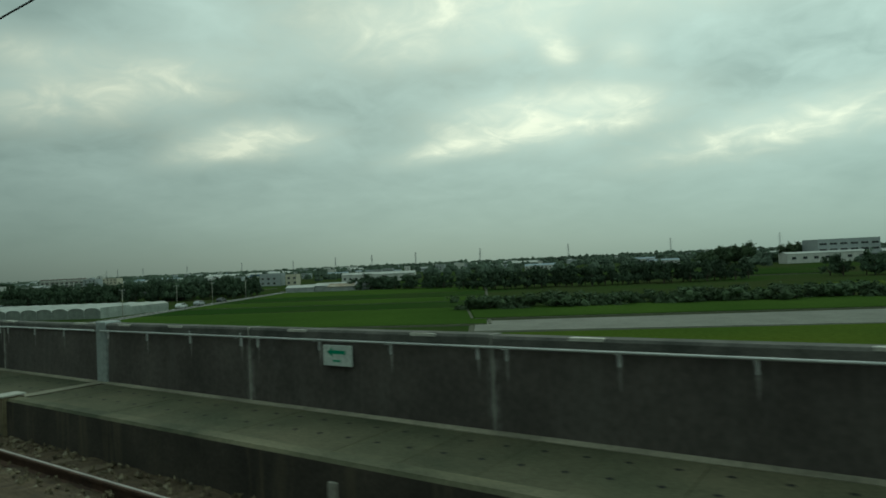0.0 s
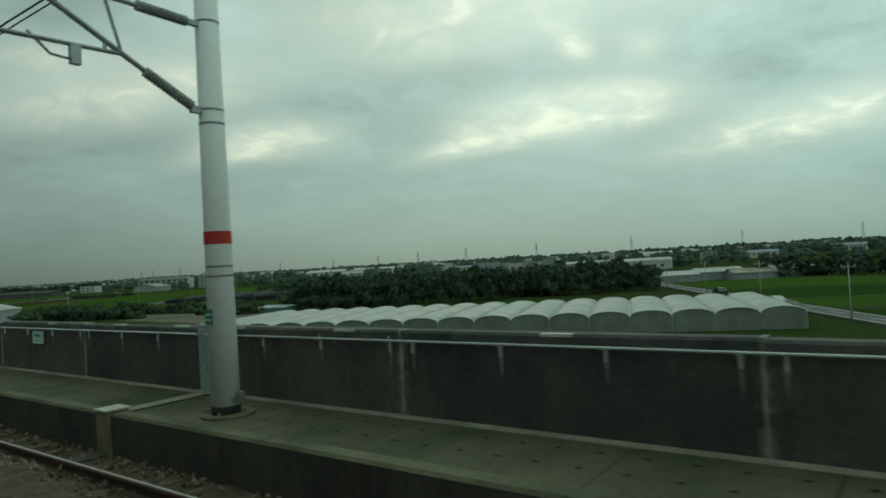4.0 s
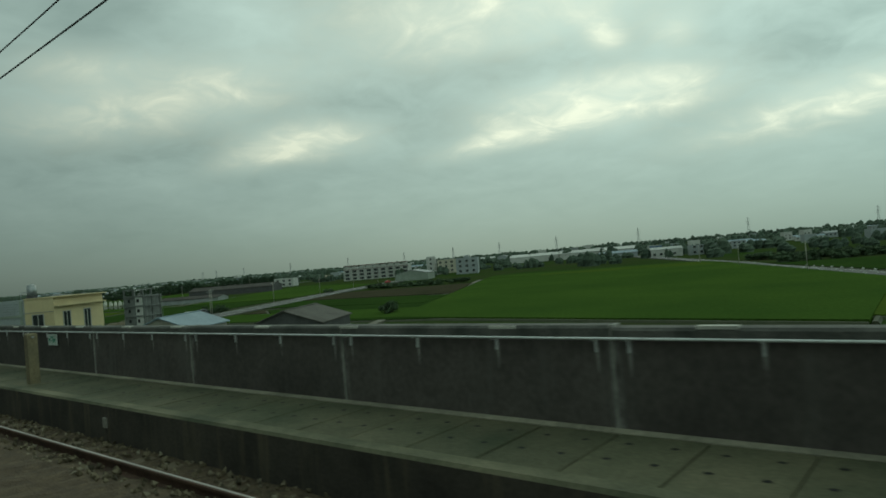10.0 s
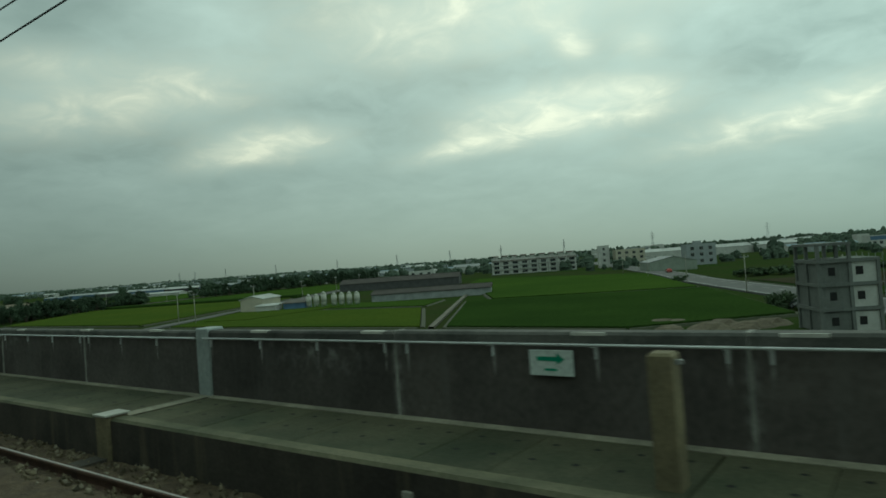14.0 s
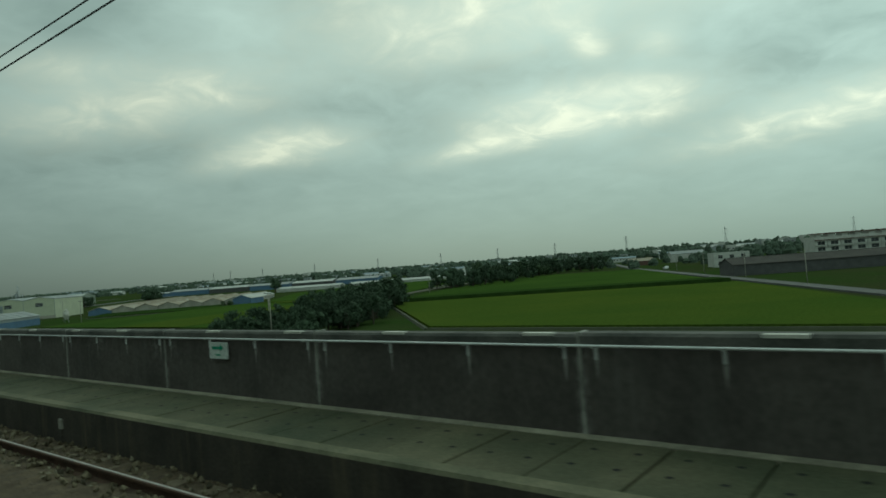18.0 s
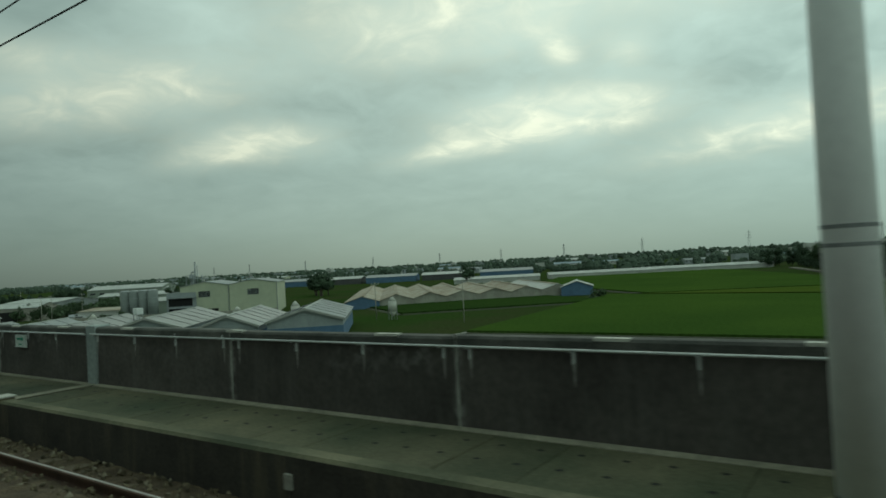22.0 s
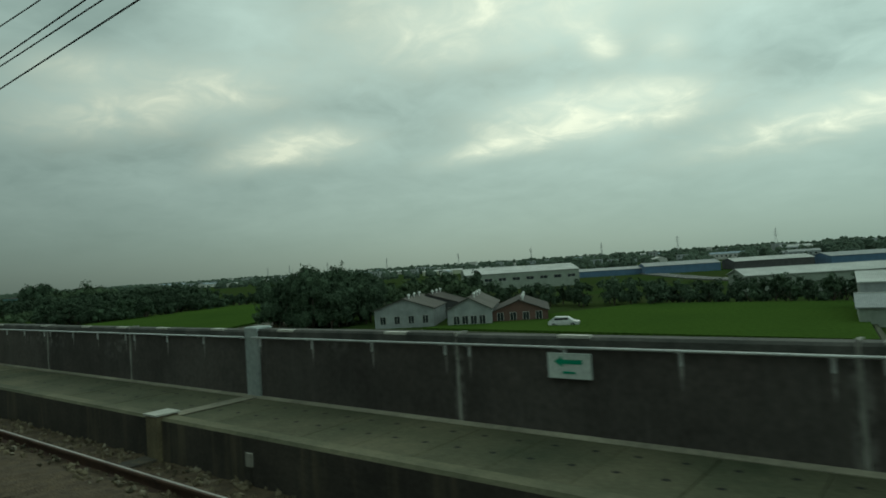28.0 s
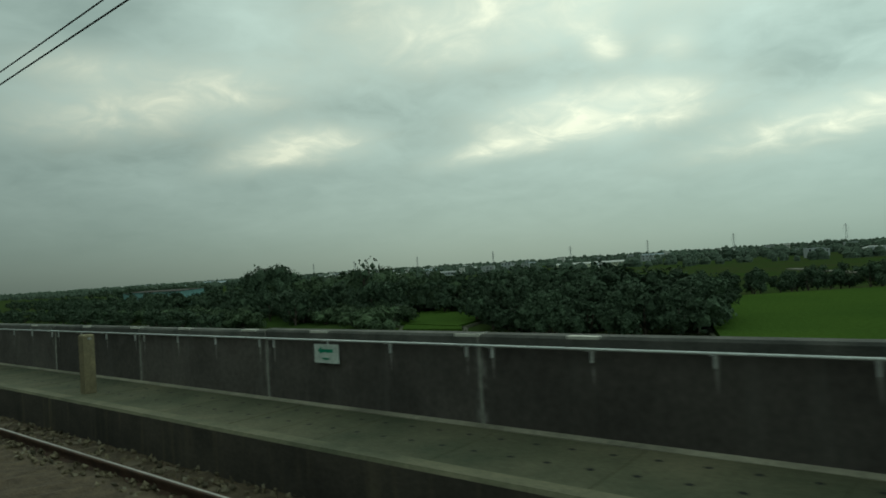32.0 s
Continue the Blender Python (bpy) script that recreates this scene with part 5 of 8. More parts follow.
def road(label, pts, width, mat=None, lines=True, name="road"):
    r = thing(name, label, "road", kind="structure")
    ROADS.append(name)
    up = 0.30 + 0.008 * len(ROADS)
    P = [Vector((x, y, 0)) for x, y in pts]
    sides = []
    for i, p in enumerate(P):
        d = (P[min(i + 1, len(P) - 1)] - P[max(i - 1, 0)]).normalized()
        sides.append(Vector((-d.y, d.x, 0)))

    def strip(off, w, z0, z1):
        me = Mesh()
        for p, s in zip(P, sides):
            for o in (off - w / 2, off + w / 2):
                for z in (z0, z1):
                    me.v.append((*(p + s * o).xy, z))
        for i in range(len(P) - 1):
            b = i * 4
            for q in ((b + 1, b + 3, b + 7, b + 5), (b, b + 1, b + 5, b + 4), (b + 2, b + 6, b + 7, b + 3)):
                me.f.append(q)
                me.m.append(0)
        return me
    part("carriageway", strip(0, width, GROUND + 0.004, GROUND + up), mat or M_ASPHALT, r)
    if lines:
        for o in (-width * 0.42, width * 0.42):
            part("edge_line", strip(o, 0.18, GROUND + up, GROUND + up + 0.008), M_LINE, r, "white edge line")
        total = (P[-1] - P[0]).length
        k = 0.0
        while k < min(total, 220):
            a, b = P[0].lerp(P[-1], k / total), P[0].lerp(P[-1], min((k + 4) / total, 1))
            d = (b - a).normalized() * 1.0
            s = Vector((-d.y, d.x, 0)) * 0.07
            me = Mesh()
            for q in (a - s, a + s, b + s, b - s):
                me.v.append((q.x, q.y, GROUND + up + 0.008))
            me.f, me.m = [(0, 1, 2, 3)], [0]
            part("centre_dash", me, M_LINE, r, "worn centre dash")
            k += 10
    return r


# plots beside the first stretch: strips between the lane and the ditch
for k, (b0, b1, what) in enumerate(((-0.25, 0.05, "rice"), (0.06, 0.22, "veg"), (0.24, 0.40, "rice"), (0.42, 0.62, "veg"), (0.64, 0.98, "rice"))):
    p = [(-148 - 66 * b, 82 + 107 * b) for b in (b0, b1)]
    field(what, p[0], p[1], (p[1][0] + 78, p[1][1] + 32), (p[0][0] + 78, p[0][1] + 32), high=0.3)
field("grey", (-58, 91), (-50, 78), (25, 108), (20, 128), high=0.15)
field("yellow", (-46, 74), (-30, 60), (40, 85), (30, 108), high=0.4)
field("rice", (-74, 114), (-60, 94), (22, 130), (10, 152), high=0.4)
field("yellow", (-20, 190), (10, 160), (90, 200), (60, 240), high=0.4)
field("rice", (-235, 205), (-140, 228), (-170, 290), (-270, 265))
field("dark", (-130, 240), (-20, 270), (-50, 340), (-160, 320))
# second stretch
field("bare", (-312, 82), (-256, 76), (-268, 104), (-300, 95), high=0.12)
field("rice", (-375.5, 117), (-320, 112), (-306, 128), (-384.5, 133))
field("dark", (-400, 160), (-306, 176), (-330, 225), (-434, 215))
field("rice", (-305, 178), (-260, 190), (-280, 240), (-325, 226))
field("yellow", (-372, 80), (-371.5, 94), (-389, 124), (-434, 198), (-471, 262), (-522, 232), (-480, 132), (-420, 82))
field("dark", (-424, 86), (-474, 128), (-530, 104), (-490, 78))
field("veg", (-490, 92), (-504, 138), (-540, 192), (-573, 168), (-546, 120), high=0.3)
field("rice", (-519, 76), (-462, 84), (-462, 104), (-528, 92), high=0.4)
field("plough", (-530, 96), (-490, 112), (-486, 122), (-536, 106), high=0.15)
field("dark", (-540, 110), (-482, 112), (-494, 136), (-549, 128), high=0.4)
field("plough", (-553, 134), (-496, 140), (-527, 190), (-571, 166), high=0.42)
field("rice", (-464, 84), (-392, 76), (-395, 135), (-450, 235), (-539, 214), high=0.4)
field("rice", (-542, 218), (-452, 240), (-470, 268), (-556, 246), high=0.3)
field("dark", (-596, 78), (-568, 77), (-552, 92), (-577, 146), (-626, 127), high=0.4)
field("rice", (-622, 132), (-580, 150), (-622, 236), (-712, 262), (-690, 222), high=0.4)
field("yellow", (-670, 78), (-602, 79), (-628, 112), (-690, 110), high=0.25)
field("rice", (-692, 114), (-632, 118), (-640, 136), (-701, 128), high=0.25)
# third stretch
field("yellow", (-758, 78), (-686, 80), (-735, 166), (-812, 128), high=0.45)
field("dark", (-816, 134), (-738, 172), (-744, 180), (-822, 143), high=1.0, bank=False)
field("rice", (-824, 148), (-746, 184), (-812, 300), (-858, 285), (-842, 190), high=0.35)
field("yellow", (-684, 108), (-662, 122), (-659, 90), (-670, 86), high=0.35)
field("rice", (-900, 76), (-796.5, 76), (-813.5, 101.5), (-829, 123.5), (-837, 137), (-908, 150), high=0.4)
field("yellow", (-908, 152), (-839.5, 140.5), (-851, 172), (-903, 150), high=0.4)
field("rice", (-900, 154), (-850, 176), (-920, 320), (-985, 285), (-960, 215), high=0.4)
field("yellow", (-854, 76), (-826, 76), (-828, 118), (-850, 160), (-862, 160), high=0.45)
field("dark", (-1004, 76), (-970, 76), (-974, 104), (-1006, 88), high=0.4)
field("dark", (-960, 122), (-925, 152), (-902, 134), (-934, 104), high=0.3)
# last stretch
field("rice", (-1334, 102), (-1322, 104), (-1302, 77), (-1313, 76), high=0.3)
field("rice", (-1151, 76), (-1092, 72), (-1099, 117), (-1133, 117), high=0.4)
field("rice", (-1262, 68), (-1196, 70), (-1243, 164), (-1286, 130), high=0.4)
field("rice", (-1330, 84), (-1305, 80), (-1310, 96), (-1335, 110), high=0.4)

road("narrow grey farm road beside the greenhouse", [(-136, 56), (-150, 80), (-218, 190), (-300, 330)], 4.5)
road("grey country road edged with white blocks", [(-341, 53), (-355.5, 77.4), (-384, 124), (-429, 198), (-444.5, 229), (-526, 364), (-645, 562)], 6.0)
road("wide grey country road with white edge lines", [(-516, 52), (-529, 76), (-558, 128), (-588, 180), (-608, 222), (-664, 326), (-770, 520)], 9.5)
road("grey farm road with utility poles", [(-662, 56), (-676, 80), (-822, 320), (-900, 470)], 3.8, None, False)
road("pale farm track beside the wood", [(-776, 48), (-793.3, 77), (-800.3, 86.5), (-810.8, 101), (-826, 122.5), (-838, 144.5), (-850, 176), (-890, 312)], 2.6, M_PATH, False, "farm_track")
road("grey street between sheds and trees", [(-1008, 50), (-1027, 74), (-1072, 128), (-1156, 224), (-1260, 380)], 7.0)
road("pale concrete lane climbing beside a bank", [(-1180, 46), (-1194.6, 76), (-1204.5, 97), (-1215, 118.5), (-1233, 157), (-1259.5, 210), (-1300, 290)], 3.6, M_PATH, False, "farm_track")
road("pale dirt path along a grove", [(-1186.5, 80), (-1206.8, 118), (-1225.5, 159)], 1.3, M_PATH, False, "farm_track")
road("pale path between paddies", [(-599, 78), (-622, 116), (-700, 245)], 0.9, M_PATH, False, "farm_track")
road("pale path beside a paddy", [(-452, 60), (-467, 85), (-541, 214)], 1.5, M_PATH, False, "farm_track")
road("pale path across the rice", [(-903, 149), (-849, 176)], 1.8, M_PATH, False, "farm_track")

bank = Mesh()
for i, (x, y) in enumerate(((-1191.2, 76), (-1201.2, 97), (-1212.2, 118.5), (-1230.3, 157))):
    for o, z in ((0.0, -0.05), (1.0, 0.55), (2.4, 0.65), (3.6, -0.05)):
        bank.v.append((x + o, y + o * 0.4, GROUND + z * (1 + 0.25 * math.sin(i * 2.1))))
for i in range(3):
    for q in range(3):
        bank.f.append((4 * i + q, 4 * i + q + 1, 4 * i + q + 5, 4 * i + q + 4))
        bank.m.append(0)
bank.f += [(3, 2, 1, 0), (12, 13, 14, 15)]
bank.m += [0, 0]
single("earth_bank", bank, surface("bank_soil", (0.125, 0.10, 0.06), (0.055, 0.06, 0.03), scale=0.7, fine=9, bump=0.6, depth=0.08), "low bare brown earth bank beside a concrete lane", "earth bank")

# ---- trees ----
def leaf_material(name, dark, light):
    m, nt, n, l, p = material(name)
    geo = n.new("ShaderNodeNewGeometry")
    info = n.new("ShaderNodeObjectInfo")
    ramp = n.new("ShaderNodeValToRGB")
    ramp.color_ramp.elements[0].color, ramp.color_ramp.elements[1].color = (*dark, 1), (*light, 1)
    l.new(geo.outputs["Random Per Island"], ramp.inputs[0])
    mr = n.new("ShaderNodeMapRange")
    mr.inputs[3].default_value, mr.inputs[4].default_value = 0.75, 1.25
    l.new(info.outputs["Random"], mr.inputs[0])
    mx = n.new("ShaderNodeMix")
    mx.data_type, mx.blend_type = "RGBA", "MULTIPLY"
    mx.inputs[0].default_value = 1.0
    l.new(ramp.outputs[0], mx.inputs[6])
    l.new(mr.outputs[0], mx.inputs[7])
    fine = n.new("ShaderNodeTexNoise")
    fine.inputs["Scale"].default_value, fine.inputs["Detail"].default_value = 3.2, 3.0
    l.new(geo.outputs["Position"], fine.inputs["Vector"])
    fr = n.new("ShaderNodeMapRange")
    fr.inputs[1].default_value, fr.inputs[2].default_value, fr.inputs[3].default_value, fr.inputs[4].default_value = 0.35, 0.65, 0.62, 1.3
    l.new(fine.outputs[0], fr.inputs[0])
    mf = n.new("ShaderNodeMix")
    mf.data_type, mf.blend_type = "RGBA", "MULTIPLY"
    mf.inputs[0].default_value = 1.0
    l.new(mx.outputs[2], mf.inputs[6])
    l.new(fr.outputs[0], mf.inputs[7])
    bp = n.new("ShaderNodeBump")
    bp.inputs["Strength"].default_value, bp.inputs["Distance"].default_value = 0.7, 0.25
    l.new(fine.outputs[0], bp.inputs["Height"])
    l.new(bp.outputs[0], p.inputs["Normal"])
    l.new(mf.outputs[2], p.inputs["Base Color"])
    p.inputs["Roughness"].default_value, p.inputs["Specular IOR Level"].default_value = 0.8, 0.06
    return m


M_LEAF = leaf_material("broad_leaves", (0.060, 0.088, 0.050), (0.080, 0.116, 0.060))
M_LEAF_DARK = leaf_material("dark_leaves", (0.055, 0.082, 0.052), (0.072, 0.106, 0.064))
# far leaves: distance haze put into a paler, bluer colour
M_LEAF_HAZED = leaf_material("far_leaves", (0.066, 0.092, 0.068), (0.090, 0.120, 0.086))
M_BARK = surface("bark", (0.11, 0.09, 0.07), (0.06, 0.05, 0.04), scale=3, fine=14, bump=0.6)


def crown_mesh(r, lobes, leaves, size, base, top, narrow=1.0, mat=None):
    """A crown of leaf sprays on the skins of several lobes, over dark inner masses."""
    me = Mesh()
    for _ in range(lobes):
        a, d = r.uniform(0, 6.28), math.sqrt(r.random()) * 0.62 * narrow
        z = base + (top - base) * r.uniform(0.22, 0.80)
        u = (z - base) / (top - base)
        rad = (0.34 + 0.22 * r.random()) * (1.15 - 0.75 * abs(u - 0.4)) * narrow
        c = Vector((d * math.cos(a), d * math.sin(a), z))
        # inner mass
        b = len(me.v)
        for (x, y, w) in ((0.7, 0, 0.2), (-0.6, 0.3, 0), (0.1, 0.7, -0.1), (0, -0.7, 0.1), (0, 0, 0.72), (0.1, 0, -0.65)):
            me.v.append(tuple(c + Vector((x, y, w * 0.9)) * rad * r.uniform(0.45, 0.66)))
        for f in ((0, 2, 4), (2, 1, 4), (1, 3, 4), (3, 0, 4), (2, 0, 5), (1, 2, 5), (3, 1, 5), (0, 3, 5)):
            me.f.append(tuple(b + i for i in f))
            me.m.append(0)
        for _ in range(leaves):
            n = Vector((r.gauss(0, 1), r.gauss(0, 1), r.gauss(0.15, 1))).normalized()
            q = c + Vector((n.x, n.y, n.z * 0.85)) * rad * r.uniform(0.74, 1.04)
            t = n.orthogonal().normalized()
            t.rotate(Matrix.Rotation(r.uniform(0, 6.28), 3, n))
            w = (n + Vector((r.gauss(0, 0.3), r.gauss(0, 0.3), r.gauss(0, 0.3)))).normalized().cross(t).normalized()
            s = size * r.uniform(0.6, 1.35)
            b = len(me.v)
            me.v += [tuple(q - t * s), tuple(q + w * s * 0.55), tuple(q + t * s), tuple(q - w * s * 0.55 + n * s * 0.25)]
            me.f.append((b, b + 1, b + 2, b + 3))
            me.m.append(0)
    return me


ICO = [(0, 0, 1), (0.894, 0, 0.447), (0.276, 0.851, 0.447), (-0.724, 0.526, 0.447), (-0.724, -0.526, 0.447), (0.276, -0.851, 0.447),
       (0.724, 0.526, -0.447), (-0.276, 0.851, -0.447), (-0.894, 0, -0.447), (-0.276, -0.851, -0.447), (0.724, -0.526, -0.447), (0, 0, -1)]
ICO_FACES = [(0, 1 + i, 1 + (i + 1) % 5) for i in range(5)] + [(1 + i, 6 + i, 1 + (i + 1) % 5) for i in range(5)] + [(1 + (i + 1) % 5, 6 + i, 6 + (i + 1) % 5) for i in range(5)] + [(6 + i, 11, 6 + (i + 1) % 5) for i in range(5)]


def clump_crown(r, lobes, clumps, size, leaves, leaf, base, top, narrow):
    """A dense crown: uneven clumps of foliage over the skins of several lobes, with loose sprays between and above them."""
    me = Mesh()

    def blob(c, rad, rough):
        b = len(me.v)
        turn = Euler((r.uniform(0, 6), r.uniform(0, 6), r.uniform(0, 6))).to_matrix()
        me.v.extend(tuple(c + turn @ Vector(d) * rad * r.uniform(1 - rough, 1 + rough)) for d in ICO)
        me.f.extend(tuple(b + i for i in f) for f in ICO_FACES)
        me.m.extend([0] * 20)

    def spray(q, k, out):
        n = (out + Vector((r.gauss(0, 0.55), r.gauss(0, 0.55), r.gauss(0.35, 0.55)))).normalized()
        t = n.orthogonal().normalized()
        t.rotate(Matrix.Rotation(r.uniform(0, 6.28), 3, n))
        w, b = n.cross(t), len(me.v)
        me.v += [tuple(q - t * k), tuple(q + w * k * 0.62), tuple(q + t * k), tuple(q - w * k * 0.62 + n * k * 0.4)]
        me.f.append((b, b + 1, b + 2, b + 3))
        me.m.append(0)
    for _ in range(lobes):
        a, d = r.uniform(0, 6.28), math.sqrt(r.random()) * 0.60 * narrow
        z = base + (top - base) * r.uniform(0.16, 0.78)
        u = (z - base) / (top - base)
        rad = (0.30 + 0.20 * r.random()) * (1.12 - 0.75 * abs(u - 0.4)) * narrow
        c = Vector((d * math.cos(a), d * math.sin(a), z))
        blob(c, rad * 0.52, 0.3)
        for _ in range(clumps):
            n = Vector((r.gauss(0, 1), r.gauss(0, 1), r.gauss(0.2, 1))).normalized()
            g, wide = c + Vector((n.x, n.y, n.z * 0.85)) * rad * r.uniform(0.5, 0.87), size * r.uniform(0.8, 1.6)
            for _ in range(10):
                spray(g + Vector((r.gauss(0, 0.5), r.gauss(0, 0.5), r.gauss(0, 0.42))) * wide, wide * r.uniform(0.38, 0.66), n)
        for _ in range(leaves):
            n = Vector((r.gauss(0, 1), r.gauss(0, 1), r.gauss(0.2, 1))).normalized()
            spray(c + Vector((n.x, n.y, n.z * 0.85)) * rad * r.uniform(0.82, 1.0), leaf * r.uniform(0.7, 1.3), n)
    return me


TREES = {}


def make_tree(kind, seed, name, label, lobes, leaves, size, base, top, narrow, mat, clumps=0):
    r = random.Random(seed)
    t = thing(name, label, "tree", at=pose(0, -60 - 3 * len(TREES), GROUND), group=name)
    tr = Mesh().tube([(0, 0, -0.05), (0.01, 0.01, base), (0.03, 0.0, (base + top) / 2)], 0.035, 7, r_end=0.016)
    for k in range(4):
        a = k * 1.6 + r.random()
        tr.tube([(0.01, 0.01, base * 0.8 + k * 0.05), (0.22 * math.cos(a) * narrow, 0.22 * math.sin(a) * narrow, base + 0.22), (0.38 * math.cos(a) * narrow, 0.38 * math.sin(a) * narrow, base + 0.38)], 0.016, 5, r_end=0.006)
    part("trunk", tr, M_BARK, t)
    crown = clump_crown(r, lobes, clumps, size * 3.0, leaves, size, base, top, narrow) if clumps else crown_mesh(r, lobes, leaves, size, base, top, narrow, mat)
    part("crown", crown, mat, t)
    TREES.setdefault(kind, []).append(t)


for s in range(3):
    make_tree("broad", s, "broadleaf_tree", "dark green broadleaf tree on the plain", 11, 18, 0.023, 0.10, 1.0, 0.66, M_LEAF, 8)
    make_tree("dark", 10 + s, "wood_tree", "dark green tree of a dense wood", 8, 14, 0.025, 0.03, 1.0, 0.58, M_LEAF_DARK, 7)
    make_tree("bush", 20 + s, "bush", "low dark green bush", 8, 16, 0.034, -0.12, 0.92, 0.95, M_LEAF, 8)
for s in range(3):   # finer crowns for the groves that stand close to the line
    make_tree("grove", 40 + s, "broadleaf_tree", "dark green broadleaf tree of a grove by the lane", 16, 40, 0.014, 0.05, 1.0, 0.66, M_LEAF_DARK, 26)
    make_tree("copse", 50 + s, "wood_tree", "dark green tree of a dense wood", 11, 24, 0.016, 0.03, 1.0, 0.55, M_LEAF_DARK, 17)
make_tree("thin", 30, "bare_tree", "thin half-bare tree standing over a wood", 6, 14, 0.05, 0.45, 1.0, 0.6, M_LEAF_DARK)
make_tree("column", 31, "column_tree", "tall narrow dark tree", 9, 40, 0.06, 0.10, 1.0, 0.34, M_LEAF_DARK)
tree_rng = random.Random(77)


def tree(kind, x, y, high, wide=1.0):
    src = tree_rng.choice(TREES[kind])
    w = high * wide * tree_rng.uniform(0.9, 1.15)
    return copy_thing(src, pose(x, y, GROUND, 0, 0, tree_rng.uniform(0, 360)) @ Matrix.Diagonal((w, w, high, 1)))


WOOD = []


def tree_row(kind, a, b, count, high, depth=0.0, wide=1.0, stuff=False):
    for i in range(count):
        u = (i + tree_rng.uniform(0.1, 0.9)) / count
        dx, dy = b[0] - a[0], b[1] - a[1]
        n = math.hypot(dx, dy)
        o = tree_rng.uniform(-0.5, 0.5) * depth
        x, y, h = a[0] + dx * u - dy / n * o, a[1] + dy * u + dx / n * o, high * tree_rng.uniform(0.82, 1.12)
        if -1340 < x < -1300 and y < 104 and abs((x + 1308.5) * 0.788 + (y - 77) * 0.615) < 6:   # a rice plot left open in the last wood
            continue
        if stuff:
            w = h * wide * tree_rng.uniform(0.9, 1.15)
            WOOD.extend(meshes_of(tree_rng.choice(TREES[kind]), pose(x, y, GROUND, 0, 0, tree_rng.uniform(0, 360)) @ Matrix.Diagonal((w, w, h, 1))))
        else:
            tree(kind, x, y, h, wide)


# first stretch
tree_row("dark", (-206, 163), (-276, 108), 46, 7.6, 9, 0.8)
tree_row("dark", (-216, 178), (-292, 124), 40, 8.6, 16, 0.85, True)
tree_row("dark", (-284, 112), (-246, 108), 16, 8.0, 6, 0.85)
tree_row("dark", (-192, 208), (-138, 205), 26, 6.4, 9, 1.1)
tree_row("dark", (-126, 190), (-40, 232), 44, 7.4, 10, 0.9, True)
tree_row("dark", (-20, 240), (20, 255), 12, 8.5, 10, 0.9)
tree_row("bush", (-74, 112), (-2, 146), 34, 3.4, 5, 1.3)
tree_row("broad", (-112, 480), (-84, 470), 9, 14.0, 8)
tree_row("broad", (-66, 470), (-50, 475), 4, 13.0, 4)
# second stretch
tree_row("bush", (-349, 77), (-315, 90), 24, 4.2, 7, 1.1)
tree_row("bush", (-318, 97), (-283, 100), 22, 3.7, 6, 1.15)
tree("broad", -338, 82, 4.2)
tree_row("bush", (-430, 214), (-375, 292), 22, 3.6, 5, 1.3)
tree_row("broad", (-372, 300), (-352, 300), 4, 7.0, 4)
tree_row("bush", (-581, 190), (-541, 206), 18, 2.6, 5, 1.3)
tree_row("bush", (-452, 256), (-400, 238), 18, 3.2, 5, 1.3)
tree("bush", -592, 178, 2.2, 1.5)
tree_row("broad", (-472, 88), (-476, 96), 3, 2.8, 3)
tree_row("bush", (-553, 100), (-556, 108), 4, 2.4, 3)
# third stretch
tree_row("bush", (-781, 79), (-779, 82), 3, 2.6, 3)
tree("broad", -872, 258, 10.5)
tree_row("broad", (-868, 262), (-850, 285), 6, 7.5, 5)
tree_row("dark", (-905, 345), (-845, 330), 22, 9.0, 12, 0.8, True)
tree_row("copse", (-824, 134), (-790, 81), 34, 7.2, 6, 0.9)
tree_row("copse", (-783, 57), (-789, 80), 15, 5.6, 4, 0.9)
tree_row("copse", (-776, 64), (-779, 88), 13, 6.0, 5, 0.9)
tree_row("dark", (-829, 137), (-848, 172), 16, 6.6, 5, 0.9)
tree_row("bush", (-838, 144), (-850, 170), 10, 2.6, 3, 1.2)
tree_row("dark", (-817, 134), (-786, 90), 30, 7.2, 7, 0.9, True)
tree_row("dark", (-884, 316), (-852, 200), 34, 8.0, 8, 0.85)
tree_row("dark", (-868, 318), (-838, 200), 24, 8.6, 14, 0.85, True)
tree("column", -1009, 242, 11.5, 1.1)
tree_row("column", (-1046, 190), (-1030, 178), 5, 10.0, 5)
tree("bush", -908, 142, 2.6, 1.2)
tree_row("broad", (-1012, 126), (-1002, 120), 3, 9.0, 3)
tree_row("broad", (-1034, 92), (-1044, 104), 6, 5.0, 5)
tree_row("broad", (-1004, 78), (-996, 80), 4, 3.2, 3)
tree_row("broad", (-1066, 88), (-1060, 84), 3, 4.6, 2)
tree_row("dark", (-1190, 120), (-1130, 122), 26, 5.6, 12, 0.9)
tree_row("dark", (-1050, 130), (-1100, 175), 16, 7.0, 12)
tree_row("broad", (-1040, 82), (-1066, 112), 9, 5.0, 4)
tree_row("broad", (-1026, 92), (-1048, 118), 6, 4.4, 3)
tree_row("broad", (-1080, 112), (-1056, 122), 8, 6.0, 6)
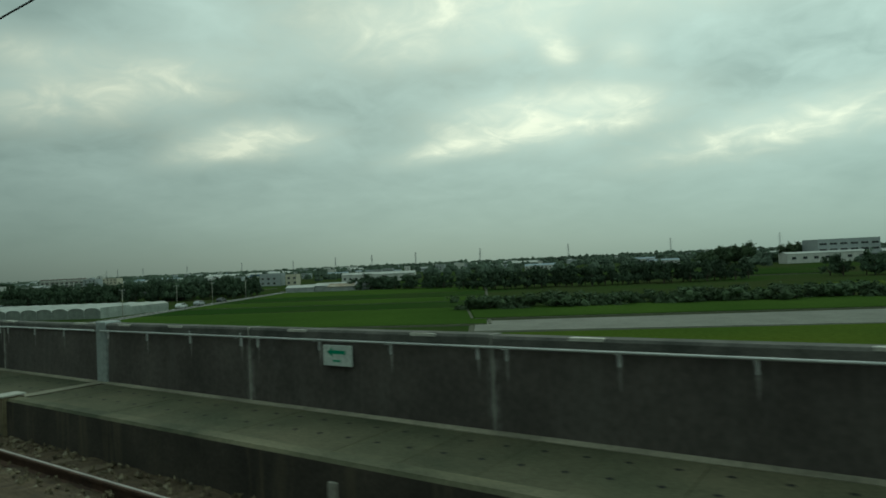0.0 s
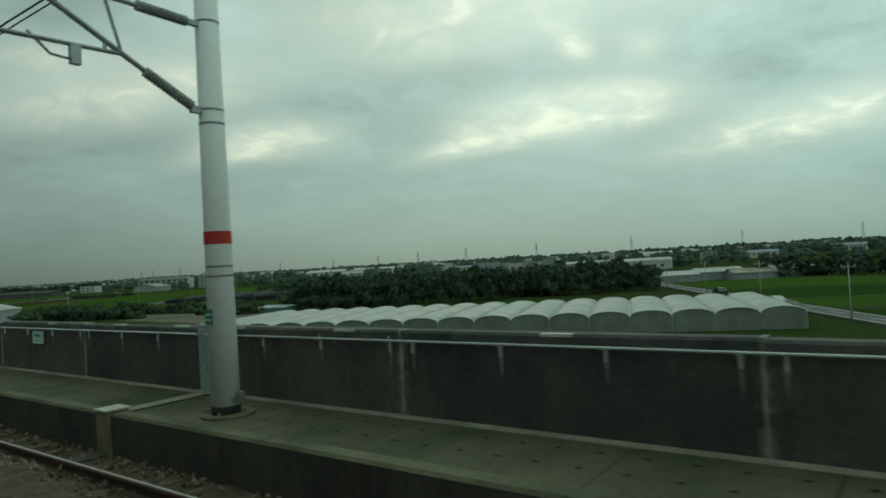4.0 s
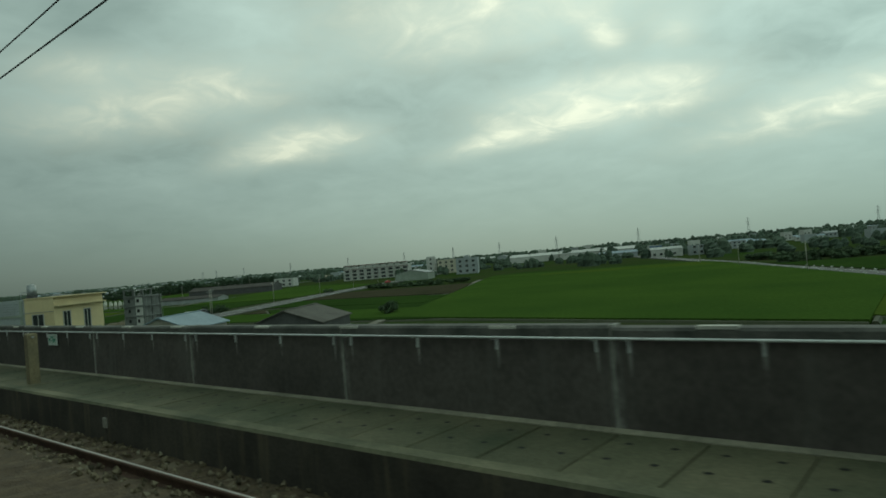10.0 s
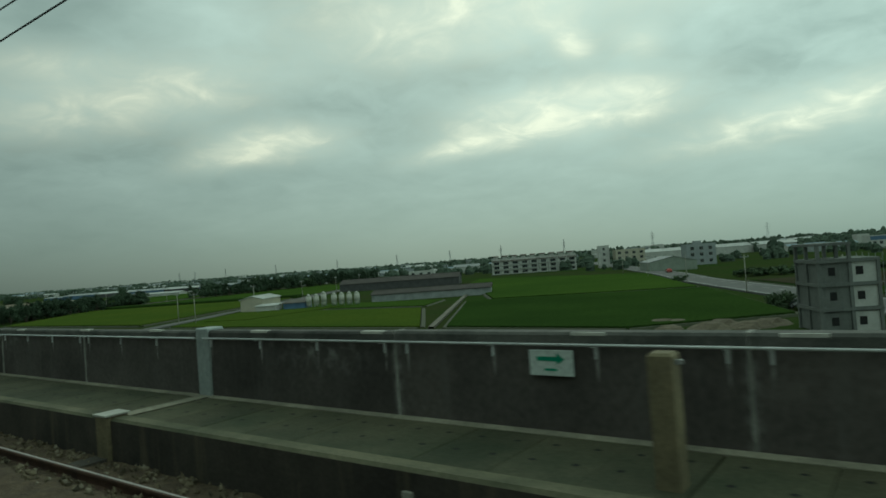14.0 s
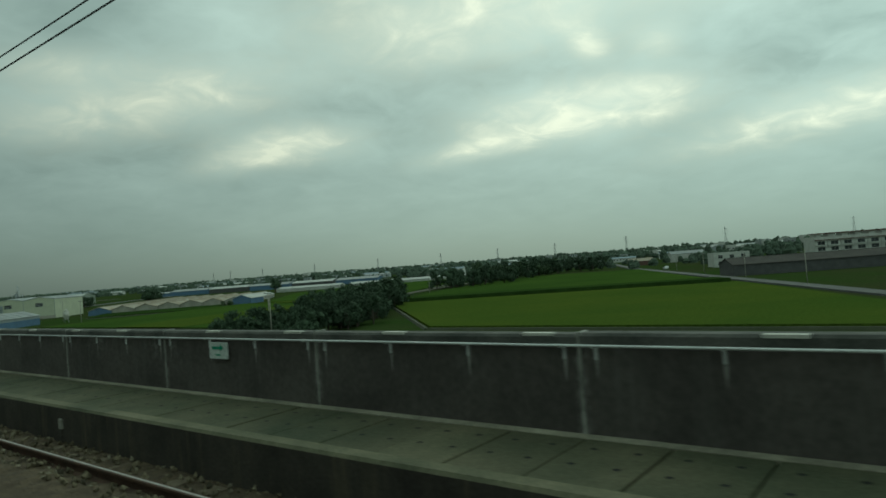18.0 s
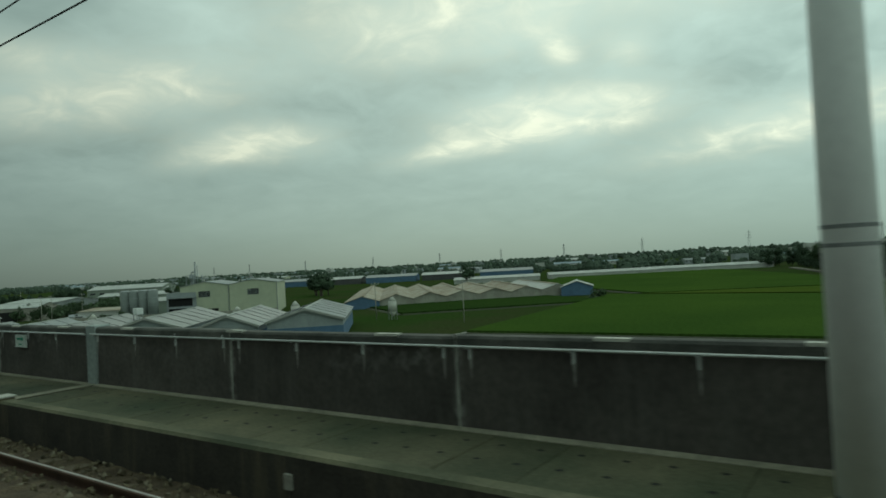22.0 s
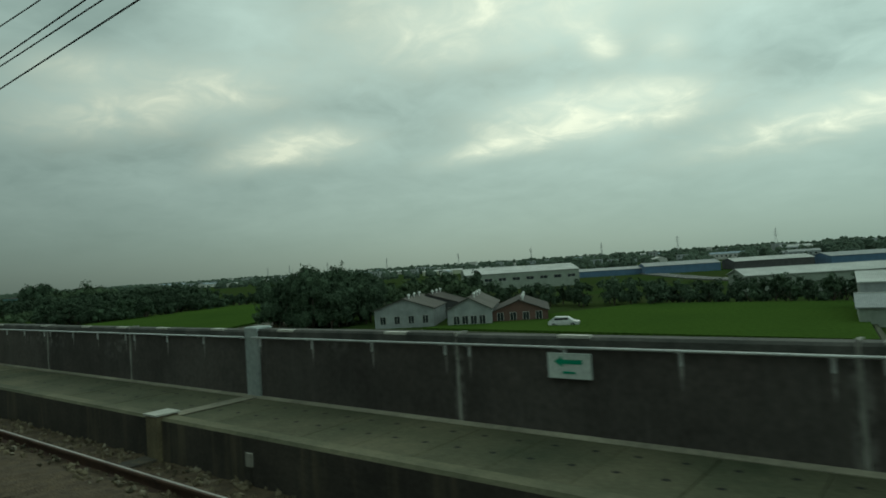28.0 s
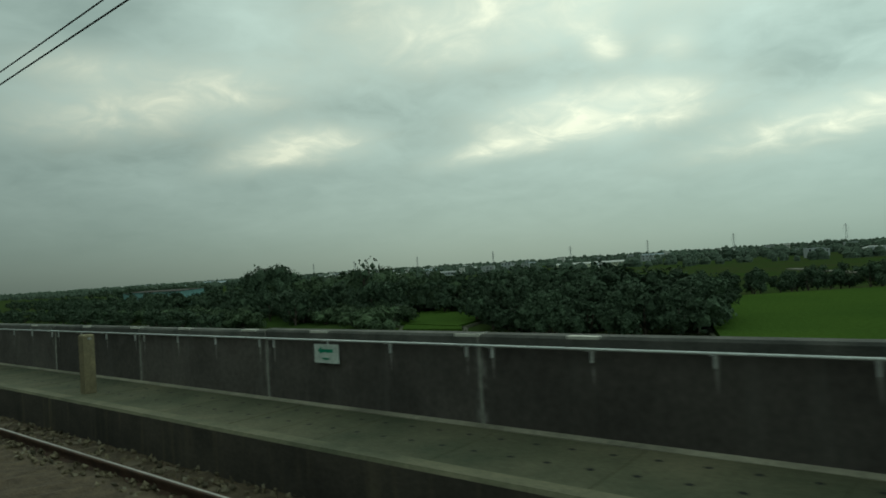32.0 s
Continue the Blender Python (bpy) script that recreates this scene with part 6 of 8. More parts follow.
# last stretch
for i in range(26):   # the rounded grove beside the climbing lane
    u = (i + 0.5) / 26
    tree("grove", -1190 + 17 * u + tree_rng.uniform(-0.8, 0.8), 77 + 13 * ((i * 7) % 5) / 4 + tree_rng.uniform(-1, 1), (5.6 + 5.9 * math.sin(math.pi * min(1.0, 0.16 + 0.76 * u)) ** 0.7) * tree_rng.uniform(0.9, 1.05), 0.72)
tree_row("dark", (-1242, 177), (-1206, 172), 14, 7.2, 6, 0.9)
tree("broad", -1199.3, 80, 3.0, 0.7)
tree("broad", -1211, 105, 2.6, 0.8)
tree_row("broad", (-1186, 104), (-1168, 112), 10, 7.4, 8)
tree_row("copse", (-1266, 76), (-1288, 130), 26, 7.0, 6, 0.95)
tree_row("copse", (-1290, 134), (-1246, 168), 26, 6.0, 6, 0.95)
tree_row("dark", (-1275, 90), (-1350, 100), 60, 8.0, 16, 0.95, True)
tree_row("dark", (-1292, 124), (-1380, 130), 60, 8.4, 20, 0.95, True)
tree_row("dark", (-1270, 78), (-1330, 120), 30, 8.4, 14, 0.95, True)
tree_row("broad", (-1330, 110), (-1400, 112), 26, 10.0, 14, 0.95)
tree("grove", -1388, 106, 14.0, 0.9)
tree("grove", -1391, 107.5, 13.4, 0.95)
tree("grove", -1385, 106.5, 12.6, 0.9)
tree("thin", -1358.6, 112.5, 12.8, 0.7)
tree_row("dark", (-1345, 88), (-1480, 112), 70, 7.2, 18, 0.95, True)
tree_row("dark", (-1410, 80), (-1560, 120), 50, 6.4, 16, 0.95, True)
tree_row("bush", (-1350, 76), (-1420, 84), 22, 4.2, 6, 1.2)
tree_row("copse", (-1274, 70), (-1300, 84), 14, 7.6, 8, 0.95)
tree_row("bush", (-1312, 76), (-1350, 92), 18, 4.0, 8, 1.2)
tree_row("broad", (-1236, 170), (-1226, 176), 3, 6.5, 3)
tree_row("dark", (-1134, 122), (-1094, 120), 26, 4.8, 6, 0.95)

tree_row("dark", (-1352, 72), (-1540, 84), 46, 4.6, 10, 1.2, True)
tree_row("dark", (-1440, 96), (-1720, 160), 70, 5.0, 26, 1.1, True)
tree_row("dark", (-1420, 170), (-1900, 300), 70, 8.0, 60, 1.1, True)

if WOOD:
    joined("wood", WOOD, "dense dark green wood of many trees", "wood")
for lst in TREES.values():   # the pattern trees stand in the first wood too
    for i, t in enumerate(lst):
        t.matrix_basis = pose(-236 - 4 * i + len(t.name) * 0.4, 150 + 2 * i, GROUND) @ Matrix.Diagonal((6, 6, 7, 1))

# ---- buildings ----
M_GLASS = surface("window_glass_dark", (0.025, 0.03, 0.032), (0.04, 0.045, 0.048), rough=0.12, scale=1, bump=0, spec=0.6)
M_FRAME = surface("window_frame_paint", (0.42, 0.42, 0.39), (0.34, 0.34, 0.32), bump=0.02)
# near-black for flat panels: the shade inside openings is painted on
M_DARKIN = surface("dark_opening", (0.025, 0.025, 0.024), bump=0)
WALLS = {
    "concrete": surface("tiled_grey_wall", (0.40, 0.385, 0.325), (0.30, 0.285, 0.24), scale=0.5, fine=8, grainy=0.3, streak=0.6, stain=(0.19, 0.18, 0.16), bump=0.1),
    "warm": surface("warm_cream_plaster", (0.60, 0.50, 0.29), (0.52, 0.43, 0.26), scale=0.5, fine=8, grainy=0.2, streak=0.25, stain=(0.42, 0.35, 0.22), bump=0.05),
    "silo": surface("weathered_silo_paint", (0.235, 0.26, 0.245), (0.18, 0.20, 0.19), scale=0.6, fine=8, grainy=0.3, streak=0.4, stain=(0.15, 0.16, 0.15), bump=0.05),
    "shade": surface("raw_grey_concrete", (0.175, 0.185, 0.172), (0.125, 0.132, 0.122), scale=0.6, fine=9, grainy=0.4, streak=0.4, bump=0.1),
    "cream": surface("cream_plaster", (0.50, 0.465, 0.36), (0.42, 0.39, 0.31), scale=0.5, fine=8, grainy=0.3, streak=0.35, stain=(0.36, 0.32, 0.24), bump=0.05),
    "white": surface("white_plaster", (0.54, 0.54, 0.505), (0.42, 0.42, 0.39), scale=0.5, fine=8, grainy=0.3, streak=0.35, stain=(0.36, 0.36, 0.33), bump=0.05),
    "bluegrey": surface("blue_grey_plaster", (0.33, 0.36, 0.36), (0.28, 0.305, 0.31), scale=0.5, fine=8, grainy=0.3, streak=0.4, stain=(0.20, 0.21, 0.22), bump=0.05),
    "paleyellow": surface("pale_yellow_cladding", (0.52, 0.54, 0.40), (0.45, 0.47, 0.35), scale=0.4, fine=6, grainy=0.3, streak=0.3, stain=(0.38, 0.36, 0.27), bump=0.05),
    "brick": surface("red_brick_wall", (0.155, 0.085, 0.068), (0.11, 0.068, 0.056), scale=0.8, fine=12, bump=0.2),
    "blue": surface("blue_cladding", (0.105, 0.185, 0.29), (0.085, 0.145, 0.225), scale=0.5, fine=8, grainy=0.3, bump=0.05),
    "teal": surface("teal_cladding", (0.16, 0.30, 0.29), (0.12, 0.23, 0.23), scale=0.5, fine=8, grainy=0.3, bump=0.05),
    "faded": surface("faded_whitewash", (0.33, 0.35, 0.345), (0.22, 0.24, 0.235), scale=0.6, fine=8, grainy=0.3, streak=0.5, stain=(0.22, 0.22, 0.2), bump=0.05),
    "darkgrey": surface("dark_grey_wall", (0.10, 0.10, 0.10), (0.07, 0.07, 0.07), scale=0.6, fine=9, bump=0.1),
    "greenish": surface("pale_green_wall", (0.29, 0.33, 0.275), (0.23, 0.26, 0.22), scale=0.5, fine=8, grainy=0.3, streak=0.3, bump=0.05),
}


def sheet_roof(name, base, second, rough=0.5):
    """Ribbed sheet metal: ribs by a wave in the relief, rust and dirt by noise."""
    m = surface(name, base, second, rough=max(rough, 0.65), scale=0.25, fine=5, bump=0.0, spec=0.18, streak=0.25, vary=0.08)
    nt = m.node_tree
    geo = nt.nodes.new("ShaderNodeTexCoord")
    wave = nt.nodes.new("ShaderNodeTexWave")
    wave.inputs["Scale"].default_value = 1.6
    nt.links.new(geo.outputs["Object"], wave.inputs["Vector"])
    b = nt.nodes.new("ShaderNodeBump")
    b.inputs["Strength"].default_value, b.inputs["Distance"].default_value = 0.5, 0.05
    nt.links.new(wave.outputs[0], b.inputs["Height"])
    nt.links.new(b.outputs[0], nt.nodes["Principled BSDF"].inputs["Normal"])
    return m


ROOFS = {
    "white": sheet_roof("white_sheet_roof", (0.51, 0.52, 0.49), (0.38, 0.39, 0.37)),
    "grey": sheet_roof("grey_sheet_roof", (0.34, 0.36, 0.36), (0.27, 0.285, 0.285)),
    "blue": sheet_roof("blue_grey_sheet_roof", (0.26, 0.33, 0.38), (0.21, 0.27, 0.31)),
    "brown": sheet_roof("rusty_sheet_roof", (0.30, 0.24, 0.17), (0.36, 0.33, 0.27), 0.8),
    "slate": sheet_roof("weathered_slate_roof", (0.125, 0.118, 0.105), (0.085, 0.08, 0.07), 0.85),
    "dark": sheet_roof("dark_tile_roof", (0.075, 0.068, 0.06), (0.05, 0.046, 0.042), 0.85),
    "pale": sheet_roof("pale_fibre_roof", (0.44, 0.41, 0.34), (0.25, 0.19, 0.13), 0.85),
    "slab": surface("flat_roof_concrete", (0.24, 0.235, 0.21), (0.16, 0.16, 0.14), scale=0.6, fine=6, bump=0.1),
    "panel": sheet_roof("solar_glass_roof", (0.21, 0.235, 0.225), (0.17, 0.19, 0.182), 0.25),
}
ROOFS["panel"].node_tree.nodes["Principled BSDF"].inputs["Roughness"].default_value = 0.42
ROOFS["panel"].node_tree.nodes["Principled BSDF"].inputs["Specular IOR Level"].default_value = 0.5


def window(parent, face, w, d, u, z, ww, hh, glass=None, sill=True):
    """A window on one face of a w x d block: frame, pane and sill."""
    g = glass or M_GLASS

    def bar(u0, u1, z0, z1, out0, out1):
        if face == "front":
            return (u0, u1, -d / 2 - out1, -d / 2 - out0, z0, z1)
        if face == "right":
            return (w / 2 + out0, w / 2 + out1, u0, u1, z0, z1)
        return (-w / 2 - out1, -w / 2 - out0, u0, u1, z0, z1)
    fr = Mesh()
    for a in ((u - ww / 2 - 0.07, u - ww / 2, z - hh / 2, z + hh / 2), (u + ww / 2, u + ww / 2 + 0.07, z - hh / 2, z + hh / 2), (u - ww / 2 - 0.07, u + ww / 2 + 0.07, z + hh / 2, z + hh / 2 + 0.07), (u - 0.03, u + 0.03, z - hh / 2, z + hh / 2)):
        fr.box(*bar(*a, 0.0, 0.06))
    win = part("window", fr, M_FRAME, parent)
    part("pane", Mesh().box(*bar(u - ww / 2, u + ww / 2, z - hh / 2, z + hh / 2, -0.05, 0.02)), g, win)
    if sill:
        part("sill", Mesh().box(*bar(u - ww / 2 - 0.12, u + ww / 2 + 0.12, z - hh / 2 - 0.1, z - hh / 2, 0.0, 0.14)), M_FRAME, win)


def building(label, x, y, w, d, h, wall="white", roof="grey", shape="flat", rise=1.0, yaw=ROW_HEADING, name="building", category="building", base=0.0, over=0.3, group=""):
    """A block of walls with a roof. Local x runs along its front, which faces the line; z is 0 on the ground."""
    t = thing(name, label, category, at=pose(x, y, GROUND + base, 0, 0, yaw), group=group)
    body = Mesh()
    if shape == "flat":
        body.box(-w / 2, w / 2, -d / 2, d / 2, -0.1, h)
        part("wall_block", body, WALLS[wall], t)
        rf = Mesh()
        for a in ((-w / 2, w / 2, -d / 2, -d / 2 + 0.18), (-w / 2, w / 2, d / 2 - 0.18, d / 2), (-w / 2, -w / 2 + 0.18, -d / 2 + 0.18, d / 2 - 0.18), (w / 2 - 0.18, w / 2, -d / 2 + 0.18, d / 2 - 0.18)):
            rf.box(*a, h, h + 0.45)
        part("roof_parapet", rf, WALLS[wall], t)
        part("roof", Mesh().box(-w / 2 + 0.18, w / 2 - 0.18, -d / 2 + 0.18, d / 2 - 0.18, h, h + 0.06), ROOFS["slab"], t)
    elif shape == "gable_front":   # ridge runs away from the line, gable faces it
        o = [(-w / 2, -0.1), (w / 2, -0.1), (w / 2, h), (0, h + rise), (-w / 2, h)]
        body.v = [(a, yy, z) for yy in (-d / 2, d / 2) for a, z in o]
        body.f = [(0, 1, 6, 5), (1, 2, 7, 6), (2, 3, 8, 7), (3, 4, 9, 8), (4, 0, 5, 9), (4, 3, 2, 1, 0), (5, 6, 7, 8, 9)]
        body.m = [0] * 7
        part("wall_block", body, WALLS[wall], t)
        k = rise / (w / 2)
        for s in (-1, 1):
            me = Mesh()
            e = w / 2 + over
            pts = [(s * e, h - over * k), (0, h + rise), (0, h + rise + 0.14), (s * e, h - over * k + 0.14)]
            me.v = [(a, yy, z + 0.01) for yy in (-d / 2 - over, d / 2 + over) for a, z in pts]
            me.f = [(0, 1, 2, 3), (4, 7, 6, 5), (0, 4, 5, 1), (1, 5, 6, 2), (2, 6, 7, 3), (3, 7, 4, 0)]
            me.m = [0] * 6
            part("roof_slope", me, ROOFS[roof], t)
        part("ridge_cap", Mesh().box(-0.2, 0.2, -d / 2 - over, d / 2 + over, h + rise + 0.10, h + rise + 0.19), ROOFS["white" if roof in ("white", "panel", "grey") else roof], t)
    elif shape == "gable_side":   # ridge runs along the front
        o = [(-d / 2, -0.1), (d / 2, -0.1), (d / 2, h), (0, h + rise), (-d / 2, h)]
        body.prism(o, -w / 2, w / 2)
        part("wall_block", body, WALLS[wall], t)
        k = rise / (d / 2)
        for s in (-1, 1):
            e = d / 2 + over
            part("roof_slope", Mesh().prism([(s * e, h - over * k + 0.01), (0, h + rise + 0.01), (0, h + rise + 0.15), (s * e, h - over * k + 0.15)], -w / 2 - over, w / 2 + over), ROOFS[roof], t)
        part("ridge_cap", Mesh().box(-w / 2 - over, w / 2 + over, -0.2, 0.2, h + rise + 0.10, h + rise + 0.19), ROOFS["white" if roof in ("white", "panel", "grey") else roof], t)
    elif shape == "mono_x":   # one slope that rises along the front
        o = [(-w / 2, -0.1), (w / 2, -0.1), (w / 2, h + rise), (-w / 2, h)]
        body.v = [(a, yy, z) for yy in (-d / 2, d / 2) for a, z in o]
        body.f = [(0, 1, 5, 4), (1, 2, 6, 5), (2, 3, 7, 6), (3, 0, 4, 7), (3, 2, 1, 0), (4, 5, 6, 7)]
        body.m = [0] * 6
        part("wall_block", body, WALLS[wall], t)
        me = Mesh()
        me.v = [(a, yy, z + q) for yy in (-d / 2 - over, d / 2 + over) for a, z, q in ((-w / 2 - 0.2, h - 0.02, 0.01), (w / 2, h + rise, 0.01), (w / 2, h + rise, 0.12), (-w / 2 - 0.2, h - 0.02, 0.12))]
        me.f = [(0, 1, 2, 3), (4, 7, 6, 5), (0, 4, 5, 1), (1, 5, 6, 2), (2, 6, 7, 3), (3, 7, 4, 0)]
        me.m = [0] * 6
        part("roof_slope", me, ROOFS[roof], t)
    elif shape == "mono":   # one slope that rises away from the line
        body.prism([(-d / 2, -0.1), (d / 2, -0.1), (d / 2, h + rise), (-d / 2, h)], -w / 2, w / 2)
        part("wall_block", body, WALLS[wall], t)
        part("roof_slope", Mesh().prism([(-d / 2 - over, h - over * rise / d + 0.01), (d / 2 + over, h + rise + over * rise / d + 0.01), (d / 2 + over, h + rise + over * rise / d + 0.14), (-d / 2 - over, h - over * rise / d + 0.14)], -w / 2 - over, w / 2 + over), ROOFS[roof], t)
    return t


# a dark sheet on the closed wall, coloured like a shaded interior
def opening(t, face, w, d, u, z0, ww, hh, mat=None, name="doorway"):
    if face == "front":
        part(name, Mesh().box(u - ww / 2, u + ww / 2, -d / 2 - 0.03, -d / 2 + 0.04, z0, z0 + hh), mat or M_DARKIN, t)
    else:
        part(name, Mesh().box(w / 2 - 0.04, w / 2 + 0.03, u - ww / 2, u + ww / 2, z0, z0 + hh), mat or M_DARKIN, t)


def centre(fx, fy, w, d, yaw=ROW_HEADING):
    """The middle of a block whose front left corner stands at (fx, fy)."""
    h = radians(yaw)
    return fx + w / 2 * math.cos(h) - d / 2 * math.sin(h), fy + w / 2 * math.sin(h) + d / 2 * math.cos(h)


# -- first stretch --
def greenhouse(x, y, yaw, bays, bay, depth, label):
    t = thing("greenhouse", label, "greenhouse", at=pose(x, y, GROUND, 0, 0, yaw))
    film = Mesh()
    n = 8
    for k in range(n + 1):
        a = math.pi * k / n
        film.v.append((bay / 2 - bay / 2 * math.cos(a), 0.0, 1.95 + 0.75 * math.sin(a)))
    for k in range(n + 1):
        q = film.v[k]
        film.v.append((q[0], depth, q[2]))
    film.f = [(k, k + 1, n + 2 + k, n + 1 + k) for k in range(n)]
    film.m = [0] * n
    film = film.data("roof_bay", [M_FILM], True)
    arch = Mesh().tube([(bay / 2 - bay / 2 * math.cos(math.pi * k / n), -0.05, 1.95 + 0.75 * math.sin(math.pi * k / n)) for k in range(n + 1)], 0.07, 5)
    arch = arch.data("arch", [M_WHITE])
    end = Mesh()
    end.poly([(bay / 2 - bay / 2 * math.cos(math.pi * k / n) * 0.98, 0.02, 1.95 + 0.73 * math.sin(math.pi * k / n)) for k in range(n + 1)])
    end = end.data("end_net", [M_NET])
    for i in range(bays):
        b = part("roof_bay", film, None, t, at=pose(-(i + 1) * bay, 0, 0))
        part("arch", arch, None, b)
        part("end_net", end, None, b)
        part("gutter", Mesh().box(-0.15, 0.15, 0, depth, 1.9, 2.05), M_STEEL, b)
        part("column", Mesh().box(-0.05, 0.05, -0.05, 0.05, 0, 2.0), M_STEEL, b)
    part("side_wall", Mesh().box(0, 0.06, 0, depth, 0, 2.2).box(0, 0.06, 0, depth * 0.4, 2.2, 2.7), M_FILM, t, "pale plastic side wall")
    part("front_wall", Mesh().box(-bays * bay, 0, 0.0, 0.06, 0, 1.95), M_NET, t, "grey insect net front")
    part("left_wall", Mesh().box(-bays * bay - 0.06, -bays * bay, 0, depth, 0, 2.4), M_FILM, t)


M_FILM = surface("greenhouse_film", (0.35, 0.38, 0.345), (0.21, 0.24, 0.21), rough=0.45, scale=0.25, fine=3, bump=0.05, streak=0.2)
M_NET = surface("grey_net", (0.22, 0.24, 0.215), (0.14, 0.16, 0.14), scale=0.5, fine=9, bump=0.05)
greenhouse(-164, 84.5, 21, 17, 4.86, 26, "long greenhouse of many arched white plastic bays")
for x, y, w, d, h, r in ((-214, 198, 12, 9, 2.0, "white"), (-204, 206, 13, 10, 2.4, "white"), (-194, 203, 12, 9, 2.0, "pale"), (-184, 210, 14, 9, 2.5, "grey")):
    building("low farm shed with a pale sheet roof among paddies", x, y, w, d, h, "faded", r, "gable_side", 1.0, name="farm_shed", category="shed", group="farm sheds")
b = building("tall blue-grey factory block with strip windows, far off", -32, 470, 36, 20, 13.0, "bluegrey", "slab", "flat", name="factory_block")
for z in (3.0, 7.0, 10.5):
    for k in range(6):
        window(b, "front", 36, 20, -15 + k * 6, z, 4.2, 1.2, sill=False)
b = building("low white annexe in front of a factory block", -40, 450, 46, 12, 5.5, "white", "white", "gable_side", 1.0, name="annexe")
for k in range(7):
    window(b, "front", 46, 12, -19 + k * 6.3, 3.0, 2.4, 1.5)

# -- second stretch --
for k in range(9):
    b = building("sawtooth shed unit with pale solar roof and dark open front", -380.7 + k * 8.3, 147.7 + k * 3.7, 8.6, 30, 1.5, "darkgrey", "panel", "mono_x", 0.85, yaw=24, name="solar_shed", category="shed", group="solar sheds")
    for q in range(1, 4):
        part("panel_joint", Mesh().prism([(-15.3, 1.62 + q * 0.21 + 0.005), (15.3, 1.62 + q * 0.21 + 0.005), (15.3, 1.66 + q * 0.21), (-15.3, 1.66 + q * 0.21)], -4.3 + q * 2.15 - 0.04, -4.3 + q * 2.15 + 0.04), M_STEEL, b)
    opening(b, "front", 8.6, 30, 0, 0.1, 7.5, 1.2)
b = building("low pale shed beside a bare field", -280.5, 103.6, 9, 4, 1.2, "teal", "white", "mono", 0.3, yaw=8, name="garden_shed", category="shed")
single("field_wall", Mesh().bevel_box(-8, 8, -0.12, 0.12, -0.1, 1.1, 0.03), WALLS["concrete"], "low grey concrete garden wall", "wall", at=pose(-299, 87, GROUND, 0, 0, 10))

b = thing("house", "grey tiled concrete house with dark windows and end balconies", "house", at=pose(-373.1, 47.7, GROUND, 0, 0, ROW_HEADING))
part("wall_block", Mesh().box(1.3, 13.53, 0, 7.2, -0.1, 6.1).box(2.65, 13.53, 0, 7.2, 6.1, 8.45), WALLS["concrete"], b)
part("front_cheek", Mesh().box(0, 1.3, 0, 0.25, -0.1, 7.05).box(1.3, 2.65, 0, 0.25, 6.1, 7.05), WALLS["concrete"], b)
part("back_cheek", Mesh().box(0, 1.3, 6.95, 7.2, -0.1, 7.05).box(1.3, 2.65, 6.95, 7.2, 6.1, 7.05), WALLS["concrete"], b)
part("coping", Mesh().box(-0.08, 2.65, -0.06, 0.3, 7.05, 7.13).box(-0.08, 0.2, 0.3, 7.26, 7.05, 7.13), ROOFS["slab"], b)
part("column", Mesh().box(0.02, 0.30, 3.05, 3.33, -0.1, 6.1), WALLS["white"], b, "pale balcony column")
for z in (0.0, 3.05, 6.0):
    part("balcony_slab", Mesh().box(0, 1.3, 0.25, 6.95, z - 0.1, z + 0.08), WALLS["concrete"], b)
    for y0, y1 in ((0.25, 3.05), (3.33, 6.95)):
        part("balcony_parapet", Mesh().bevel_box(-0.04, 0.10, y0, y1, z + 0.08, z + (1.05 if z else 0.9), 0.02), WALLS["white"], b, "pale balcony parapet")
        if z < 6:
            part("balcony_door", Mesh().box(1.26, 1.3, y0 + 0.5, y1 - 0.5, z + 0.08, z + 2.2), M_GLASS, b)
part("terrace_door", Mesh().box(2.60, 2.65, 1.0, 5.6, 6.1, 7.75), M_GLASS, b)
for y in (1.0, 2.5, 4.0, 5.4):
    part("door_post", Mesh().box(2.55, 2.66, y, y + 0.16, 6.1, 7.8), WALLS["white"], b)
part("roof_band", Mesh().box(2.05, 2.65, 0.0, 7.2, 8.0, 8.12).box(1.9, 2.05, 0.0, 7.2, 8.0, 8.8).box(2.05, 2.65, 0, 0.2, 8.12, 8.8).box(2.05, 13.53, 6.99, 7.2, 8.45, 8.8).box(2.65, 13.53, 0, 0.2, 8.45, 8.8).box(13.33, 13.53, 0.2, 6.99, 8.45, 8.8), WALLS["concrete"], b)
part("roof", Mesh().box(2.05, 13.33, 0.2, 6.99, 8.45, 8.52), ROOFS["slab"], b)
part("coping_strip", Mesh().box(2.6, 13.58, -0.05, 0.25, 8.8, 8.86), WALLS["darkgrey"], b, "dark coping strip")
for u, z in ((2.36, 4.9), (4.55, 4.9), (7.5, 4.9), (7.5, 7.33), (11.95, 4.9), (11.95, 7.33), (4.55, 1.9), (7.5, 1.9), (11.95, 1.9)):
    window(b, "front", 0, 0, u, z, 1.0, 1.1)
for k in range(12):
    part("tile_course", Mesh().box(0 if k < 9 else 2.65, 13.54, -0.014, 0, 0.62 + k * 0.7, 0.665 + k * 0.7), WALLS["darkgrey"], b)
part("drain_pipe", Mesh().tube([(13.3, -0.08, 0), (13.3, -0.08, 8.5)], 0.05, 6), M_FRAME, b)
for z in (1.2, 3.6, 6.0):
    part("wall_lamp", Mesh().box(-0.05, 0.07, -0.35, -0.02, z, z + 0.16), WALLS["white"], b)

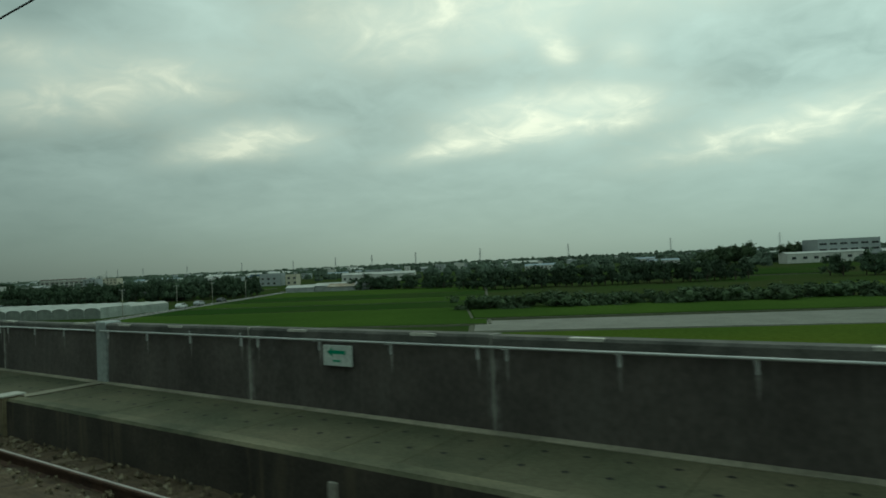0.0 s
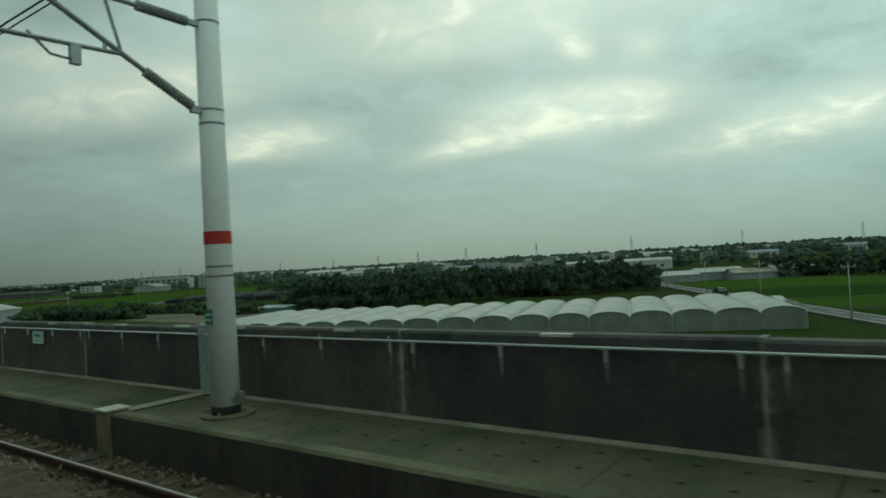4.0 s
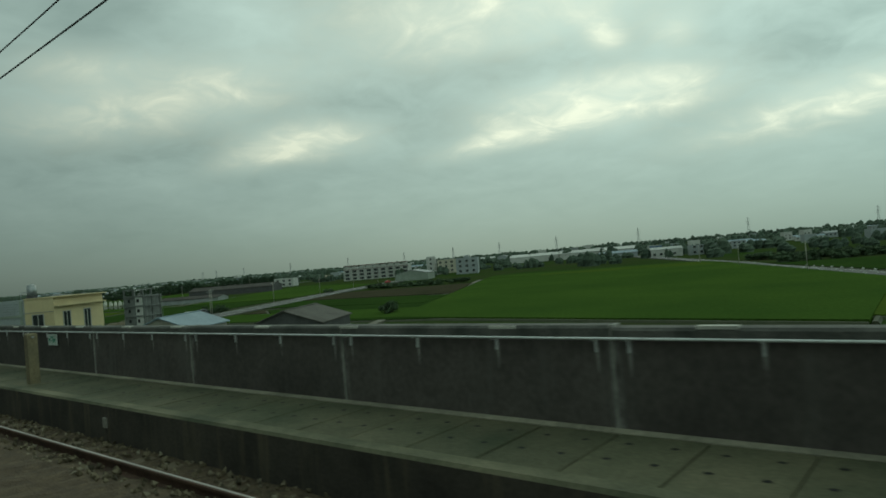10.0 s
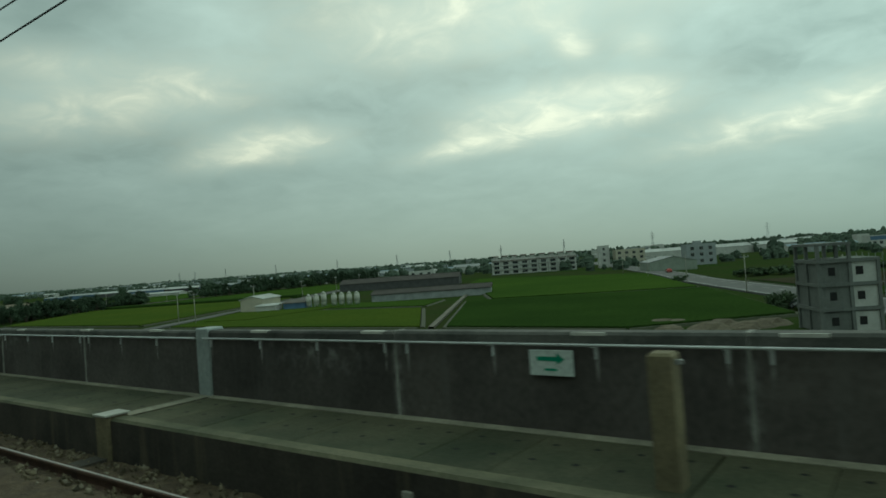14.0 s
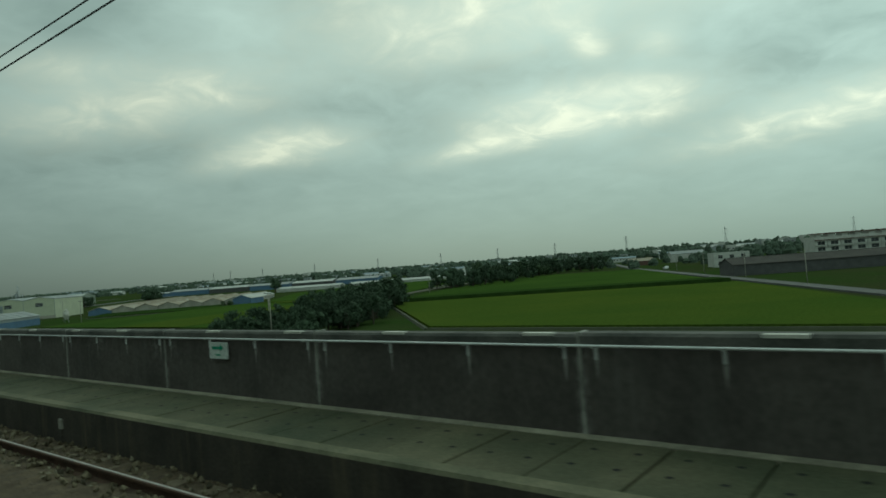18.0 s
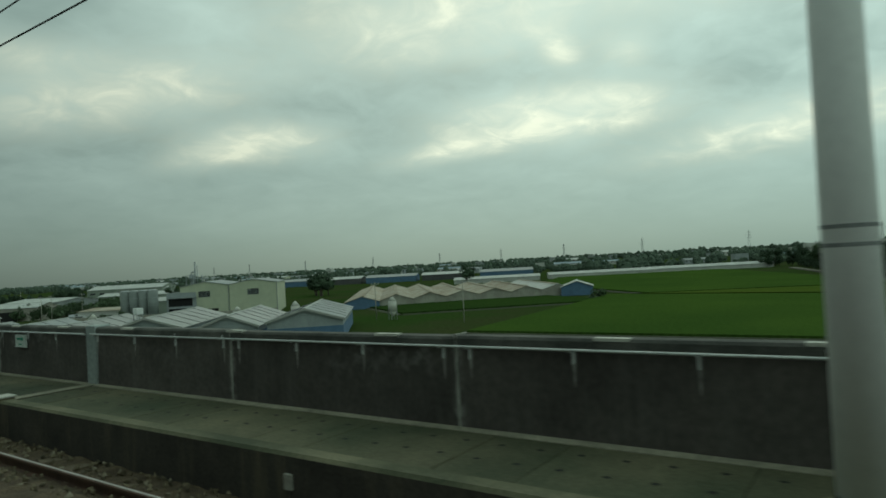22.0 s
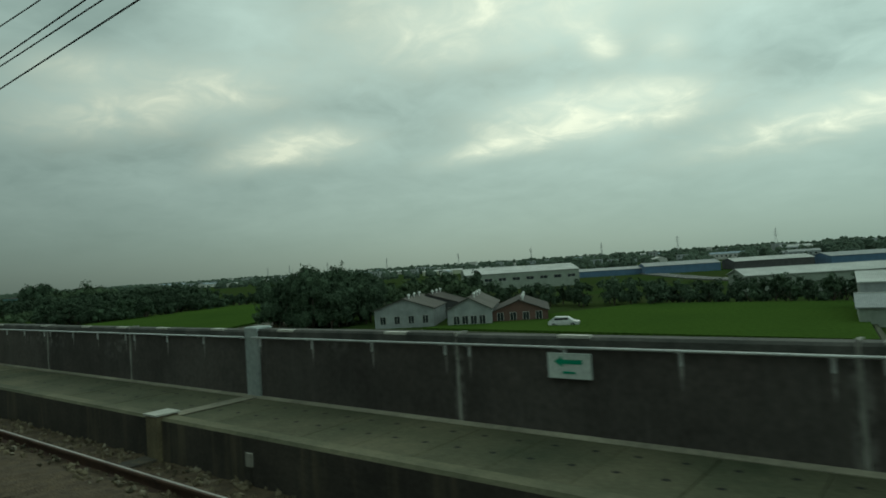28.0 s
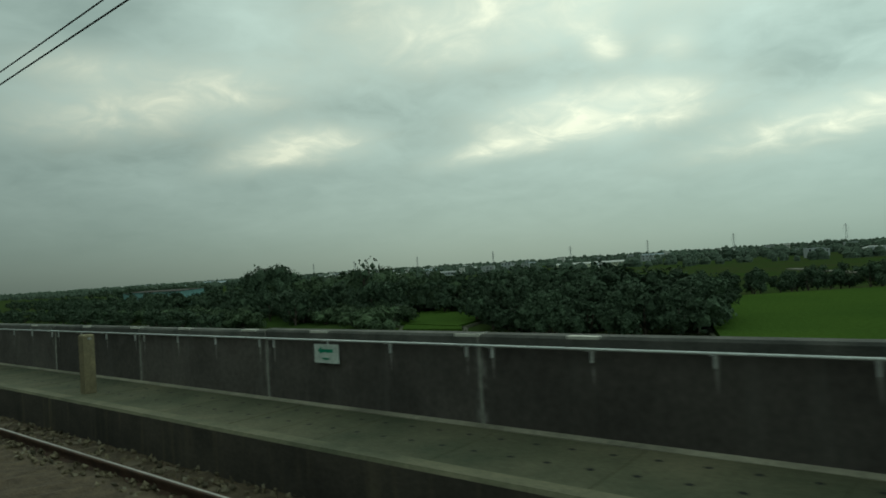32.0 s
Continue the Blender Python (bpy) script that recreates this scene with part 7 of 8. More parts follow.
cx, cy = centre(-363.27, 58.78, 11.8, 16.0)
b = building("grey gabled metal shed with a dark roller opening", cx, cy, 11.8, 16, 3.55, "bluegrey", "white", "gable_front", 1.3, name="workshop", category="shed")
opening(b, "front", 11.8, 16, 0.3, 0, 3.55, 3.1)
part("roller_lintel", Mesh().box(-1.5, 2.1, -8.06, -8.0, 2.9, 3.12), M_FRAME, b)
part("canopy", Mesh().prism([(-8.9, 3.28), (-8.0, 3.42), (-8.0, 3.50), (-8.9, 3.36)], -1.95, 2.5), ROOFS["white"], b)
window(b, "front", 11.8, 16, 3.6, 2.05, 0.9, 0.8)
part("side_block", Mesh().box(-5.9, -4.55, -9.1, -8.0, -0.1, 3.3).box(-5.95, -4.5, -9.15, -8.0, 3.3, 3.38), WALLS["cream"], b, "cream side block")

# the settlement near the white tower
t = building("white stair tower of a house group", -689, 357, 6, 6, 12.0, "white", "slab", "flat", name="tower_house", category="house")
for z in (4, 7.4, 10.4):
    window(t, "front", 6, 6, 0, z, 1.2, 1.4)
b = building("cream four-storey house beside a white tower", -676, 362, 16, 11, 9.0, "cream", "slab", "flat", name="house", category="house")
for z in (1.8, 4.8, 7.6):
    for k in range(4):
        window(b, "front", 16, 11, -6 + k * 4, z, 1.6, 1.4)
b = building("grey concrete house with a roof hut", -625, 316, 13, 10, 9.2, "bluegrey", "slab", "flat", name="house", category="house")
part("roof_hut", Mesh().box(-2, 1, -2, 2, 9.2, 11.0), WALLS["bluegrey"], b)
for z in (1.8, 4.8, 7.6):
    for k in range(3):
        window(b, "front", 13, 10, -4 + k * 4, z, 1.5, 1.4)
b = building("pale green-grey gabled warehouse", -624, 267, 18, 20, 3.6, "greenish", "grey", "gable_front", 1.9, name="warehouse", category="shed")
# row houses
for k in range(9):
    x, y = -742 + k * 4.6 + 0, 326 + k * 2.73
    b = building("narrow four-storey white row house with a dark roof", x, y, 5.2, 11, 8.8, "white", "slab", "flat", name="row_house", category="house", group="row houses")
    for z in (1.4, 4.0, 6.5):
        window(b, "front", 5.2, 11, 0.2, z, 2.9, 1.5, sill=False)
        part("balcony", Mesh().box(-2.4, 2.4, -6.3, -5.5, z - 1.25, z - 0.75), WALLS["white"], b)
    part("roof_hut", Mesh().box(-1.5, 0.9, -4.6, 1.2, 8.8, 10.4), WALLS["white"], b)
    part("hut_roof", Mesh().box(-2.1, 1.5, -5.2, 1.8, 10.4, 10.85), WALLS["brick"], b)
    part("awning", Mesh().box(-2.45, 2.45, -6.2, -5.45, 7.75, 8.0), WALLS["brick"], b)
# long white factory roofs and the blue-white hall
for x, y, w in ((-706, 524, 44), (-668, 540, 36), (-636, 552, 30)):
    building("long low factory hall with a white sheet roof, far off", x, y, w, 26, 5.4, "white", "white", "gable_side", 2.2, name="factory_hall", category="factory", group="far factory halls")
b = building("white and sky-blue two-storey hall", -562, 459, 15, 10, 6.4, "white", "white", "flat", name="hall")
part("blue_stripe", Mesh().box(-7.6, 7.6, -5.06, -5.0, 4.2, 6.4), WALLS["blue"], b, "sky-blue fascia")
for k in range(4):
    window(b, "front", 15, 10, -5.4 + k * 3.6, 2.6, 1.8, 1.6)
building("long pale shed beside a blue and white hall", -585, 440, 26, 10, 3.6, "bluegrey", "blue", "gable_side", 1.2, name="shed", category="shed")
for x, y, w, h, wl in ((-337, 286, 14, 7.6, "bluegrey"), (-322, 290, 7, 6.5, "cream"), (-300, 330, 24, 4.5, "white"), (-270, 330, 26, 4.5, "white"), (-530, 386, 18, 4.6, "white"), (-510, 390, 14, 5.2, "bluegrey")):
    b = building("two-storey farm house on the plain", x, y, w, 9, h, wl, "white", "gable_side" if h < 5 else "flat", 1.2, name="farm_house", category="house", group="farm houses")
    for k in range(max(2, int(w / 4))):
        for z in ((1.6, 4.6) if h > 5 else (1.8,)):
            window(b, "front", w, 9, -w / 2 + 2 + k * 3.8, z, 1.5, 1.3)

# the cream and grey house close to the line
HW, HD = 8.65, 7.0
cx, cy = centre(-455.6, 18.7, HW, HD, 33.0)
b = building("three-storey house, blue-grey tiled side and cream end, with a water tank", cx, cy, HW, HD, 9.05, "bluegrey", "slab", "flat", yaw=33.0, name="house", category="house")
part("cream_end", Mesh().box(1.45, 4.36, -3.53, 3.53, -0.1, 9.53), WALLS["warm"], b, "cream rendered end")
for u in (-4.2, -3.0, -1.4, 1.1):
    part("pilaster", Mesh().box(u - 0.13, u + 0.13, -3.59, -3.5, 0, 9.5), WALLS["greenish"], b)
for z in (2.6, 5.2, 7.95):
    part("floor_band", Mesh().box(-4.32, 1.45, -3.57, -3.5, z, z + 0.22), WALLS["greenish"], b)
part("shadow_band", Mesh().box(1.5, 4.3, -3.57, -3.53, 8.25, 8.31), WALLS["concrete"], b)
window(b, "front", HW, 7.06, 2.75, 7.2, 1.05, 1.7)
window(b, "front", HW, 7.06, 2.75, 4.2, 1.05, 1.7)
for u in (-1.9, 1.0):
    window(b, "right", 8.72, HD, u, 7.3, 0.9, 1.7)
    window(b, "right", 8.72, HD, u, 4.3, 0.9, 1.7)
part("cornice", Mesh().box(1.4, 4.75, -3.6, 3.7, 9.53, 9.62).box(4.37, 4.8, -3.5, 3.5, 8.7, 8.8), WALLS["warm"], b)
for k in range(5):
    part("tile_course", Mesh().box(-4.3, 1.4, -3.512, -3.5, 8.3 + k * 0.22, 8.315 + k * 0.22), WALLS["darkgrey"], b)
tank = part("water_tank", Mesh().tube([(-1.5, 1.2, 9.85), (-1.5, 1.2, 10.85)], 0.42, 16), M_STEEL, b, "steel roof tank", smooth=True)
part("lid", Mesh().tube([(-1.5, 1.2, 10.85), (-1.5, 1.2, 10.98)], 0.43, 16, r_end=0.15), M_STEEL, tank)
part("tank_stand", Mesh().box(-1.85, -1.15, 0.85, 1.55, 9.06, 9.85), WALLS["darkgrey"], b)
part("roof_fittings", Mesh().box(-0.6, 0.1, 0.4, 1.2, 9.06, 9.55).box(-0.2, 2.2, 2.0, 2.1, 9.5, 9.72).tube([(-2.2, 0.6, 9.06), (-2.2, 0.6, 10.2), (-0.8, 0.6, 10.2)], 0.04, 5), M_STEEL, b, "grey pipes and boxes")
b = building("low farm house with a blue-grey sheet gabled roof", -473.3, 48.8, 9.0, 10.2, 3.5, "concrete", "blue", "gable_front", 1.65, name="farm_house", category="house", group="low farm houses", over=0.4)
building("low farm house with a dark tiled gabled roof", -455.4, 56.6, 10.0, 12, 3.3, "darkgrey", "slate", "gable_front", 1.7, name="farm_house", category="house", group="low farm houses")

# the unfinished concrete frame by the wide road
cx, cy = centre(-546.6, 74.2, 5.6, 6.6)
fr = thing("frame_building", "unfinished three-storey concrete frame with white infill panels", "building", at=pose(cx, cy, GROUND, 0, 0, 26) @ Matrix.Diagonal((0.78, 0.82, 1.02, 1)))
for ux in (-3.45, 0.2, 3.45):
    for uy in (-3.8, 0.0, 3.8):
        part("column", Mesh().box(ux - 0.2, ux + 0.2, uy - 0.2, uy + 0.2, -0.1, 8.6 if ux < 0.5 else 7.0), WALLS["shade"], fr)
for z in (2.2, 4.6, 6.9):
    part("floor_slab", Mesh().box(-3.7, 3.7, -4.05, 4.05, z, z + 0.35), WALLS["shade"], fr)
part("roof_slab", Mesh().box(-3.8, 0.5, -4.1, 4.1, 8.6, 8.85), WALLS["shade"], fr)
for z in (0.1, 2.55, 4.95):
    part("infill_panel", Mesh().box(0.4, 3.25, -3.75, -3.6, z, z + 2.0), WALLS["white"], fr)
    part("infill_panel", Mesh().box(-3.25, 0.0, -3.75, -3.6, z, z + 2.0), WALLS["shade"], fr)
    part("window_hole", Mesh().box(0.9, 1.75, -3.8, -3.55, z + 0.7, z + 1.5), M_DARKIN, fr)
    part("side_window_hole", Mesh().box(-2.3, -1.5, -3.8, -3.55, z + 0.7, z + 1.5), M_DARKIN, fr)
    part("rear_wall", Mesh().box(-3.25, 3.25, 3.6, 3.75, z, z + 2.0), WALLS["shade"], fr)
    part("flank_wall", Mesh().box(-3.42, -3.30, -3.6, 3.6, z, z + 2.1), WALLS["shade"], fr)
    part("side_wall", Mesh().box(3.2, 3.3, -3.6, 3.6, z, z + 2.0), WALLS["shade"], fr)
for k in range(5):
    part("scaffold_pole", Mesh().tube([(4.2, -3.5 + k * 1.8, 0), (4.2, -3.5 + k * 1.8, 7.6)], 0.04, 5), M_STEEL, fr)
for z in (2.4, 4.8, 7.0):
    part("scaffold_rail", Mesh().tube([(4.2, -3.6, z), (4.2, 3.8, z)], 0.03, 5), M_STEEL, fr)
er = random.Random(3)
for k in range(9):
    eb, r = Mesh(), er.uniform(1.4, 2.8)
    for f, z, u in ((1.0, -0.05, 0.15), (0.72, 0.22, 0.2), (0.4, 0.42, 0.25)):
        eb.v += [(r * f * er.uniform(1 - u, 1 + u) * math.cos(a * 0.628), r * f * er.uniform(1 - u, 1 + u) * math.sin(a * 0.628), r * z * 0.6 * er.uniform(0.8, 1.2)) for a in range(10)]
    eb.v.append((0, 0, r * 0.29))
    for a in range(10):
        c = (a + 1) % 10
        eb.f += [(a, c, 10 + c, 10 + a), (10 + a, 10 + c, 20 + c, 20 + a), (20 + a, 20 + c, 30)]
        eb.m += [0, 0, 0]
    single("earth_heap", eb, M_DIRT, "low brown heap of earth beside the building site", "earth heap", at=pose(-558 + er.uniform(-8, 8), 81 + er.uniform(-2.5, 2.5), GROUND), group="earth heaps")
b = building("small pale hut at the edge of a field", -524.6, 81, 4, 2.6, 1.5, "white", "white", "flat", name="hut", category="hut")
for x, y, w, d, h in ((*centre(-690.0, 110.6, 6.2, 14), 6.2, 14, 3.5),):
    b = building("cream and white farm warehouse with a shallow roof", x, y, w, d, h, "cream", "white", "gable_front", 0.8, name="farm_warehouse", category="shed", group="farm warehouses")
building("low white outbuilding beside a farm warehouse", -681.3, 113.2, 5.5, 5, 1.7, "white", "white", "mono", 0.3, name="outbuilding", category="shed")


def silo(x, y, high, r, mat, label="white feed silo with a conical top on legs"):
    s = thing("feed_silo", label, "silo", at=pose(x, y, GROUND), group="feed silos")
    part("drum", Mesh().tube([(0, 0, high * 0.35), (0, 0, high * 0.82)], r, 14), mat, s, smooth=True)
    part("cone_top", Mesh().tube([(0, 0, high * 0.82), (0, 0, high)], r, 14, r_end=0.15), mat, s, smooth=True)
    part("hopper", Mesh().tube([(0, 0, high * 0.16), (0, 0, high * 0.35)], 0.2, 14, r_end=r), mat, s, smooth=True)
    for a in range(4):
        th = a * math.pi / 2 + 0.4
        part("leg", Mesh().tube([(r * math.cos(th), r * math.sin(th), -0.05), (r * math.cos(th), r * math.sin(th), high * 0.5)], 0.07, 5), M_STEEL, s)


for k in range(7):
    silo(-672.6 + k * 1.75 + (1.0 if k > 2 else 0), 119.6 + k * 1.1, 4.0 if k != 2 else 4.5, 0.72, M_CABINET_TOP)
building("long low dark-roofed poultry shed", -654, 150, 34, 9, 2.0, "faded", "dark", "gable_side", 1.0, name="poultry_shed", category="shed")
building("long low dark-roofed poultry shed", -726, 221, 52, 14, 3.2, "darkgrey", "dark", "gable_side", 1.8, name="poultry_shed", category="shed")
building("low open shed with a blue front and grey roof", -677.0, 119.5, 6.0, 6, 1.9, "blue", "slate", "mono", 0.7, name="open_shed", category="shed")
building("white house with grey roof beside the far road", -828, 420, 20, 10, 5.0, "white", "grey", "gable_side", 1.6, name="farm_house", category="house")
building("house with a red-brown roof at the edge of a wood", -846, 390, 14, 9, 2.6, "brick", "brown", "gable_side", 1.6, name="farm_house", category="house")
b = building("two-storey white house beside paddies", -769, 290, 14, 10, 5.4, "white", "grey", "flat", name="farm_house", category="house")
for k in range(3):
    for z in (1.6, 4.2):
        window(b, "front", 14, 10, -4.5 + k * 4.5, z, 1.6, 1.3)

# -- third stretch: factory, silos, sheds --
FW, FY = 23.6, 44.6
cx, cy = centre(-997.6, 95.3, FW, 26, FY)
for k in (0, 1):
    ox = -FW / 4 + k * FW / 2
    hx = math.radians(FY)
    b = building("pale yellow twin-gabled factory hall with dark louvre windows", cx + ox * math.cos(hx), cy + ox * math.sin(hx), FW / 2 - 0.1, 26, 7.7, "paleyellow", "grey", "gable_front", 1.0, yaw=FY, name="factory_hall", category="factory", group="pale yellow halls", over=0.2)
    part("louvre", Mesh().box(-1.5, 1.3, -13.06, -12.98, 4.9, 6.4), M_DARKIN, b, "dark louvre window")
    for q in range(6):
        part("louvre_slat", Mesh().box(-1.5, 1.3, -13.1, -13.06, 4.95 + q * 0.24, 5.02 + q * 0.24), WALLS["bluegrey"], b)
    if k == 0:
        for q in range(3):
            part("low_window", Mesh().box(-2.5 + q * 2.0, -0.8 + q * 2.0, -13.05, -12.98, 1.3, 2.0), M_DARKIN, b)
    part("base_band", Mesh().box(-FW / 4, FW / 4, -13.05, -13.0, 0, 1.2), WALLS["concrete"], b)
    part("drain_pipe", Mesh().tube([(FW / 4 - 0.15, -13.1, 0), (FW / 4 - 0.15, -13.1, 7.6)], 0.09, 6), M_STEEL, b)
b = building("grey factory annexe with open bays", -1001.2, 99.5, 7, 12, 5.9, "bluegrey", "grey", "flat", yaw=FY, name="factory_annexe", category="factory")
opening(b, "front", 7, 12, -0.2, 0.3, 5.6, 2.2)
opening(b, "front", 7, 12, -0.2, 3.0, 5.6, 1.9)
for z in (2.5, 5.0):
    part("gantry", Mesh().box(-3.3, 3.3, -7.0, -6.03, z, z + 0.12), M_STEEL, b)
for k in range(4):
    s = thing("storage_silo", "tall plain grey storage silo in a close row", "silo", at=pose(-1008.3 + k * 2.35, 87.3 + k * 1.0, GROUND), group="grey silos")
    part("drum", Mesh().tube([(0, 0, -0.05), (0, 0, 7.4)], 1.22, 18), WALLS["silo"], s, smooth=True)
    part("top", Mesh().tube([(0, 0, 7.4), (0, 0, 7.65)], 1.25, 18, r_end=0.6), M_STEEL, s)
    for z in (1.8, 3.7, 5.6):
        part("ring", Mesh().tube([(0, 0, z), (0, 0, z + 0.06)], 1.235, 18, cap=False), M_STEEL, s)
pt = thing("process_tower", "steel process tower with chimney, ducts and platforms", "tower", at=pose(-1012.5, 109.5, GROUND))
for a, bb in ((-1.6, -1.4), (1.6, -1.4), (-1.6, 1.4), (1.6, 1.4)):
    part("leg", Mesh().box(a - 0.12, a + 0.12, bb - 0.12, bb + 0.12, -0.05, 10.6), M_STEEL, pt)
for z in (4.0, 7.2, 9.6):
    part("platform", Mesh().box(-1.9, 1.9, -1.7, 1.7, z, z + 0.15), M_STEEL, pt)
part("chimney", Mesh().tube([(0.6, 0, 6), (0.6, 0, 14.3)], 0.22, 10), M_STEEL, pt, smooth=True)
part("chimney", Mesh().tube([(1.2, 0.3, 6), (1.2, 0.3, 13.4)], 0.12, 8), M_STEEL, pt, smooth=True)
part("cyclone", Mesh().tube([(-1.0, 0, 7.4), (-1.0, 0, 8.2), (-1.0, 0, 10.8)], 0.3, 12, r_end=0.8), WALLS["bluegrey"], pt, smooth=True)
part("duct", Mesh().tube([(-1.0, 0, 10.8), (-1.0, 0, 11.5), (0.6, 0, 11.5)], 0.2, 8), M_STEEL, pt)
part("rail", Mesh().tube([(-1.9, -1.7, 8.2), (1.9, -1.7, 8.2)], 0.04, 5).tube([(-1.9, -1.7, 10.6), (1.9, -1.7, 10.6)], 0.04, 5), M_STEEL, pt)
single("yard_wall", Mesh().bevel_box(-16, 42, -0.12, 0.12, -0.1, 1.7, 0.03), WALLS["concrete"], "grey concrete yard wall before the factory", "wall", at=pose(-1008, 82.5, GROUND, 0, 0, 28))

# near blue-white sheds with panelled roofs
for i, (x, y, w, rf, h) in enumerate(((-937.2, 85, 10.6, "grey", 3.0), (-947.6, 79.6, 8.6, "panel", 2.5), (-955.7, 71.9, 10.0, "panel", 2.9), (-963.7, 63, 9.0, "panel", 2.5), (-970.7, 55.9, 8.6, "grey", 2.4), (-975.5, 49, 8.0, "grey", 2.4))):
    d = 27.0
    b = building("low farm shed with a panelled pale roof and blue walls", x + 8.8, y - 10.3, w, d, h, "bluegrey", rf, "gable_front", 1.6, yaw=40.5, name="farm_shed", category="shed", group="blue-walled sheds")
    part("blue_band", Mesh().box(-w / 2 - 0.04, w / 2 + 0.04, -d / 2 - 0.05, d / 2 + 0.05, 0.0, h - 0.9), WALLS["blue"], b, "blue painted lower cladding")
    k = 1.6 / (w / 2)
    for s in (-1, 1):
        for q in range(1, 6):
            yy = -d / 2 + d * q / 6
            me = Mesh()
            pts = [(s * (w / 2 + 0.25), h - 0.25 * k + 0.155), (s * 0.2, h + 1.6 + 0.125)]
            me.v = [(a, yy + o, z) for a, z in pts for o in (-0.07, 0.07)] + [(a, yy + o, z + 0.04) for a, z in pts for o in (-0.07, 0.07)]
            me.f = [(4, 5, 7, 6), (0, 4, 6, 2), (1, 3, 7, 5), (0, 1, 5, 4), (2, 6, 7, 3)]
            me.m = [0] * 5
            part("panel_joint", me, WALLS["darkgrey"], b)
        me = Mesh()
        pts = [(s * (w / 2 + 0.3), h - 0.3 * k), (0, h + 1.6)]
        me.v = [(a, -d / 2 - 0.32 - o, z + q) for a, z in pts for o in (0, 0.12) for q in (-0.1, 0.24)]
        me.f = [(0, 1, 5, 4), (2, 6, 7, 3), (1, 3, 7, 5), (0, 4, 6, 2), (0, 2, 3, 1), (4, 5, 7, 6)]
        me.m = [0] * 6
        part("verge_board", me, M_FRAME, b, "pale verge board")
for x, y, hh in ((-965.1, 57.6, 4.6), (-950.3, 76.3, 4.2), (-940.3, 81.3, 4.7), (-953, 153, 3.2), (-929, 95, 4.3)):
    silo(x, y, hh, 0.8, M_CABINET_TOP, "small pale feed silo between sheds")
tk = thing("water_tank", "square white water tank on a steel stand", "tank", at=pose(-957.4, 61.4, GROUND))
part("tank", Mesh().bevel_box(-0.6, 0.6, -0.6, 0.6, 4.2, 5.3, 0.08), M_WHITE, tk)
for a in (-0.5, 0.5):
    for c in (-0.5, 0.5):
        part("leg", Mesh().box(a - 0.06, a + 0.06, c - 0.06, c + 0.06, -0.05, 4.2), M_STEEL, tk)
# long low livestock sheds
for k in range(7):
    fx, fy = -958.5 + k * 5.6, 118.8 + k * 6.4
    d = 88 - k * 6
    x, y = fx - 0.64 * d / 2, fy + 0.77 * d / 2
    b = building("long low livestock shed with a rusty pale roof", x, y, 8.3, d, 1.7, "blue" if k == 0 else "concrete", "pale" if k < 6 else "white", "gable_front", 1.3, yaw=39.8, name="livestock_shed", category="shed", group="livestock sheds")
    part("skylight_strip", Mesh().box(-0.5, 0.5, -d / 2 - 0.2, d / 2 + 0.2, 3.1, 3.22), ROOFS["brown"], b)
building("white-roofed barn at the end of livestock sheds", -921, 161, 8, 10, 2.2, "blue", "white", "gable_front", 1.4, yaw=24, name="barn", category="barn")
for x, y, w in ((-1010, 270, 40), (-970, 300, 50), (-930, 330, 60)):
    building("long pale far greenhouse-like shed", x, y, w, 12, 1.8, "white", "white", "gable_side", 1.0, name="far_shed", category="shed", group="far long sheds")
# sheds along the street at the end of this stretch
b = building("white-roofed storage hall beside the street", -1066, 88, 15, 10, 3.8, "concrete", "white", "gable_side", 1.2, name="storage_hall", category="shed")
opening(b, "front", 16, 12, -2, 0, 8, 2.8)
building("dark open shed beside a storage hall", -1076, 76, 14, 12, 3.0, "darkgrey", "dark", "mono", 0.8, name="open_shed", category="shed")
building("low shed with a pale fibre roof", -1052, 66, 12, 9, 2.2, "concrete", "grey", "gable_side", 1.1, name="low_shed", category="shed")
building("low white-roofed shed with a patchy roof", -1043, 66, 9, 9, 2.2, "concrete", "white", "gable_front", 1.4, name="low_shed", category="shed")
building("low pale-roofed shed in a walled yard", -1023, 90, 11, 7, 2.6, "white", "pale", "mono", 0.5, name="yard_shed", category="shed")
building("cream shed with a grey mono roof", -1030, 112, 11, 8, 3.6, "greenish", "white", "mono", 0.8, name="yard_shed", category="shed")
building("long grey hall with a white roof behind trees", -1110, 150, 30, 12, 4.0, "greenish", "white", "gable_side", 1.2, name="long_hall", category="shed")
building("long blue-fronted factory hall, far off", -1206, 300, 60, 16, 2.6, "blue", "grey", "gable_side", 1.0, name="factory_hall", category="factory")
# -- last stretch --
b = building("white-roofed hall with an open front and a grey lean-to", -1083, 103, 28, 14, 4.6, "faded", "white", "gable_side", 1.0, yaw=8, name="storage_hall", category="shed")
for k in range(4):
    opening(b, "front", 28, 14, -10.2 + k * 6.8, 0.0, 6.0, 3.3)
for k in range(3):
    opening(b, "right", 28, 14, -4.4 + k * 4.4, 0.6, 3.2, 2.4)
building("grey open lean-to with a gabled pale roof", -1090, 92, 12, 9, 2.2, "greenish", "grey", "gable_side", 1.2, yaw=8, name="lean_to", category="shed")
single("yard_wall", Mesh().bevel_box(-10, 12, -0.12, 0.12, -0.1, 1.2, 0.03), WALLS["concrete"], "grey concrete yard wall before a hall", "wall", at=pose(-1079, 80, GROUND, 0, 0, 10))
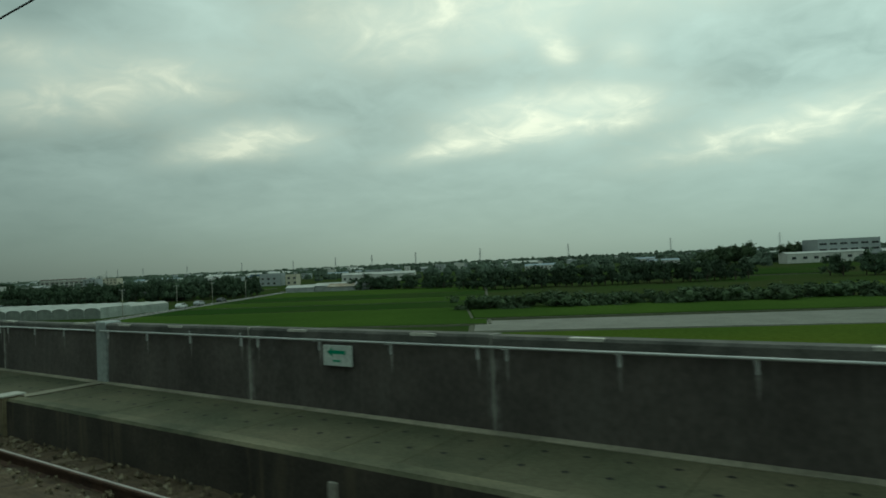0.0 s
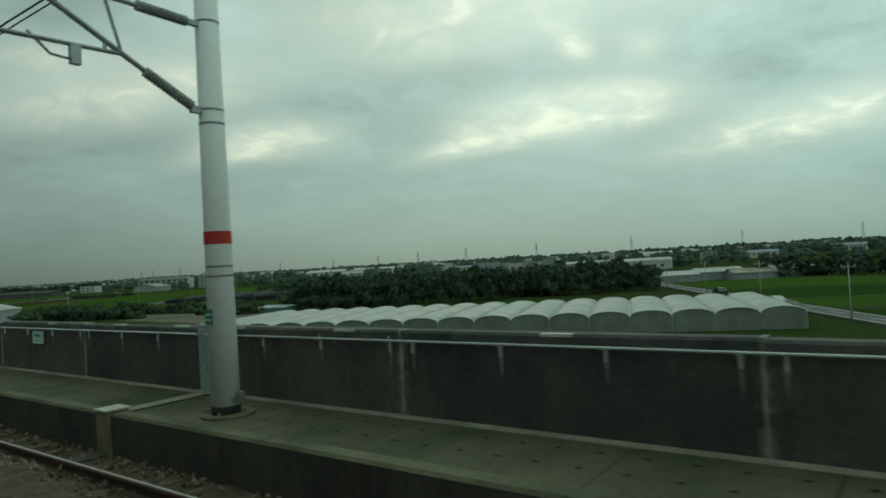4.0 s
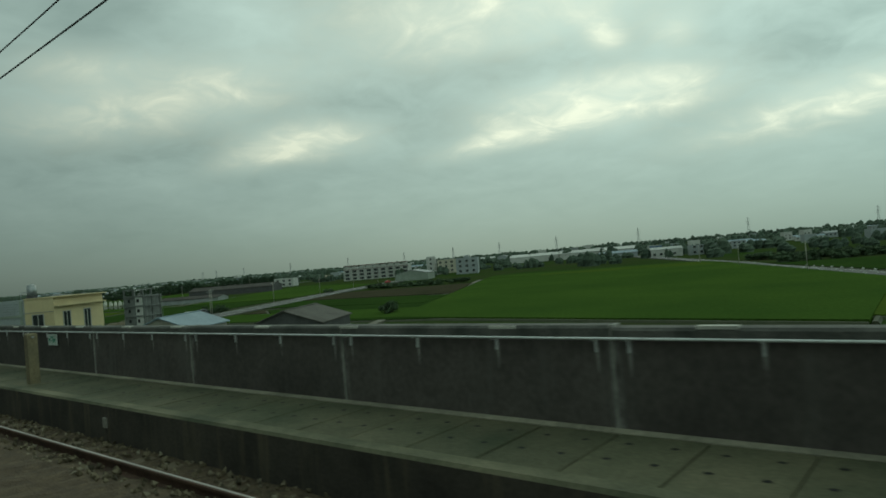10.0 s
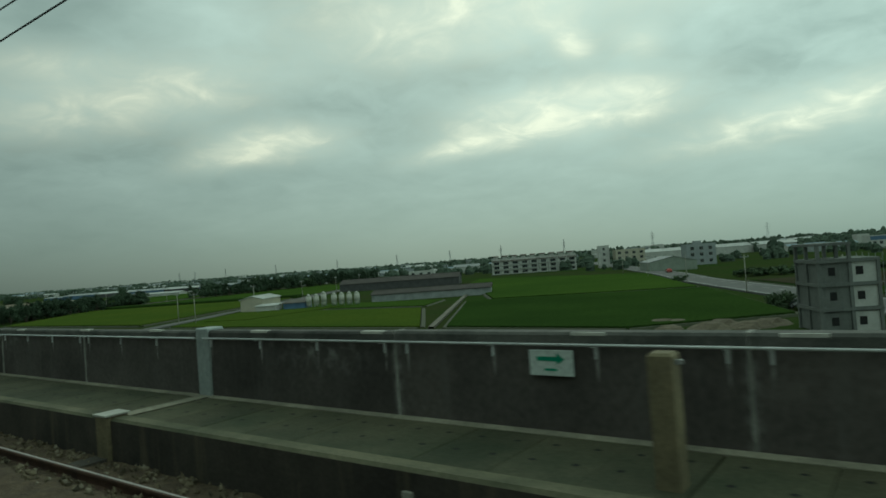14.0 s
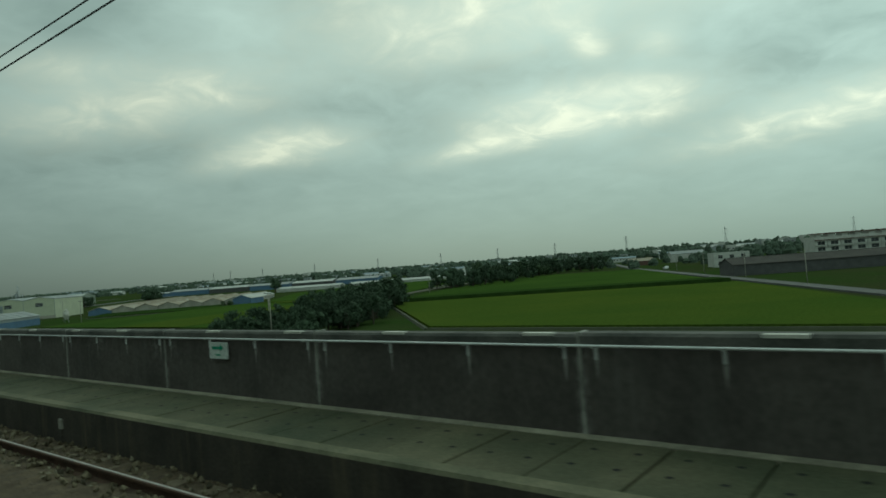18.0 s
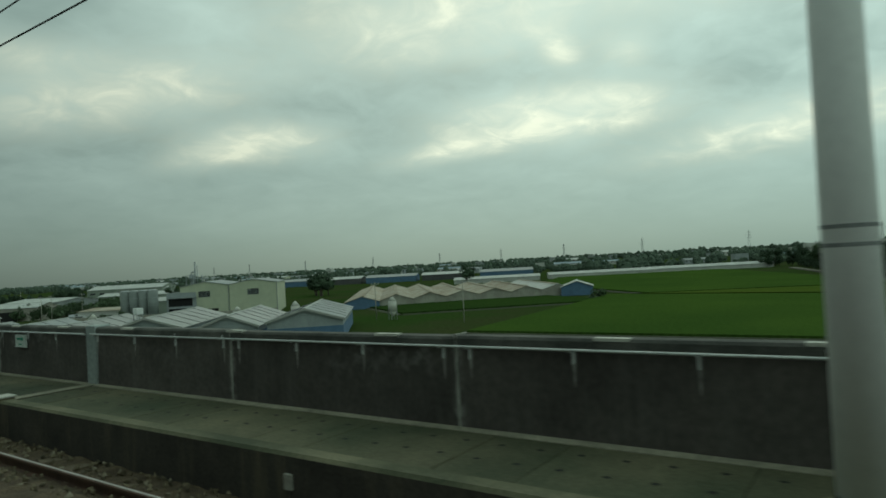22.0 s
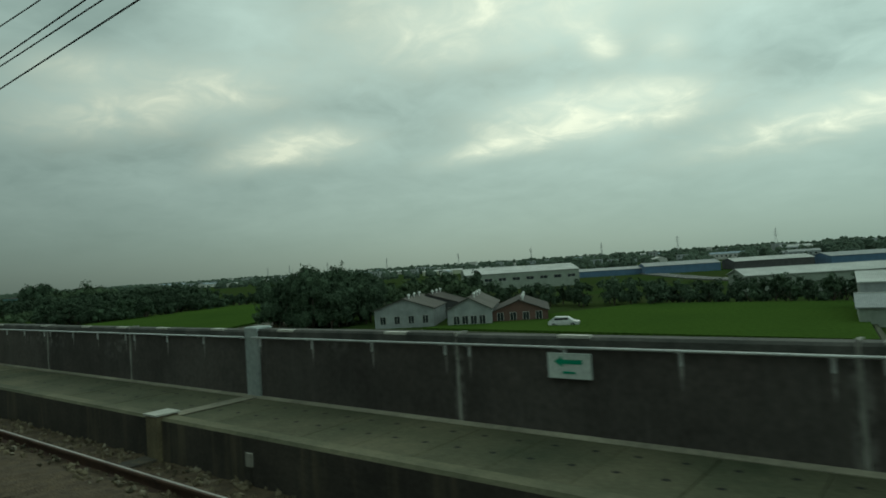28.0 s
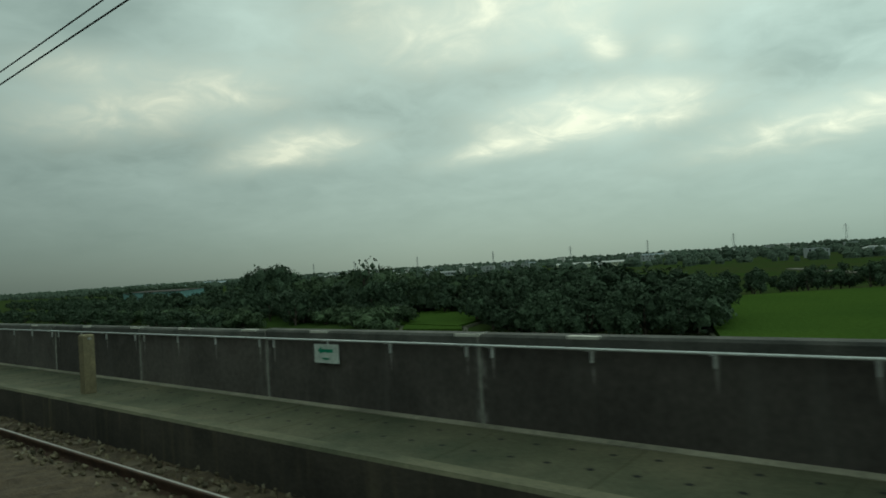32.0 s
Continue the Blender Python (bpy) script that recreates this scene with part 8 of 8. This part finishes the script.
for x, y, w, d, wl, rf, h in ((-1163.4, 88, 10.0, 17, "faded", "slate", 3.0), (-1151.0, 89.8, 6.8, 20, "faded", "slate", 2.9), (-1145.2, 95, 8.8, 18, "brick", "dark", 2.0), (-1169, 101, 11, 16, "darkgrey", "dark", 2.9)):
    b = building("old gabled barn with %s walls and turbine roof vents" % {"faded": "faded whitewashed", "concrete": "grey", "brick": "red-brick", "darkgrey": "dark", "blue": "blue"}[wl], x, y, w, d, h, wl, rf, "gable_front", 1.7, name="barn", category="barn", group="old barns")
    for q in range(4):
        window(b, "front", w, d, -w / 2 + 1.4 + q * (w - 2.8) / 3, 1.3, 0.9, 1.2, sill=False)
    for q in range(3):
        v = part("turbine_vent", Mesh().tube([(0.5, -6 + q * 5, h + 1.6), (0.5, -6 + q * 5, h + 2.15)], 0.13, 8).tube([(0.5, -6 + q * 5, h + 2.15), (0.5, -6 + q * 5, h + 2.35), (0.5, -6 + q * 5, h + 2.5)], 0.30, 8, r_end=0.12), M_WHITE, b, "white turbine vent")
b = building("long pale green warehouse with a white gabled roof", -1217, 206.8, 40, 26, 5.7, "greenish", "white", "gable_side", 2.0, yaw=41, name="warehouse", category="shed")
for k in range(8):
    window(b, "front", 40, 26, -17 + k * 4.9, 3.6, 2.6, 1.0, sill=False)
building("long white-roofed barn far behind the woods", -1515, 548, 62, 20, 3.8, "paleyellow", "white", "gable_side", 1.4, yaw=30, name="barn", category="barn")
building("long blue-grey hall with a dark roof behind a wood", -1536, 154, 46, 12, 6.3, "teal", "dark", "mono", 0.5, yaw=4, name="hall", category="shed")
for x, y, w, d, h, wl in ((-1224, 208, 14, 10, 5.4, "cream"), (-1206, 214, 18, 12, 4.4, "greenish"), (-1236, 224, 12, 10, 6.2, "white")):
    b = building("pale farm building with a water tank behind the field", x, y, w, d, h, wl, "white", "gable_side", 1.4, name="farm_building", category="house", group="farm buildings")
    window(b, "front", w, d, -2, 2.4, 1.6, 1.3)
    window(b, "front", w, d, 2, 2.4, 1.6, 1.3)
for k in range(5):
    building("low dark factory roof in a far row", -1190 + k * 34, 300 + k * 14, 32, 20, 3.4, "darkgrey" if k % 2 else "blue", "white" if k % 2 else "grey", "gable_side", 1.4, name="factory_hall", category="factory", group="far factory row")

# ---- utility poles along the roads ----
up = thing("utility_pole", "grey concrete utility pole with a cross-arm", "pole", at=pose(-680, 86, GROUND), group="utility poles")
part("shaft", Mesh().tube([(0, 0, -0.05), (0, 0, 7.2)], 0.10, 8, r_end=0.07), WALLS["concrete"], up, smooth=True)
part("crossarm", Mesh().box(-0.8, 0.8, -0.05, 0.05, 6.7, 6.82), M_STEEL, up)
for d in (-0.7, 0, 0.7):
    part("insulator", Mesh().tube([(d, 0, 6.82), (d, 0, 7.05)], 0.06, 6), M_INSUL, up)
for x, y in ((-670, 84), (-699, 122), (-719, 158), (-740, 195), (-762, 232), (-784, 270), (-800, 80), (-824, 140), (-781, 66), (-838, 176), (-852, 232), (-547, 98), (-566, 132), (-588, 170), (-612, 210), (-636, 250), (-531, 88), (-372, 96), (-392, 130), (-414, 166),
             (-440, 208), (-466, 252), (-1032, 78), (-1048, 96), (-1064, 116), (-1086, 142), (-1040, 84), (-1204, 88), (-1214, 108), (-1224, 130), (-1238, 156), (-1198, 82), (-160, 88), (-174, 112), (-188, 134), (-204, 160), (-1190, 84), (-934, 96), (-911, 92), (-338, 56), (-343, 62)):
    copy_thing(up, pose(x, y, GROUND, 0, 0, 30 + 10 * math.sin(x)))


# ---- white blocks along the country road ----
block = thing("roadside_block", "white painted concrete block at the road's edge", "road block", at=pose(-353.0, 78.5, GROUND, 0, 0, 121), group="roadside blocks")
part("block", Mesh().bevel_box(-0.32, 0.32, -0.15, 0.15, -0.02, 0.52, 0.04), WALLS["white"], block)
part("band", Mesh().box(-0.12, 0.12, -0.155, 0.155, 0.16, 0.34), M_BLACK, block, "dark painted band")
for k in range(1, 26):
    copy_thing(block, pose(-353.0 - 2.64 * k, 78.5 + 4.5 * k, GROUND, 0, 0, 121))
for k in range(2, 14):
    copy_thing(block, pose(-358.9 - 5.28 * k, 77.6 + 9.0 * k, GROUND, 0, 0, 121))


# ---- parked vehicles ----
PAINTS = [surface("car_paint_" + n, c, rough=0.25, scale=2, bump=0, spec=0.5) for n, c in (("white", (0.62, 0.63, 0.62)), ("silver", (0.36, 0.38, 0.39)), ("dark", (0.05, 0.055, 0.06)), ("red", (0.35, 0.04, 0.03)))]


def parked_car(x, y, yaw, paint, label):
    c = thing("car", label, "car", at=pose(x, y, GROUND + 0.30, 0, 0, yaw), group="parked cars")
    o = [(-2.1, 0.30), (2.1, 0.30), (2.15, 0.75), (1.3, 0.92), (0.65, 1.42), (-1.2, 1.45), (-1.95, 0.95), (-2.15, 0.8)]
    me = Mesh()
    me.v = [(a, s * (0.84 if z < 1 else 0.68), z) for s in (-1, 1) for a, z in o]
    n = len(o)
    me.f = [(i, (i + 1) % n, n + (i + 1) % n, n + i) for i in range(n)] + [tuple(reversed(range(n))), tuple(range(n, 2 * n))]
    me.m = [0] * len(me.f)
    part("body", me, PAINTS[paint], c)
    part("side_glass", Mesh().box(-1.2, 0.7, -0.80, 0.80, 1.0, 1.3), M_GLASS, c)
    for a in (-1.3, 1.3):
        for s in (-1, 1):
            w = part("wheel", Mesh().tube([(a, s * 0.68, 0.31), (a, s * 0.87, 0.31)], 0.31, 12), M_BLACK, c)
            part("rim", Mesh().tube([(a, s * 0.87, 0.31), (a, s * 0.88, 0.31)], 0.18, 10), M_STEEL, w)


names = ("white", "silver", "dark", "red")
for x, y, yw, pnt, where in ((-172, 112, 120, 0, "beside the greenhouse lane"), (-178, 122, 120, 1, "beside the greenhouse lane"), (-186, 136, 120, 2, "beside the greenhouse lane"), (-548, 92, 120, 0, "beside the wide road"), (-552, 98, 120, 2, "beside the wide road"), (-1036, 88, 130, 1, "in the street"), (-1024, 84, 40, 0, "in a yard"), (-366.5, 94, 120, 0, "on the country road"), (-1130, 82, 20, 0, "beside the barns"), (-613, 234, 118, 3, "on the wide road"), (-792, 280, 120, 0, "on the farm road")):
    parked_car(x, y, yw, pnt, "%s car parked %s" % (names[pnt], where))

# ---- far distance: houses, halls, tree belts, pylons ----
fr_rng = random.Random(21)
settlement = []
far_kinds = []
for k in range(6):
    wl, rf, shape = (("white", "white", "gable_side"), ("faded", "slab", "flat"), ("bluegrey", "grey", "gable_side"), ("white", "slab", "flat"), ("bluegrey", "slab", "flat"), ("white", "blue", "gable_side"))[k]
    w, h = (28, 10, 26, 9, 12, 34)[k], (4.5, 8.5, 5, 9.5, 7, 5)[k]
    b = building(("white-roofed hall among far fields", "pale house far across the plain", "grey hall far across the plain", "white house far across the plain", "grey concrete house far across the plain", "pale blue-roofed hall far across the plain")[k], 60 + 40 * k, 640, w, 12, h, wl, rf, shape, 1.6, name="far_house" if shape == "flat" else "far_hall", category="house" if shape == "flat" else "hall", group="far settlement")
    for q in range(int(w / 4)):
        for z in ((2.0, 5.0) if h > 6 else (2.4,)):
            part("window", Mesh().box(-w / 2 + 1 + q * 4, -w / 2 + 2.6 + q * 4, -6.05, -5.98, z, z + 1.4), M_GLASS, b)
    far_kinds.append(b)
for k in range(330):
    y = 480 + 1900 * fr_rng.random() ** 1.6
    x = fr_rng.uniform(-2.9 * y - 500, 60 + 0.15 * y)
    if fr_rng.random() < 0.5:   # gather into villages
        cxv = round(x / 420) * 420 + 90 * math.sin(round(x / 420) * 7.0)
        x = cxv + (x - cxv) * 0.35
    s = fr_rng.uniform(0.8, 1.25) * (0.75 if y < 760 else 1.0)
    at = pose(x, y, GROUND, 0, 0, 30 + fr_rng.choice((0, 90, 4, -6))) @ Matrix.Diagonal((s, s, s, 1))
    if y < 760:
        copy_thing(fr_rng.choice(far_kinds), at)
    else:
        settlement += meshes_of(fr_rng.choice(far_kinds), at)
joined("settlement", settlement, "pale halls and houses of far villages", "village")


def far_belt(label, y0, count, spread, high, x0, x1, seed):
    r = random.Random(seed)
    me = Mesh()
    for _ in range(count):
        x = r.uniform(x0, x1)
        y = y0 + r.uniform(-1, 1) * spread + 60 * math.sin(x * 0.004 + seed)
        h = high * r.uniform(0.55, 1.15) * (0.75 + 0.35 * math.sin(x * 0.013 + seed * 2) ** 2)
        w = h * r.uniform(0.5, 0.9)
        for _ in range(3 if y0 < 900 else 2):   # rounded lumps that stand on the ground
            cx, cy, k, b = x + r.uniform(-1, 1) * w * 0.7, y + r.uniform(-1, 1) * w * 0.7, h * r.uniform(0.7, 1.1), len(me.v)
            for z, rad in ((-0.05, 0.50), (0.42, 0.62), (0.80, 0.42)):
                for q in range(5):
                    a = q * 1.2566 + z
                    rr = w * rad * r.uniform(0.75, 1.25)
                    me.v.append((cx + rr * math.cos(a), cy + rr * math.sin(a), GROUND + k * z * r.uniform(0.88, 1.1)))
            me.v.append((cx, cy, GROUND + k))
            for q in range(5):
                j = (q + 1) % 5
                me.f += [(b + q, b + j, b + 5 + j, b + 5 + q), (b + 5 + q, b + 5 + j, b + 10 + j, b + 10 + q), (b + 10 + q, b + 10 + j, b + 15)]
                me.m += [0, 0, 0]
    single("far_woods", me, M_LEAF_HAZED, label, "trees", kind="stuff")


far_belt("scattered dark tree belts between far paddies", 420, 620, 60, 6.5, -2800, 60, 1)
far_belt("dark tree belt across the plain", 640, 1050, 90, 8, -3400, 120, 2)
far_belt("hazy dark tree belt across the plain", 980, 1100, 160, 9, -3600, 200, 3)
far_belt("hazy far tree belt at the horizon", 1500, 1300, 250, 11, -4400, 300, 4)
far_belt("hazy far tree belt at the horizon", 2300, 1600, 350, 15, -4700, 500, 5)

py = thing("pylon", "grey steel lattice power pylon on the horizon", "pylon", at=pose(0, 2050, GROUND, 0, 0, 10), group="power pylons")
me = Mesh()
for a in (-1, 1):
    for bb in (-1, 1):
        me.tube([(a * 4, bb * 4, 0), (a * 1.3, bb * 1.3, 34), (a * 0.5, bb * 0.5, 54)], 0.35, 4)
for z, r0 in ((8, 3.4), (16, 2.7), (24, 2.1), (32, 1.5), (40, 1.2), (48, 0.8)):
    me.tube([(-r0, -r0, z), (r0, -r0, z + 5)], 0.2, 4).tube([(r0, r0, z), (-r0, r0, z + 5)], 0.2, 4).tube([(-r0, r0, z), (-r0, -r0, z + 5)], 0.2, 4)
part("tower", me, M_STEEL, py)
for z, w in ((34, 7), (41, 8), (48, 6)):
    part("arm", Mesh().tube([(-w, 0, z), (0, 0, z + 1.2), (w, 0, z)], 0.3, 4), M_STEEL, py)
for k in range(1, 15):
    copy_thing(py, pose(300 - k * 300, 2050 + 120 * math.sin(k * 0.9), GROUND, 0, 0, 10))
